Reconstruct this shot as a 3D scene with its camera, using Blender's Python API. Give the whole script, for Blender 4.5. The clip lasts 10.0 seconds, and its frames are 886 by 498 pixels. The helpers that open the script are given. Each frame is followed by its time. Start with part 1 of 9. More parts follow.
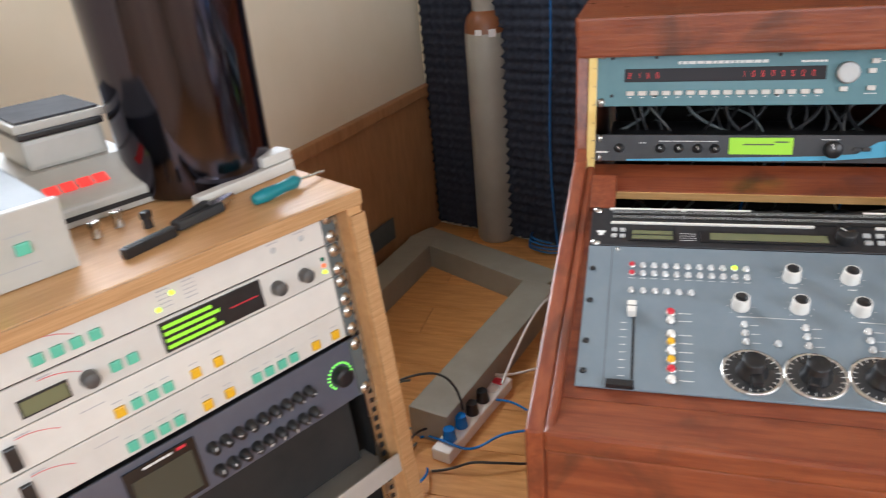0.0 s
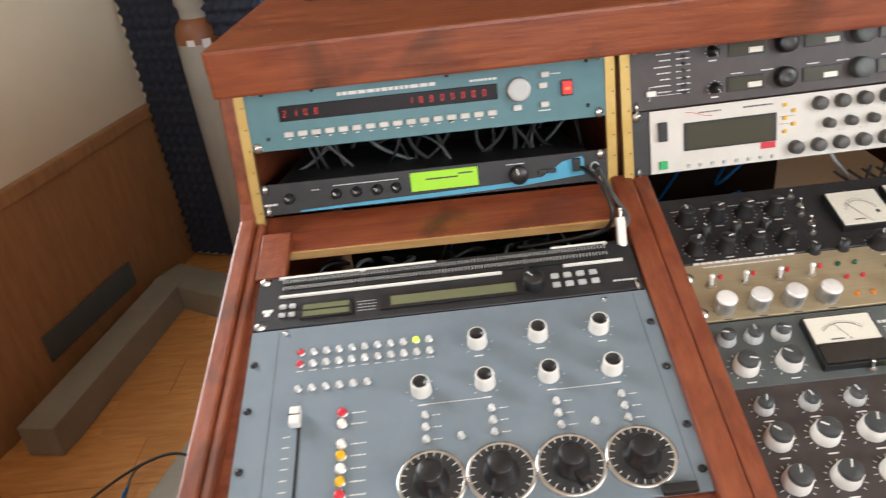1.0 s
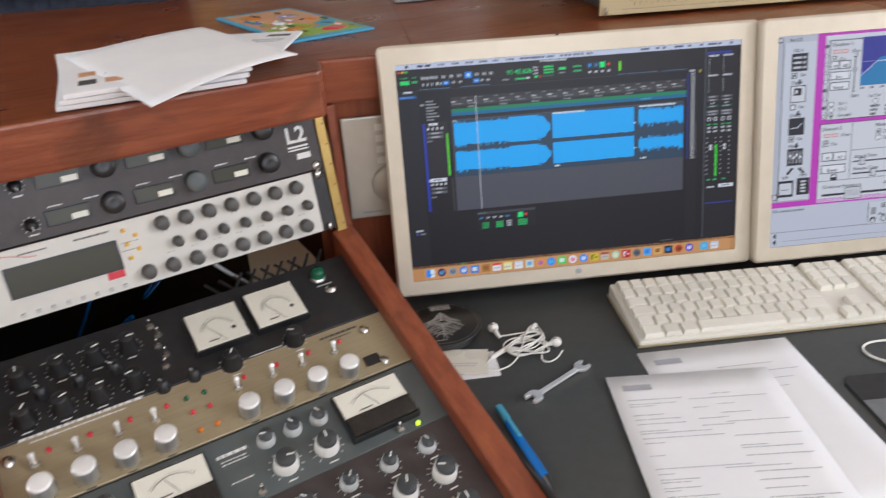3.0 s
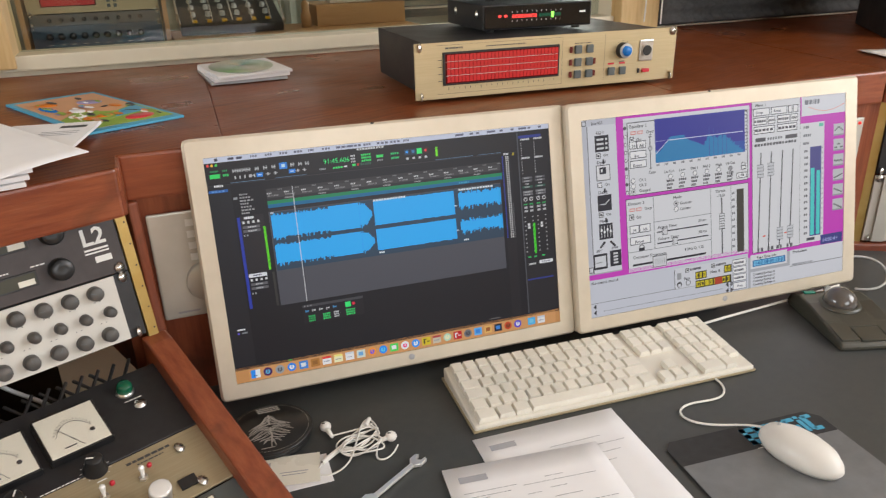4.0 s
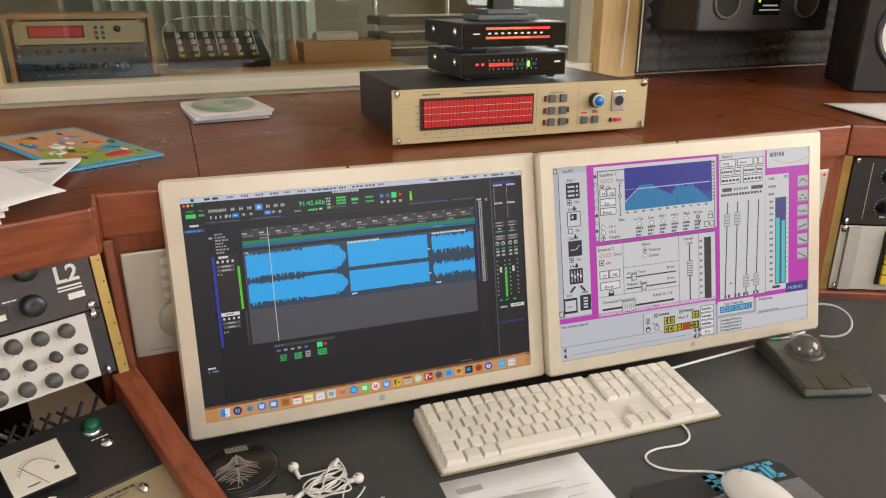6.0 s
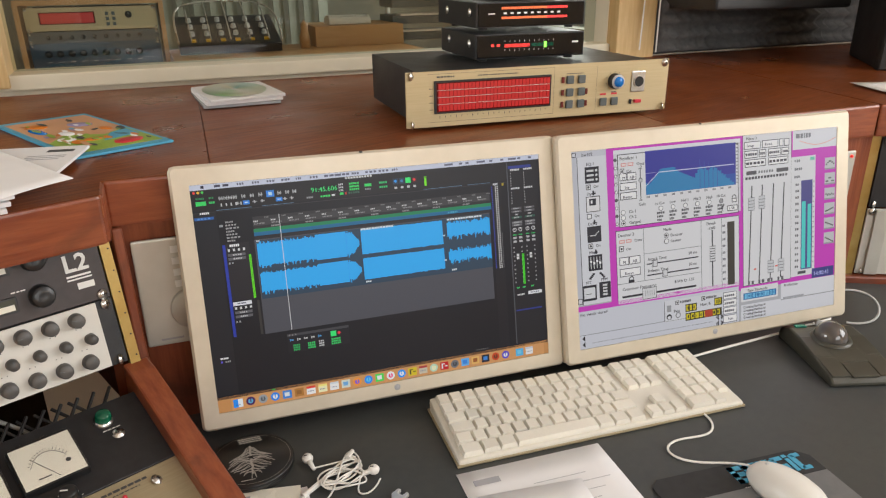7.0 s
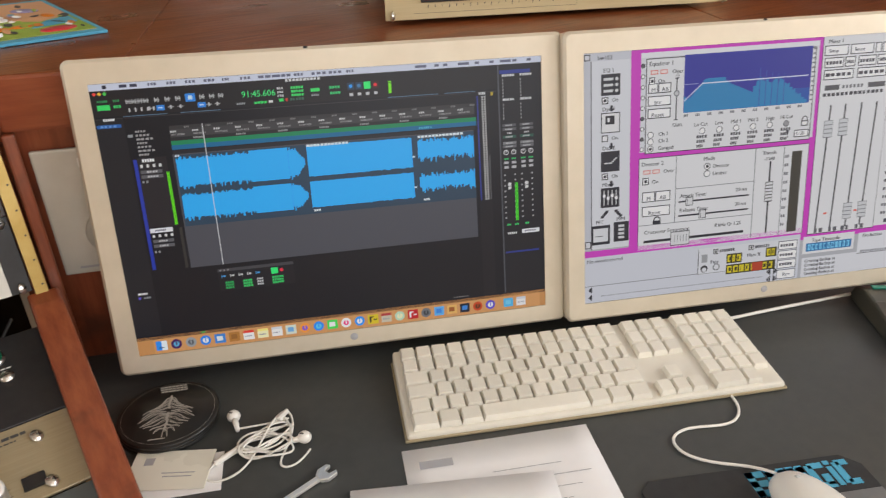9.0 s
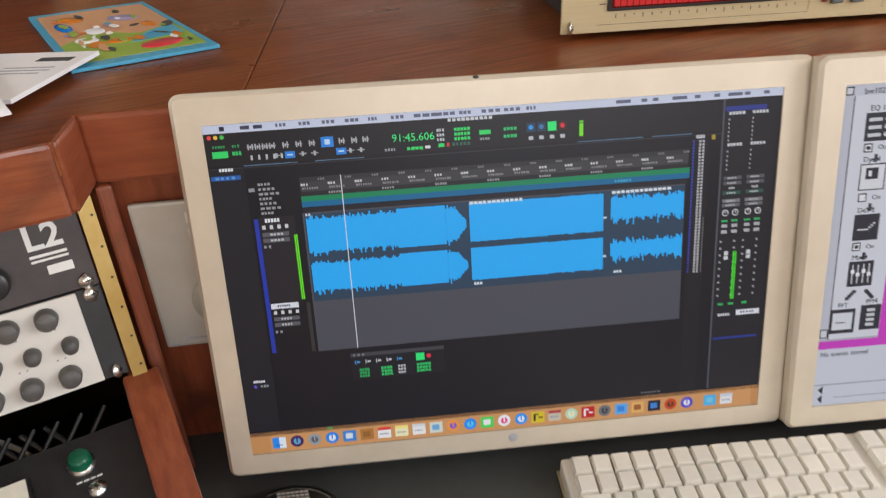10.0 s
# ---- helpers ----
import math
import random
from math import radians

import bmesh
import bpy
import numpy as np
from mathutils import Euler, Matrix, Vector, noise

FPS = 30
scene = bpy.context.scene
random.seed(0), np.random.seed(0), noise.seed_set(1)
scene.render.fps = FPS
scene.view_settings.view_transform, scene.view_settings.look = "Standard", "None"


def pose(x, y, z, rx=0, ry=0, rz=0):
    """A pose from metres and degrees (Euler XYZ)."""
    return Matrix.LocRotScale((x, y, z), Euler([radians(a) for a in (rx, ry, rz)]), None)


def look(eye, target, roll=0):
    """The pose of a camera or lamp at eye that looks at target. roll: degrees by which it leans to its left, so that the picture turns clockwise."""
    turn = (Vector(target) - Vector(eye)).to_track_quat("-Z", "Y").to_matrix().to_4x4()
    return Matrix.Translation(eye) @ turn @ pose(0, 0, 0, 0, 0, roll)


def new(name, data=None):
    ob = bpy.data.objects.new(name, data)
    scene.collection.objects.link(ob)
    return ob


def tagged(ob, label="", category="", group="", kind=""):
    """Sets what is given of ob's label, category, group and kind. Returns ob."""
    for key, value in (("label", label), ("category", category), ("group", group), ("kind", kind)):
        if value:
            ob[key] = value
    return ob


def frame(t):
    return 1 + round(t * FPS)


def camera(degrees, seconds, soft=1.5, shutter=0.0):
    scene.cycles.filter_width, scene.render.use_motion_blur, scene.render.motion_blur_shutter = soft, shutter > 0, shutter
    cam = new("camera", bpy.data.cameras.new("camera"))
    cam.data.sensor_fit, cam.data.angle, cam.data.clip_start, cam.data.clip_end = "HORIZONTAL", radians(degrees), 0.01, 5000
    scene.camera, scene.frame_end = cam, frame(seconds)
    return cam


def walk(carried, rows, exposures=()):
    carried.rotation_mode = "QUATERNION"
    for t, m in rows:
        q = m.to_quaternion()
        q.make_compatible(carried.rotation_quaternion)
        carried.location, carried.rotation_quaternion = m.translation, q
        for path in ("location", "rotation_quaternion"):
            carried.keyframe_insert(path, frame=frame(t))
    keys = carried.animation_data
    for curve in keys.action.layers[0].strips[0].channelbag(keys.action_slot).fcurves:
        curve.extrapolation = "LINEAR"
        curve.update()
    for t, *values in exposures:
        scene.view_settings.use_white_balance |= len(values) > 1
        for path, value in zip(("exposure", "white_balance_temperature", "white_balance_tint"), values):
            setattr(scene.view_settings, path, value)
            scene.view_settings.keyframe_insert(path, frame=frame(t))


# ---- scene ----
cam = camera(64.0, 10.0, soft=1.15, shutter=0.25)
PATH = [
    (0, (-0.004, -0.013, 1.3), (-0.567, 1.701, 0.436), -5.4),
    (0.5, (0.105, 0.124, 1.294), (-0.228, 1.878, 0.394), -6.1),
    (1, (0.178, 0.244, 1.304), (0.111, 2.002, 0.353), -6.9),
    (1.5, (0.279, 0.285, 1.281), (0.458, 2.02, 0.303), -6.9),
    (2, (0.379, 0.295, 1.293), (0.792, 1.974, 0.288), -6.5),
    (2.5, (0.503, 0.281, 1.304), (1.109, 1.911, 0.317), -5.2),
    (3, (0.583, 0.272, 1.332), (1.455, 1.824, 0.42), -3.4),
    (3.2, (0.614, 0.276, 1.346), (1.578, 1.789, 0.461), -3.4),
    (4.3, (0.644, 0.282, 1.361), (1.934, 1.616, 0.614), -0.7),
    (4.5, (0.643, 0.278, 1.365), (1.945, 1.606, 0.629), -0.4),
    (5, (0.643, 0.265, 1.371), (1.954, 1.599, 0.661), 0.0),
    (5.5, (0.645, 0.26, 1.378), (1.951, 1.61, 0.69), 0.1),
    (7, (0.664, 0.281, 1.371), (1.923, 1.652, 0.642), -0.6),
    (7.5, (0.685, 0.313, 1.349), (1.913, 1.685, 0.568), -1.0),
    (8, (0.744, 0.341, 1.326), (1.932, 1.711, 0.483), -1.3),
    (8.5, (0.842, 0.334, 1.328), (1.977, 1.716, 0.433), -1.1),
    (9, (0.905, 0.334, 1.311), (1.908, 1.779, 0.359), -1.3),
    (9.5, (0.898, 0.445, 1.302), (1.778, 1.954, 0.327), -2.4),
    (10, (0.929, 0.572, 1.308), (1.753, 2.102, 0.318), -2.7),
]
walk(cam, [(t, look(eye, target, roll)) for t, eye, target, roll in PATH],
     [(0.0, -0.33, 5950, 10), (1.0, -0.22, 6300, 10), (2.0, -0.38, 6650, 10), (3.0, -0.68, 6000, 11), (4.5, -0.67, 6800, 10), (8.5, -0.71, 6700, 10), (9.5, -0.68, 6650, 10), (10.0, -0.64, 6400, 12)])

# ---- light ----
world = bpy.data.worlds.new("world")
scene.world = world
world.use_nodes = True
wn = world.node_tree
sky = wn.nodes.new("ShaderNodeTexSky")
sky.sky_type, sky.sun_disc, sky.sun_elevation, sky.sun_rotation = "NISHITA", False, radians(42), radians(-60)
wn.links.new(sky.outputs[0], wn.nodes["Background"].inputs[0])
wn.nodes["Background"].inputs[1].default_value = 0.12


def window_light(name, at, toward, w, h, watts, col):
    d = bpy.data.lights.new(name, "AREA")
    d.shape, d.size, d.size_y, d.energy, d.color = "RECTANGLE", w, h, watts, col
    ob = new(name, d)
    ob.matrix_world = look(at, toward)
    return ob


window_light("window_light_left", (-1.75, 2.0, 2.2), (0.2, 0.95, 0.85), 1.5, 1.1, 82, (0.94, 0.97, 1.0))
# unseen source on the right, added to brighten the left wall and rack
window_light("window_light_right", (2.75, -0.95, 1.85), (-1.1, 1.7, 0.7), 1.4, 1.2, 66, (0.97, 0.98, 1.0))
window_light("window_light_rear", (0.4, -2.55, 1.85), (-0.3, 1.2, 0.8), 2.2, 1.2, 66, (0.95, 0.97, 1.0))
window_light("window_light_studio", (4.75, 3.2, 1.75), (3.0, 3.0, 1.0), 1.6, 1.1, 72, (1.0, 0.98, 0.95))


# ---- materials ----
def material(name, col, rough=0.5, metal=0.0, col2=None, scale=30, bump=0.0, bscale=200, stretch=(1, 1, 1), emit=0.0, spec=0.5, coat=0.0, detail=4.0, rvar=0.08, wear=0.0):
    m = bpy.data.materials.new(name)
    m.use_nodes = True
    nt = m.node_tree
    b = nt.nodes["Principled BSDF"]
    c3 = tuple(col) + (1,)
    b.inputs["Base Color"].default_value = c3
    b.inputs["Roughness"].default_value = rough
    b.inputs["Metallic"].default_value = metal
    b.inputs["Specular IOR Level"].default_value = spec
    b.inputs["Coat Weight"].default_value = coat
    b.inputs["Coat Roughness"].default_value = 0.15
    if emit:
        b.inputs["Emission Color"].default_value = c3
        b.inputs["Emission Strength"].default_value = emit
    if col2 is None:
        return m
    tc, mp = nt.nodes.new("ShaderNodeTexCoord"), nt.nodes.new("ShaderNodeMapping")
    mp.inputs["Scale"].default_value = stretch
    nt.links.new(tc.outputs["Object"], mp.inputs[0])
    n1 = nt.nodes.new("ShaderNodeTexNoise")
    n1.inputs["Scale"].default_value, n1.inputs["Detail"].default_value, n1.inputs["Roughness"].default_value = scale, detail, 0.62
    nt.links.new(mp.outputs[0], n1.inputs["Vector"])
    r = nt.nodes.new("ShaderNodeValToRGB")
    r.color_ramp.elements[0].position, r.color_ramp.elements[1].position = 0.34, 0.66
    r.color_ramp.elements[0].color, r.color_ramp.elements[1].color = c3, tuple(col2) + (1,)
    nt.links.new(n1.outputs[0], r.inputs[0])
    info = nt.nodes.new("ShaderNodeObjectInfo")
    hsv = nt.nodes.new("ShaderNodeHueSaturation")
    mr = nt.nodes.new("ShaderNodeMapRange")
    mr.inputs["To Min"].default_value, mr.inputs["To Max"].default_value = 0.93, 1.07
    nt.links.new(info.outputs["Random"], mr.inputs["Value"])
    nt.links.new(mr.outputs[0], hsv.inputs["Value"])
    if wear:
        n4, r4, mx = nt.nodes.new("ShaderNodeTexNoise"), nt.nodes.new("ShaderNodeValToRGB"), nt.nodes.new("ShaderNodeMix")
        n4.inputs["Scale"].default_value, n4.inputs["Detail"].default_value, n4.inputs["Distortion"].default_value = 11, 6, 0.6
        nt.links.new(tc.outputs["Object"], n4.inputs["Vector"])
        r4.color_ramp.elements[0].position, r4.color_ramp.elements[1].position = 0.54, 0.74
        r4.color_ramp.elements[0].color, r4.color_ramp.elements[1].color = (0, 0, 0, 1), (wear, wear, wear, 1)
        nt.links.new(n4.outputs[0], r4.inputs[0])
        mx.data_type = "RGBA"
        nt.links.new(r4.outputs[0], mx.inputs["Factor"])
        nt.links.new(r.outputs[0], mx.inputs[6])
        mx.inputs[7].default_value = (0.062, 0.022, 0.013, 1)
        nt.links.new(mx.outputs[2], hsv.inputs["Color"])
    else:
        nt.links.new(r.outputs[0], hsv.inputs["Color"])
    nt.links.new(hsv.outputs[0], b.inputs["Base Color"])
    n2 = nt.nodes.new("ShaderNodeTexNoise")
    n2.inputs["Scale"].default_value, n2.inputs["Detail"].default_value = 7, 5
    nt.links.new(tc.outputs["Object"], n2.inputs["Vector"])
    m2 = nt.nodes.new("ShaderNodeMapRange")
    m2.inputs["From Min"].default_value, m2.inputs["From Max"].default_value = 0.3, 0.7
    m2.inputs["To Min"].default_value, m2.inputs["To Max"].default_value = max(0.02, rough - rvar), min(1, rough + rvar)
    nt.links.new(n2.outputs[0], m2.inputs["Value"])
    nt.links.new(m2.outputs[0], b.inputs["Roughness"])
    if bump:
        n3 = nt.nodes.new("ShaderNodeTexNoise")
        n3.inputs["Scale"].default_value, n3.inputs["Detail"].default_value = bscale, 3
        nt.links.new(mp.outputs[0], n3.inputs["Vector"])
        bp = nt.nodes.new("ShaderNodeBump")
        bp.inputs["Strength"].default_value, bp.inputs["Distance"].default_value = bump, 0.002
        nt.links.new(n3.outputs[0], bp.inputs["Height"])
        nt.links.new(bp.outputs[0], b.inputs["Normal"])
    return m


WOOD = material("stained_oak_x", (0.185, 0.040, 0.017), 0.36, col2=(0.285, 0.078, 0.031), scale=9, stretch=(0.9, 9, 9), bump=0.25, bscale=22, coat=0.25, wear=0.75)
WOOD_Y = material("stained_oak_y", (0.185, 0.040, 0.017), 0.36, col2=(0.285, 0.078, 0.031), scale=9, stretch=(9, 0.9, 9), bump=0.25, bscale=22, coat=0.25, wear=0.75)
WOOD_Z = material("stained_oak_z", (0.165, 0.035, 0.015), 0.38, col2=(0.25, 0.066, 0.027), scale=9, stretch=(9, 9, 0.9), bump=0.25, bscale=22, coat=0.2, wear=0.75)
TOPWOOD = material("stained_oak_top", (0.135, 0.030, 0.0085), 0.34, col2=(0.265, 0.076, 0.022), scale=8, stretch=(1.0, 14, 8), bump=0.2, bscale=18, coat=0.05, spec=0.22, wear=0.45)
RAW = material("raw_edge_wood", (0.45, 0.245, 0.08), 0.6, col2=(0.57, 0.34, 0.14), scale=14, stretch=(1, 8, 8))
BEECH = material("beech_veneer", (0.52, 0.28, 0.11), 0.42, col2=(0.62, 0.36, 0.16), scale=10, stretch=(1.2, 10, 10), bump=0.1, bscale=60)
PLY = material("plywood_edge", (0.42, 0.23, 0.09), 0.6, col2=(0.56, 0.33, 0.15), scale=16, stretch=(1, 1, 26))
DADO = material("brown_panel_wood", (0.36, 0.18, 0.078), 0.5, col2=(0.45, 0.235, 0.105), scale=6, stretch=(7, 0.8, 1.2), bump=0.08, bscale=60)
PARQUET = material("honey_parquet", (0.50, 0.225, 0.062), 0.35, col2=(0.66, 0.33, 0.11), scale=7, stretch=(1, 7, 1), bump=0.08, bscale=50)
COASTERP = material("grey_coaster_print", (0.42, 0.40, 0.36), 0.6)
VINYL = material("black_vinyl", (0.011, 0.0105, 0.0095), 0.36, col2=(0.016, 0.015, 0.0135), scale=40)
CREAM = material("cream_wall_paint", (0.79, 0.71, 0.545), 0.8, col2=(0.83, 0.75, 0.59), scale=4, bump=0.12, bscale=240)
STUDIOW = material("grey_green_studio_wall", (0.25, 0.25, 0.20), 0.85, col2=(0.29, 0.29, 0.235), scale=5)
CEIL = material("ceiling_paint", (0.8, 0.78, 0.72), 0.85, col2=(0.76, 0.74, 0.69), scale=3)
FOAM = material("charcoal_foam", (0.026, 0.030, 0.044), 0.95, col2=(0.038, 0.043, 0.060), scale=60, bump=0.4, bscale=500, spec=0.2)
FOAMG = material("grey_foam", (0.115, 0.112, 0.112), 0.95, col2=(0.145, 0.142, 0.14), scale=60, bump=0.4, bscale=500, spec=0.2)
CABINET = material("black_ash_cabinet", (0.022, 0.020, 0.020), 0.5, col2=(0.030, 0.027, 0.026), scale=30)
DESK = material("grey_linoleum", (0.056, 0.059, 0.058), 0.46, col2=(0.064, 0.067, 0.065), scale=60, bump=0.06, bscale=700, rvar=0.03)
TAUPE = material("taupe_metal_duct", (0.25, 0.235, 0.19), 0.5, col2=(0.29, 0.275, 0.225), scale=9)
BLACKPAINT = material("black_panel_paint", (0.016, 0.016, 0.018), 0.45, col2=(0.024, 0.024, 0.026), scale=50, bump=0.08, bscale=900)
BROWNBLACK = material("brown_black_panel", (0.046, 0.036, 0.036), 0.45, col2=(0.058, 0.047, 0.046), scale=50, bump=0.08, bscale=900)
# near-black: shade inside bays, racks, slots and openings is put into this colour
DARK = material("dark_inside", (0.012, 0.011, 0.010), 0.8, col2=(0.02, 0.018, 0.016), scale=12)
TEAL = material("teal_blue_panel", (0.085, 0.205, 0.235), 0.45, col2=(0.10, 0.23, 0.262), scale=30, bump=0.05, bscale=900)
MIXGREY = material("blue_grey_panel", (0.17, 0.215, 0.25), 0.5, col2=(0.19, 0.235, 0.27), scale=30, bump=0.05, bscale=900)
SLATE = material("slate_grey_panel", (0.085, 0.10, 0.10), 0.45, col2=(0.10, 0.115, 0.115), scale=30)
GOLD = material("champagne_panel", (0.37, 0.305, 0.19), 0.4, 0.3, col2=(0.42, 0.35, 0.225), scale=30, stretch=(0.5, 1, 14))
CHAMP = material("pale_gold_panel", (0.50, 0.40, 0.225), 0.42, 0.2, col2=(0.55, 0.445, 0.26), scale=30, stretch=(0.5, 1, 14))
OFFWHITE = material("off_white_panel", (0.62, 0.60, 0.55), 0.45, col2=(0.66, 0.64, 0.59), scale=30)
SILVER = material("silver_panel", (0.50, 0.49, 0.44), 0.38, 0.3, col2=(0.54, 0.53, 0.48), scale=25)
BRASS = material("zinc_yellow_strip", (0.42, 0.27, 0.075), 0.38, 0.6, col2=(0.50, 0.36, 0.13), scale=20)
STEEL = material("nickel_steel", (0.55, 0.54, 0.51), 0.28, 1.0, col2=(0.72, 0.71, 0.68), scale=40)
KNOBTOP = material("polished_knob_cap", (0.86, 0.85, 0.83), 0.25, 0.25, col2=(0.90, 0.89, 0.87), scale=60)
KNOBSIDE = material("turned_knob_side", (0.50, 0.50, 0.49), 0.32, 0.75, col2=(0.66, 0.66, 0.65), scale=90, stretch=(1, 1, 0.05))
DARKSTEEL = material("dark_dial_plate", (0.035, 0.036, 0.038), 0.3, 0.3, col2=(0.055, 0.056, 0.058), scale=40)
CHARCOAL = material("charcoal_knob_cap", (0.045, 0.05, 0.052), 0.42, col2=(0.06, 0.065, 0.067), scale=60)
LTGREY = material("pale_grey_button", (0.56, 0.57, 0.56), 0.35, col2=(0.62, 0.63, 0.62), scale=40)
ALU = material("satin_aluminium", (0.82, 0.81, 0.78), 0.36, 0.7, col2=(0.88, 0.87, 0.84), scale=60)
MONFRAME = material("aged_aluminium_bezel", (0.60, 0.535, 0.42), 0.42, 0.25, col2=(0.64, 0.57, 0.455), scale=30)
PLASTIC_W = material("ivory_plastic", (0.735, 0.70, 0.605), 0.4, col2=(0.775, 0.74, 0.65), scale=25)
WHITE = material("white_plastic", (0.78, 0.76, 0.71), 0.35, col2=(0.81, 0.79, 0.74), scale=25)
KNOBGREY = material("light_grey_knob", (0.50, 0.51, 0.50), 0.4, col2=(0.55, 0.56, 0.55), scale=40)
BLACK = material("black_plastic", (0.012, 0.012, 0.013), 0.35, col2=(0.018, 0.018, 0.019), scale=60)
BLACKGLOSS = material("black_gloss", (0.006, 0.006, 0.007), 0.1)
RUBBER = material("dark_rubber", (0.02, 0.02, 0.021), 0.7, col2=(0.027, 0.027, 0.028), scale=80)
PAPER = material("white_paper", (0.80, 0.79, 0.80), 0.75, col2=(0.84, 0.83, 0.83), scale=10)
INK = material("grey_ink", (0.38, 0.38, 0.40), 0.8)
PRINT = material("white_print", (0.78, 0.78, 0.75), 0.6)
LEDDIM = material("dim_lit_red", (0.75, 0.03, 0.03), emit=0.55)
BARGREEN = material("lit_bar_green", (0.30, 0.72, 0.03), emit=0.42)
KNOBDARK = material("dark_grey_knob", (0.085, 0.08, 0.076), 0.45, col2=(0.10, 0.095, 0.09), scale=60)
PLATE = material("brushed_dark_steel", (0.13, 0.13, 0.135), 0.55, 0.4, col2=(0.16, 0.16, 0.165), scale=20, stretch=(1, 12, 1))
DARKPRINT = material("dark_print", (0.06, 0.06, 0.06), 0.6)
RED = material("red_plastic", (0.62, 0.03, 0.05), 0.35)
YELLOW = material("amber_plastic", (0.76, 0.43, 0.012), 0.35)
ORANGE = material("orange_plastic", (0.70, 0.20, 0.01), 0.4)
GREEN = material("green_plastic", (0.03, 0.42, 0.13), 0.35)
MINT = material("mint_button", (0.12, 0.50, 0.34), 0.4)
DKGREEN = material("dark_green_plastic", (0.004, 0.10, 0.05), 0.25)
BLUE = material("blue_plastic", (0.01, 0.17, 0.55), 0.25)
CYAN = material("cyan_blue_print", (0.07, 0.36, 0.55), 0.45)
LEDGREEN = material("lit_green", (0.25, 1.0, 0.10), emit=1.6)
LEDYEL = material("lit_yellow_green", (0.65, 0.95, 0.05), emit=1.4)
LEDRED = material("lit_red", (0.95, 0.05, 0.04), emit=0.9)
LEDORANGE = material("lit_orange", (1.0, 0.20, 0.06), emit=0.5)
LCDGREEN = material("lit_lcd_green", (0.30, 0.60, 0.02), emit=0.36)
LCDOFF = material("unlit_lcd", (0.16, 0.17, 0.09), 0.25)
LCDGREY = material("unlit_grey_lcd", (0.062, 0.062, 0.044), 0.25, spec=0.3)
REDGLASS = material("red_display_glass", (0.10, 0.006, 0.006), 0.25, spec=0.25)
GLASSBLACK = material("smoked_glass", (0.012, 0.006, 0.006), 0.3, spec=0.15)
METERFACE = material("meter_face", (0.76, 0.735, 0.63), 0.3, col2=(0.80, 0.775, 0.67), scale=12)


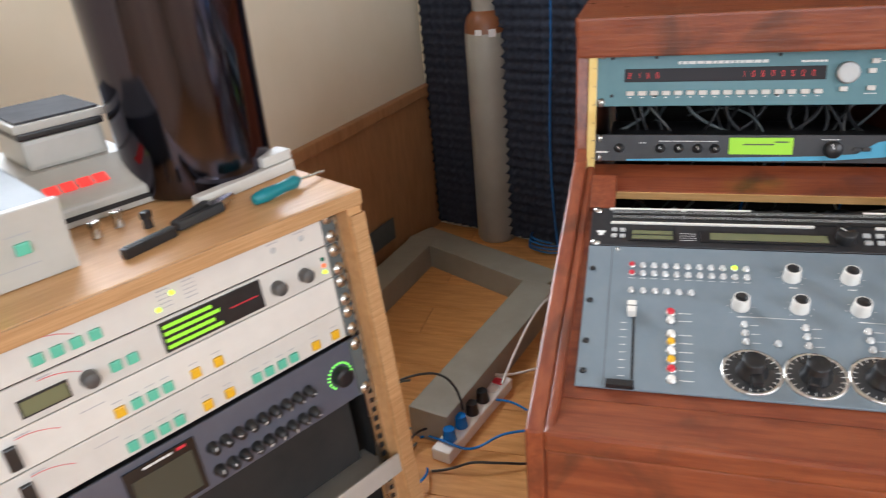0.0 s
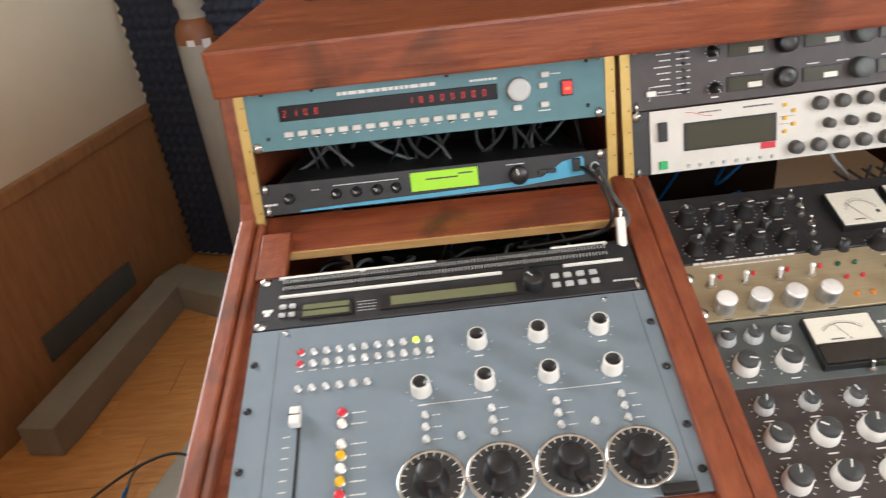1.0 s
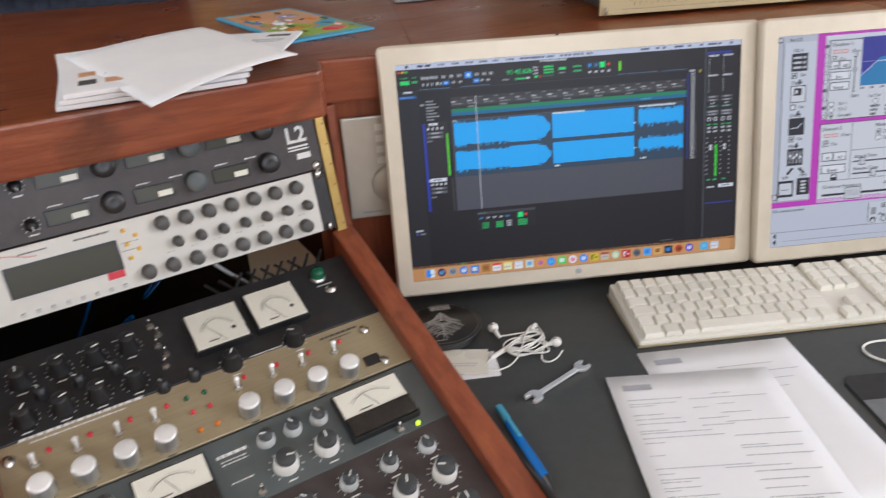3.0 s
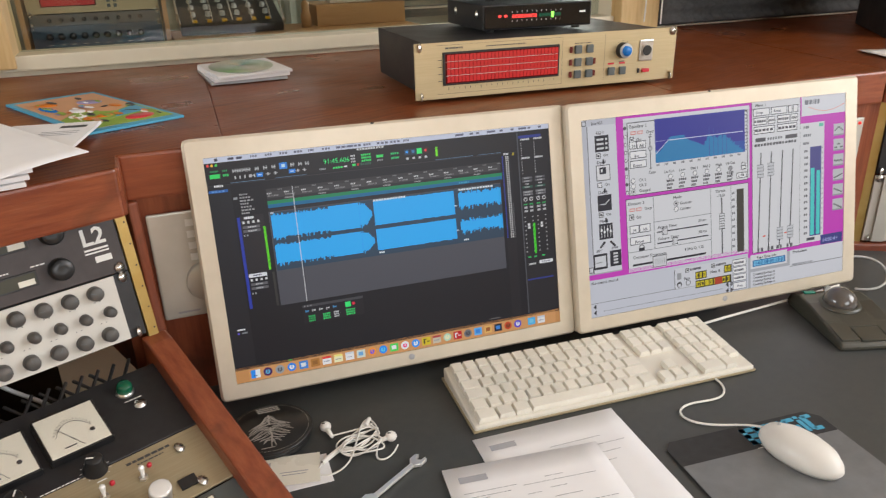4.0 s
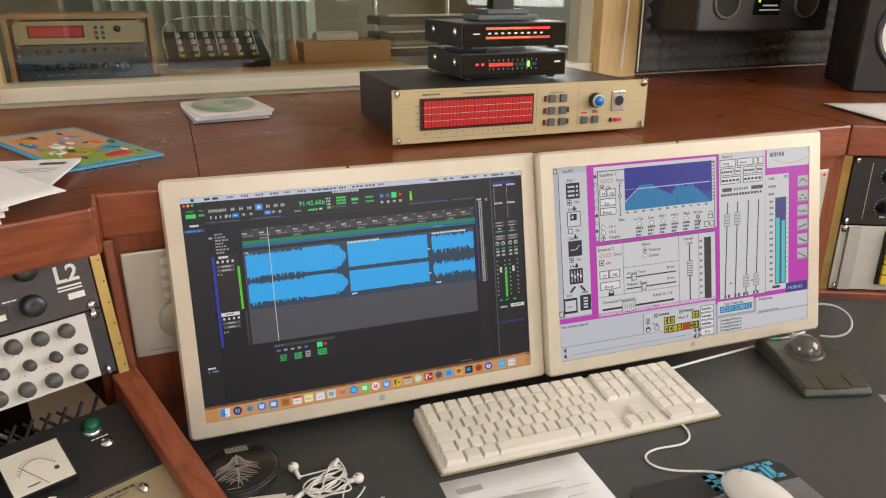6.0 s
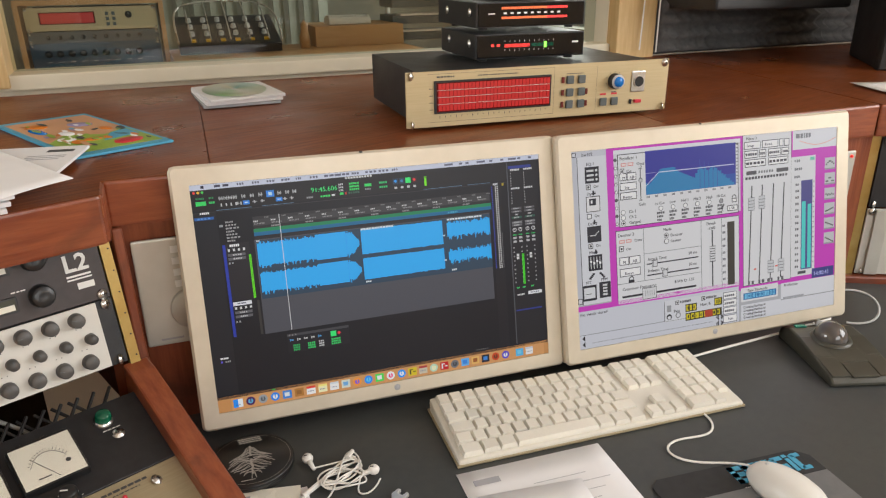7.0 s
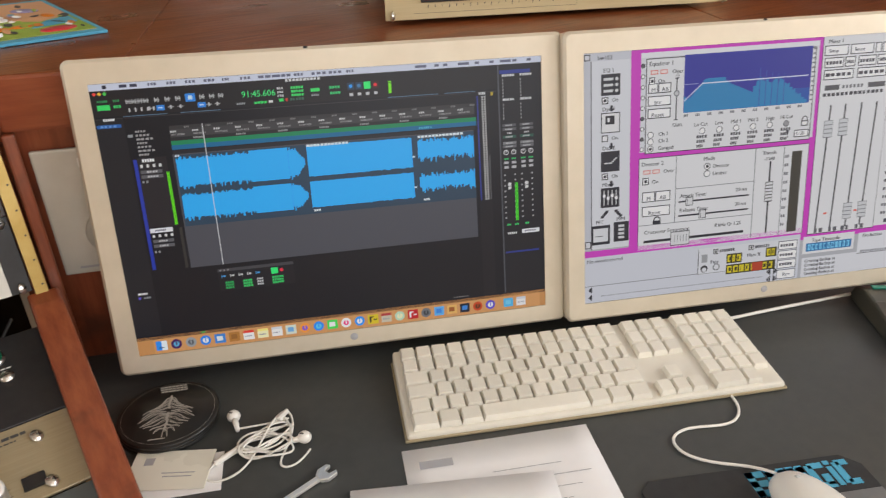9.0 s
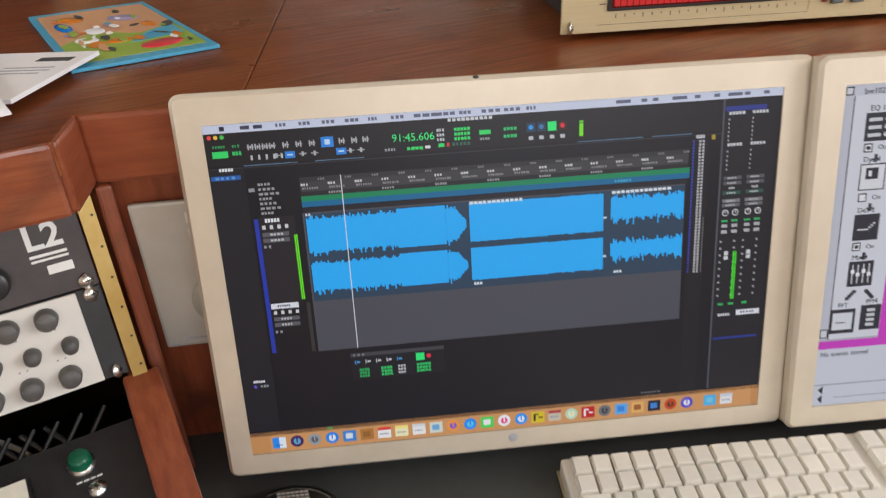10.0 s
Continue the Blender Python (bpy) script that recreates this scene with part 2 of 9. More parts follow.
# ---- mesh helpers ----
class Shape:
    """Gathers primitives into one mesh with several material slots."""

    def __init__(self, *mats):
        self.bm, self.mats = bmesh.new(), list(mats)

    def _done(self, verts, m, mi):
        bmesh.ops.transform(self.bm, matrix=m, verts=verts)
        for f in {f for v in verts for f in v.link_faces}:
            f.material_index = mi

    def box(self, c, s, mi=0, bevel=0.0, m=Matrix(), seg=2):
        vs = bmesh.ops.create_cube(self.bm, size=1)["verts"]
        bmesh.ops.transform(self.bm, matrix=Matrix.Translation(c) @ Matrix.Diagonal((*s, 1)), verts=vs)
        if bevel:
            es = list({e for v in vs for e in v.link_edges})
            r = bmesh.ops.bevel(self.bm, geom=es, offset=bevel, segments=seg, affect="EDGES", profile=0.6)
            vs = list({v for f in r["faces"] for v in f.verts} | {v for v in vs if v.is_valid})
            vs = self._island(vs)
        self._done(vs, m, mi)
        return self

    def _island(self, vs):
        seen, todo = set(vs), list(vs)
        while todo:
            v = todo.pop()
            for e in v.link_edges:
                o = e.other_vert(v)
                if o not in seen:
                    seen.add(o)
                    todo.append(o)
        return list(seen)

    def cyl(self, a, b, r1, r2=None, mi=0, seg=20, caps=True):
        a, b = Vector(a), Vector(b)
        r2 = r1 if r2 is None else r2
        vs = bmesh.ops.create_cone(self.bm, cap_ends=caps, segments=seg, radius1=r1, radius2=r2, depth=(b - a).length)["verts"]
        q = (b - a).to_track_quat("Z", "Y").to_matrix().to_4x4()
        self._done(vs, Matrix.Translation((a + b) / 2) @ q, mi)
        return self

    def ball(self, c, r, mi=0, seg=16, s=(1, 1, 1)):
        vs = bmesh.ops.create_uvsphere(self.bm, u_segments=seg, v_segments=max(6, seg // 2), radius=r)["verts"]
        self._done(vs, Matrix.Translation(c) @ Matrix.Diagonal((*s, 1)), mi)
        return self

    def lathe(self, prof, mi=0, seg=28, m=Matrix(), ids=None):
        """prof: (r, z) rows, turned round z."""
        rings = []
        for r, z in prof:
            rings.append([self.bm.verts.new(m @ Vector((r * math.cos(2 * math.pi * k / seg), r * math.sin(2 * math.pi * k / seg), z))) for k in range(seg)] if r > 1e-6 else [self.bm.verts.new(m @ Vector((0, 0, z)))])
        for n, (p, q) in enumerate(zip(rings, rings[1:])):
            for k in range(seg):
                j = (k + 1) % seg
                vs = [p[k % len(p)], p[j % len(p)], q[j % len(q)], q[k % len(q)]]
                vs = list(dict.fromkeys(vs))
                if len(vs) > 2:
                    f = self.bm.faces.new(vs)
                    f.material_index = ids[n] if ids else mi
                    f.smooth = True
        return self

    def prism(self, pts, depth, mi=0, m=Matrix()):
        """A flat outline (x, y) raised from z = 0 to z = depth, put at m."""
        lo = [self.bm.verts.new(m @ Vector((x, y, 0))) for x, y in pts]
        hi = [self.bm.verts.new(m @ Vector((x, y, depth))) for x, y in pts]
        fs = [self.bm.faces.new(hi), self.bm.faces.new(lo[::-1])]
        for k in range(len(pts)):
            j = (k + 1) % len(pts)
            fs.append(self.bm.faces.new([lo[k], lo[j], hi[j], hi[k]]))
        for f in fs:
            f.material_index = mi
        bmesh.ops.recalc_face_normals(self.bm, faces=fs)
        return self

    def quad(self, x0, z0, x1, z1, y, mi=0):
        """A flat piece in the plane of a front panel."""
        vs = [self.bm.verts.new((x, y, z)) for x, z in ((x0, z0), (x1, z0), (x1, z1), (x0, z1))]
        self.bm.faces.new(vs).material_index = mi
        return self

    def ring(self, outer, inner, y0, y1, r, mi=0, seg=6):
        """A picture-frame shape in the plane of a panel: outer and inner rectangles (x0, z0, x1, z1), from y0 (front) to y1."""
        def loop(x0, z0, x1, z1, rad):
            out = []
            for cx, cz, a0 in ((x1 - rad, z0 + rad, -90), (x1 - rad, z1 - rad, 0), (x0 + rad, z1 - rad, 90), (x0 + rad, z0 + rad, 180)):
                for k in range(seg + 1):
                    a = radians(a0 + 90 * k / seg)
                    out.append((cx + rad * math.cos(a), cz + rad * math.sin(a)))
            return out
        lo, li = loop(*outer, r), loop(*inner, 0.0008)
        e = 0.0035
        mid = loop(outer[0] + e, outer[1] + e, outer[2] - e, outer[3] - e, max(r - e, 0.001))
        rows = [[self.bm.verts.new((x, y, z)) for x, z in pts] for pts, y in ((li, y1), (li, y0), (mid, y0), (lo, y0 + e), (lo, y1))]
        n = len(lo)
        for a, b in zip(rows, rows[1:]):
            for k in range(n):
                f = self.bm.faces.new([a[k], a[(k + 1) % n], b[(k + 1) % n], b[k]])
                f.material_index = mi
        bmesh.ops.recalc_face_normals(self.bm, faces=self.bm.faces)
        return self

    def mesh(self, name="mesh", smooth=False):
        me = bpy.data.meshes.new(name)
        if smooth:
            for f in self.bm.faces:
                f.smooth = True
        self.bm.to_mesh(me)
        self.bm.free()
        for x in self.mats:
            me.materials.append(x)
        return me


def put(name, shape, parent=None, m=Matrix(), label="", kind="", smooth=False, soft=0.0):
    """One mesh object, under a thing or at top level."""
    me = shape.mesh(name, smooth) if isinstance(shape, Shape) else shape
    ob = new(name, me)
    ob.parent = parent
    ob.matrix_basis = m
    if soft:
        b = ob.modifiers.new("bevel", "BEVEL")
        b.width, b.segments, b.limit_method, b.angle_limit = soft, 2, "ANGLE", radians(40)
    return tagged(ob, label, kind=kind)


def thing(name, m, label, category, group=""):
    ob = new(name)
    ob.empty_display_size = 0.05
    ob.matrix_basis = m
    return tagged(ob, label, category, group)


def tube(name, pts, r, mat, parent=None, m=Matrix(), cyclic=False):
    """A round cable through the points."""
    cu = bpy.data.curves.new(name, "CURVE")
    cu.dimensions, cu.bevel_depth, cu.bevel_resolution, cu.resolution_u, cu.use_fill_caps = "3D", r, 3, 8, True
    sp = cu.splines.new("NURBS")
    sp.points.add(len(pts) - 1)
    for p, q in zip(sp.points, pts):
        p.co = (*q, 1)
    sp.use_endpoint_u, sp.order_u, sp.use_cyclic_u = True, 4, cyclic
    tmp = bpy.data.objects.new(name, cu)
    me = bpy.data.meshes.new_from_object(tmp)
    bpy.data.objects.remove(tmp)
    me.materials.clear()
    me.materials.append(mat)
    for f in me.polygons:
        f.use_smooth = True
    return put(name, me, parent, m)


def words(text, size, mat, parent, x, z, y=-0.0006, align="LEFT", name="lettering", bold=0.0, m=None):
    """Raised lettering on a front panel, which faces -y."""
    cu = bpy.data.curves.new(name, "FONT")
    cu.body, cu.size, cu.align_x, cu.extrude, cu.offset, cu.resolution_u = text, size, align, 0.0002, bold, 2
    tmp = bpy.data.objects.new(name, cu)
    me = bpy.data.meshes.new_from_object(tmp)
    bpy.data.objects.remove(tmp)
    me.materials.clear()
    me.materials.append(mat)
    return put(name, me, parent, m if m is not None else pose(x, y, z, 90, 0, 0))


UNIT = 0.04445
RACKW = 0.4826
MESHES = {}


def shared(key, make):
    if key not in MESHES:
        MESHES[key] = make()
    return MESHES[key]


# ---- the frames of the racks: x along the panel, y into the rack, z up the panel ----
BAY1, BAY2 = "bay_1", "bay_2"
UPPER = {BAY1: pose(0.1426, 1.165, 0.8881, -11.0, 0.8, 2.15) @ Matrix.Scale(1.020, 4), BAY2: pose(0.6690, 1.1755, 0.8872, -12.2, -0.2, 1.5) @ Matrix.Scale(1.023, 4)}
LOWER = {BAY1: pose(0.153, 0.7244, 0.7528, -73.0, 0, 1.2) @ Matrix.Diagonal((1.0, 1.022, 0.966, 1)), BAY2: pose(0.6757, 0.7257, 0.7211, -72.5, 0, 1.2) @ Matrix.Scale(1.04, 4)}


def upper(bay, units, x=0.0):
    """Foot of a panel that many units above the foot of an upright bay."""
    return UPPER[bay] @ pose(x, 0, units * UNIT)


def lower(bay, up, x=0.0):
    """Foot of a panel in a sloping bay, that many millimetres up the slope."""
    return LOWER[bay] @ pose(x, 0, up / 1000)


# ---- the room ----
CORNER = Vector((-0.955, 2.85, 0))
BACK = -20.3
ROOM = [(-0.955, 2.85), (3.70, 1.128), (2.35, -2.95), (-1.98, -2.6)]


def wall(name, a, b, mat, z0=0.0, z1=2.7, thick=0.12, holes=()):
    """A wall from a to b, which stands outside that line, with rectangular openings (s0, s1, z0, z1)."""
    a, b = Vector((*a, 0)), Vector((*b, 0))
    d = (b - a).length
    m = Matrix.Translation(a) @ pose(0, 0, 0, 0, 0, math.degrees(math.atan2(b.y - a.y, b.x - a.x)))
    s = Shape(mat)
    cuts = sorted(holes)
    x = 0.0
    for s0, s1, h0, h1 in cuts:
        s.box(((x + s0) / 2, thick / 2, (z0 + z1) / 2), (s0 - x, thick, z1 - z0))
        s.box(((s1 + s0) / 2, thick / 2, (z0 + h0) / 2), (s1 - s0, thick, h0 - z0))
        s.box(((s1 + s0) / 2, thick / 2, (h1 + z1) / 2), (s1 - s0, thick, z1 - h1))
        x = s1
    s.box(((x + d) / 2, thick / 2, (z0 + z1) / 2), (d - x, thick, z1 - z0))
    return put(name, s, None, m, kind="structure"), m


WALL_BACK, M_BACK = wall("wall_back", ROOM[0], ROOM[1], CREAM, holes=[(2.13, 3.70, 1.165, 2.2)])
# opening in the right wall is unseen, added for the fill lamp
WALL_RIGHT, M_RIGHT = wall("wall_right", ROOM[1], ROOM[2], CREAM, holes=[(1.35, 2.95, 1.2, 2.45)])
WALL_REAR, M_REAR = wall("wall_rear", ROOM[2], ROOM[3], CREAM, holes=[(0.9, 3.3, 0.95, 2.35)])
WALL_LEFT, M_LEFT = wall("wall_left", ROOM[3], ROOM[0], CREAM, holes=[(3.1, 5.0, 1.25, 2.45)])
put("floor", Shape(PARQUET).box((1.0, 1.0, -0.05), (9, 10, 0.1)), kind="structure")
put("ceiling", Shape(CEIL).box((1.0, 1.0, 2.75), (9, 10, 0.1)), kind="structure")
for nm, a, b in (("wall_studio_far", (0.9, 6.2), (5.2, 4.6)), ("wall_studio_left", (-0.3, 2.73), (0.9, 6.2)), ("wall_studio_right", (5.2, 4.6), (3.9, 1.1))):
    wall(nm, a, b, STUDIOW, holes=[(0.5, 2.9, 1.0, 2.35)] if nm == "wall_studio_right" else ())


# ---- the console desk ----
TOPZ, DESKZ = 1.125, 0.75
A0, A1, A2 = (-0.135, 1.165), (0.936, 1.223), (2.209, 0.7175)   # front line of the upper shelf, wing and middle
AW = (0.915, 1.163)
A3 = (2.589, 0.243)
top = thing("desk_upper_shelf", pose(0, 0, 0), "red-brown stained oak shelf along the back of the console", "shelf")


def back(x):
    return 2.83 - 0.3699 * (x + 0.955)


def slab(name, pts, z1, thick, mat, parent, label="", soft=0.0015):
    return put(name, Shape(mat).prism(pts, thick, m=pose(0, 0, z1 - thick)), parent, label=label, soft=soft)


slab("top_board", [A0, AW, A1, (1.0611, 1.1731), (1.3976, 1.950), (-0.135, 2.50)], TOPZ, 0.03, TOPWOOD, top)
slab("top_board", [(1.0618, 1.1728), (1.7557, 0.8976), (2.1497, 1.6719), (1.3983, 1.9497)], TOPZ, 0.03, TOPWOOD, top)
slab("top_board", [(1.7563, 0.8974), A2, (2.70, 1.47), (2.1503, 1.6714)], TOPZ, 0.03, TOPWOOD, top)
slab("top_board", [(A2[0] + 0.003, A2[1] - 0.002), A3, (3.50, 0.75), (3.55, 1.15), (2.703, 1.468)], TOPZ, 0.03, TOPWOOD, top)
for a, b in ((A0, AW), (AW, A1), (A1, A2), (A2, A3)):
    v = Vector((b[0] - a[0], b[1] - a[1], 0))
    m = pose(a[0], a[1], TOPZ - 0.063, 0, 0, math.degrees(math.atan2(v.y, v.x)))
    put("nosing", Shape(WOOD).box((v.length / 2, 0.012, 0.0315), (v.length - 0.003, 0.026, 0.062), bevel=0.004), top, m @ pose(0, -0.002, 0.0))

body = thing("console_wing", pose(0, 0, 0), "red-brown stained oak desk wing with two sloping equipment bays", "console")
prof = [(0.632, 0.0), (0.632, 0.742), (1.148, 0.892), (1.166, 0.91), (1.20, 1.092), (1.95, 1.092), (1.95, 0.0)]


def side(name, x, w, pts, mat=WOOD_Y, parent=None):
    """An upright board: outline (y, z), put at x."""
    return put(name, Shape(mat).prism(pts, w, m=Matrix(((0, 0, 1, x), (1, 0, 0, 0), (0, 1, 0, 0), (0, 0, 0, 1)))), parent, soft=0.003)


side("side_panel", -0.137, 0.022, prof, parent=body)
side("divider_board", 0.391, 0.030, [(0.640, 0.70), (0.640, 0.737), (1.15, 0.883), (1.178, 0.89), (1.178, 0.72)], parent=body)
side("divider_board", 0.4215, 0.022, [(0.640, 0.69), (0.640, 0.735), (1.15, 0.882), (1.178, 0.89), (1.178, 0.72)], parent=body)
side("slope_rail", 0.9075, 0.034, [(0.684, 0.69), (0.684, 0.730), (1.16, 0.880), (1.185, 0.884), (1.185, 0.69)], parent=body)
side("side_rail", -0.1145, 0.012, [(0.640, 0.70), (0.640, 0.742), (1.15, 0.885), (1.15, 0.70)], parent=body)
put("cross_board", Shape(WOOD, RAW).box((0.139, 0.004, 0.0), (0.502, 0.076, 0.012), bevel=0.002).box((0.139, -0.0352, -0.002), (0.5, 0.003, 0.013), 1), body, pose(0, 1.142, 0.861, 16))
for x, w, z in ((0.137, 0.505, 0.728), (0.668, 0.44, 0.690)):
    put("front_board", Shape(WOOD).box((x, 0.668, z), (w, 0.072, 0.03), bevel=0.005), body)
put("apron", Shape(WOOD).box((0.405, 0.648, 0.62), (1.04, 0.022, 0.184), bevel=0.004), body)
put("apron", Shape(WOOD).box((0.405, 0.642, 0.30), (1.04, 0.022, 0.44), bevel=0.004), body)
# the bay's shade is put into the near-black colour of these boards
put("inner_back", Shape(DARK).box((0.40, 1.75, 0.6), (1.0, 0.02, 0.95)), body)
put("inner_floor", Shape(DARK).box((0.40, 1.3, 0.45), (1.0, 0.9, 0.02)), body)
for bay, x in ((BAY1, -0.2475), (BAY1, 0.2475), (BAY2, -0.2465), (BAY2, 0.2495)):
    s = Shape(BRASS, BLACK).box((0, 0.004, 0.088), (0.013, 0.010, 0.196))
    for k in range(7):
        s.cyl((0.003, -0.0014, 0.008 + k * 0.029), (0.003, 0.002, 0.008 + k * 0.029), 0.0012, mi=1, seg=8)
    put("rack_strip", s, body, upper(bay, 0, x) @ pose(0, 0.0, -0.003))
side("bay_wall", 0.4075, 0.012, [(1.20, 0.75), (1.215, 1.085), (1.74, 1.085), (1.74, 0.75)], parent=body)
side("bay_wall", 0.934, 0.014, [(1.172, 0.752), (1.20, 0.90), (1.212, 1.062), (1.74, 1.062), (1.74, 0.752)], mat=WOOD_Z, parent=body)

mid = thing("console_middle", pose(0, 0, 0), "middle of the console desk with grey linoleum worktop", "desk")
slab("worktop", [(0.943, 1.30), (0.943, 0.630), (2.13, 0.07), (2.45, 0.62)], DESKZ, 0.028, DESK, mid, "dark grey linoleum worktop", soft=0.002)
d2 = math.degrees(math.atan2(0.07 - 0.634, 2.13 - 0.934))
put("front_edge", Shape(WOOD).box((0.69, -0.02, -0.018), (1.42, 0.04, 0.04), bevel=0.006), mid, pose(0.915, 0.640, DESKZ, 0, 0, d2))
va = Vector((A2[0] - A1[0], A2[1] - A1[1], 0))
ma = pose(A1[0], A1[1], 0, 0, 0, math.degrees(math.atan2(va.y, va.x)))
put("back_panel", Shape(WOOD_Z).box((va.length / 2, 0.020, 0.905), (va.length + 0.06, 0.02, 0.31)), mid, ma)
put("leg_panel", Shape(WOOD_Z).box((1.5, 1.0, 0.36), (0.03, 0.6, 0.72)), mid)

right = thing("console_right_wing", pose(0, 0, 0), "second console wing with upright equipment bay in red-brown oak", "console")
put("bay_stile", Shape(WOOD_Y, RAW).box((-0.228, 0.006, 0.398), (0.040, 0.012, 0.088), 0, bevel=0.0015), body, lower(BAY1, 0))
put("bed_board", Shape(WOOD).box((0, 0.009, 0.19), (0.504, 0.007, 0.40)), body, lower(BAY1, -38, -0.009))


# ---- rack units ----
def panel(root, units, mat, label="", thick=0.004, deep=0.26, case=None, w=RACKW, foot=0.0):
    h = units * UNIT - 0.0008
    put("front_panel", Shape(mat).box((0, thick / 2, (h + foot) / 2 + 0.0004), (w, thick, h - foot), bevel=0.0008, seg=1), root, label=label)
    put("case", Shape(case or BLACKPAINT).box((0, deep / 2 + thick + 0.001, (h + foot) / 2), (0.436, deep, h - foot - 0.004)), root)
    return h


def rack_unit(name, m, units, mat, label, category="rack unit", **kw):
    root = thing(name, m, label, category)
    root["h"] = panel(root, units, mat, **kw)
    return root


display_amp = rack_unit("patch_controller", upper(BAY1, 2), 2, TEAL, "teal-blue rack unit with red digits and a row of white keys")
delay = rack_unit("effects_processor", upper(BAY1, 0), 1, BLACKPAINT, "black and blue rack unit with a lit green display")
limiter = rack_unit("limiter", upper(BAY2, 2), 2, BROWNBLACK, "brown-black rack limiter with eight knobs and small windows")
whitebox = rack_unit("white_processor", upper(BAY2, 0), 2, BLACKPAINT, "white rack unit with grey display and three rows of knobs")
reverb = rack_unit("vented_processor", lower(BAY1, 264), 2, BLACKPAINT, "black rack unit with slotted top and long display", deep=0.12)
mixer = rack_unit("transfer_console", lower(BAY1, -4), 6, MIXGREY, "blue-grey sloping mixing panel with four large dials", deep=0.05)
tube_eq = rack_unit("passive_equaliser", lower(BAY2, 7 * 44.45 - 14), 3, BLACKPAINT, "black equaliser with two cream meters and black knobs", deep=0.08, foot=0.0145)
preamp = rack_unit("gold_equaliser", lower(BAY2, 5 * 44.45), 2, GOLD, "champagne-gold equaliser with eight metal knobs", deep=0.08)
comp = rack_unit("twin_compressor", lower(BAY2, 3 * 44.45 - 2), 2, SLATE, "slate-grey compressor with two cream needle meters", deep=0.05)
eq = rack_unit("mastering_equaliser", lower(BAY2, -1.5), 3, BROWNBLACK, "dark brown equaliser with three rows of white knobs", deep=0.05)

# analyser on the shelf
rta = rack_unit("spectrum_analyser", pose(1.6244, 1.0657, TOPZ + 0.006, 0, 0, -23.8) @ Matrix.Scale(1.022, 4), 2, CHAMP, "pale gold spectrum analyser with wide red display on the shelf", deep=0.31)


def monitor(m, label):
    root = thing("flat_monitor", m, label, "monitor", "monitors on the desk")
    return root


TILT = -12.3
LIFT = pose(0.0015, 0.0056, -0.1945)   # from the middle of the screen to the monitor's foot
mon1 = monitor(pose(1.2424, 1.0327, 0.957, TILT, 0.3, -23.8) @ Matrix.Scale(1.008, 4) @ LIFT, "flat desktop monitor with aged aluminium bezel, audio editor on screen")
mon2 = monitor(pose(1.7397, 0.7893, 0.9600, -12.0, -0.4, -25.4) @ Matrix.Scale(1.006, 4) @ LIFT, "flat desktop monitor with aged aluminium bezel, mastering software on screen")


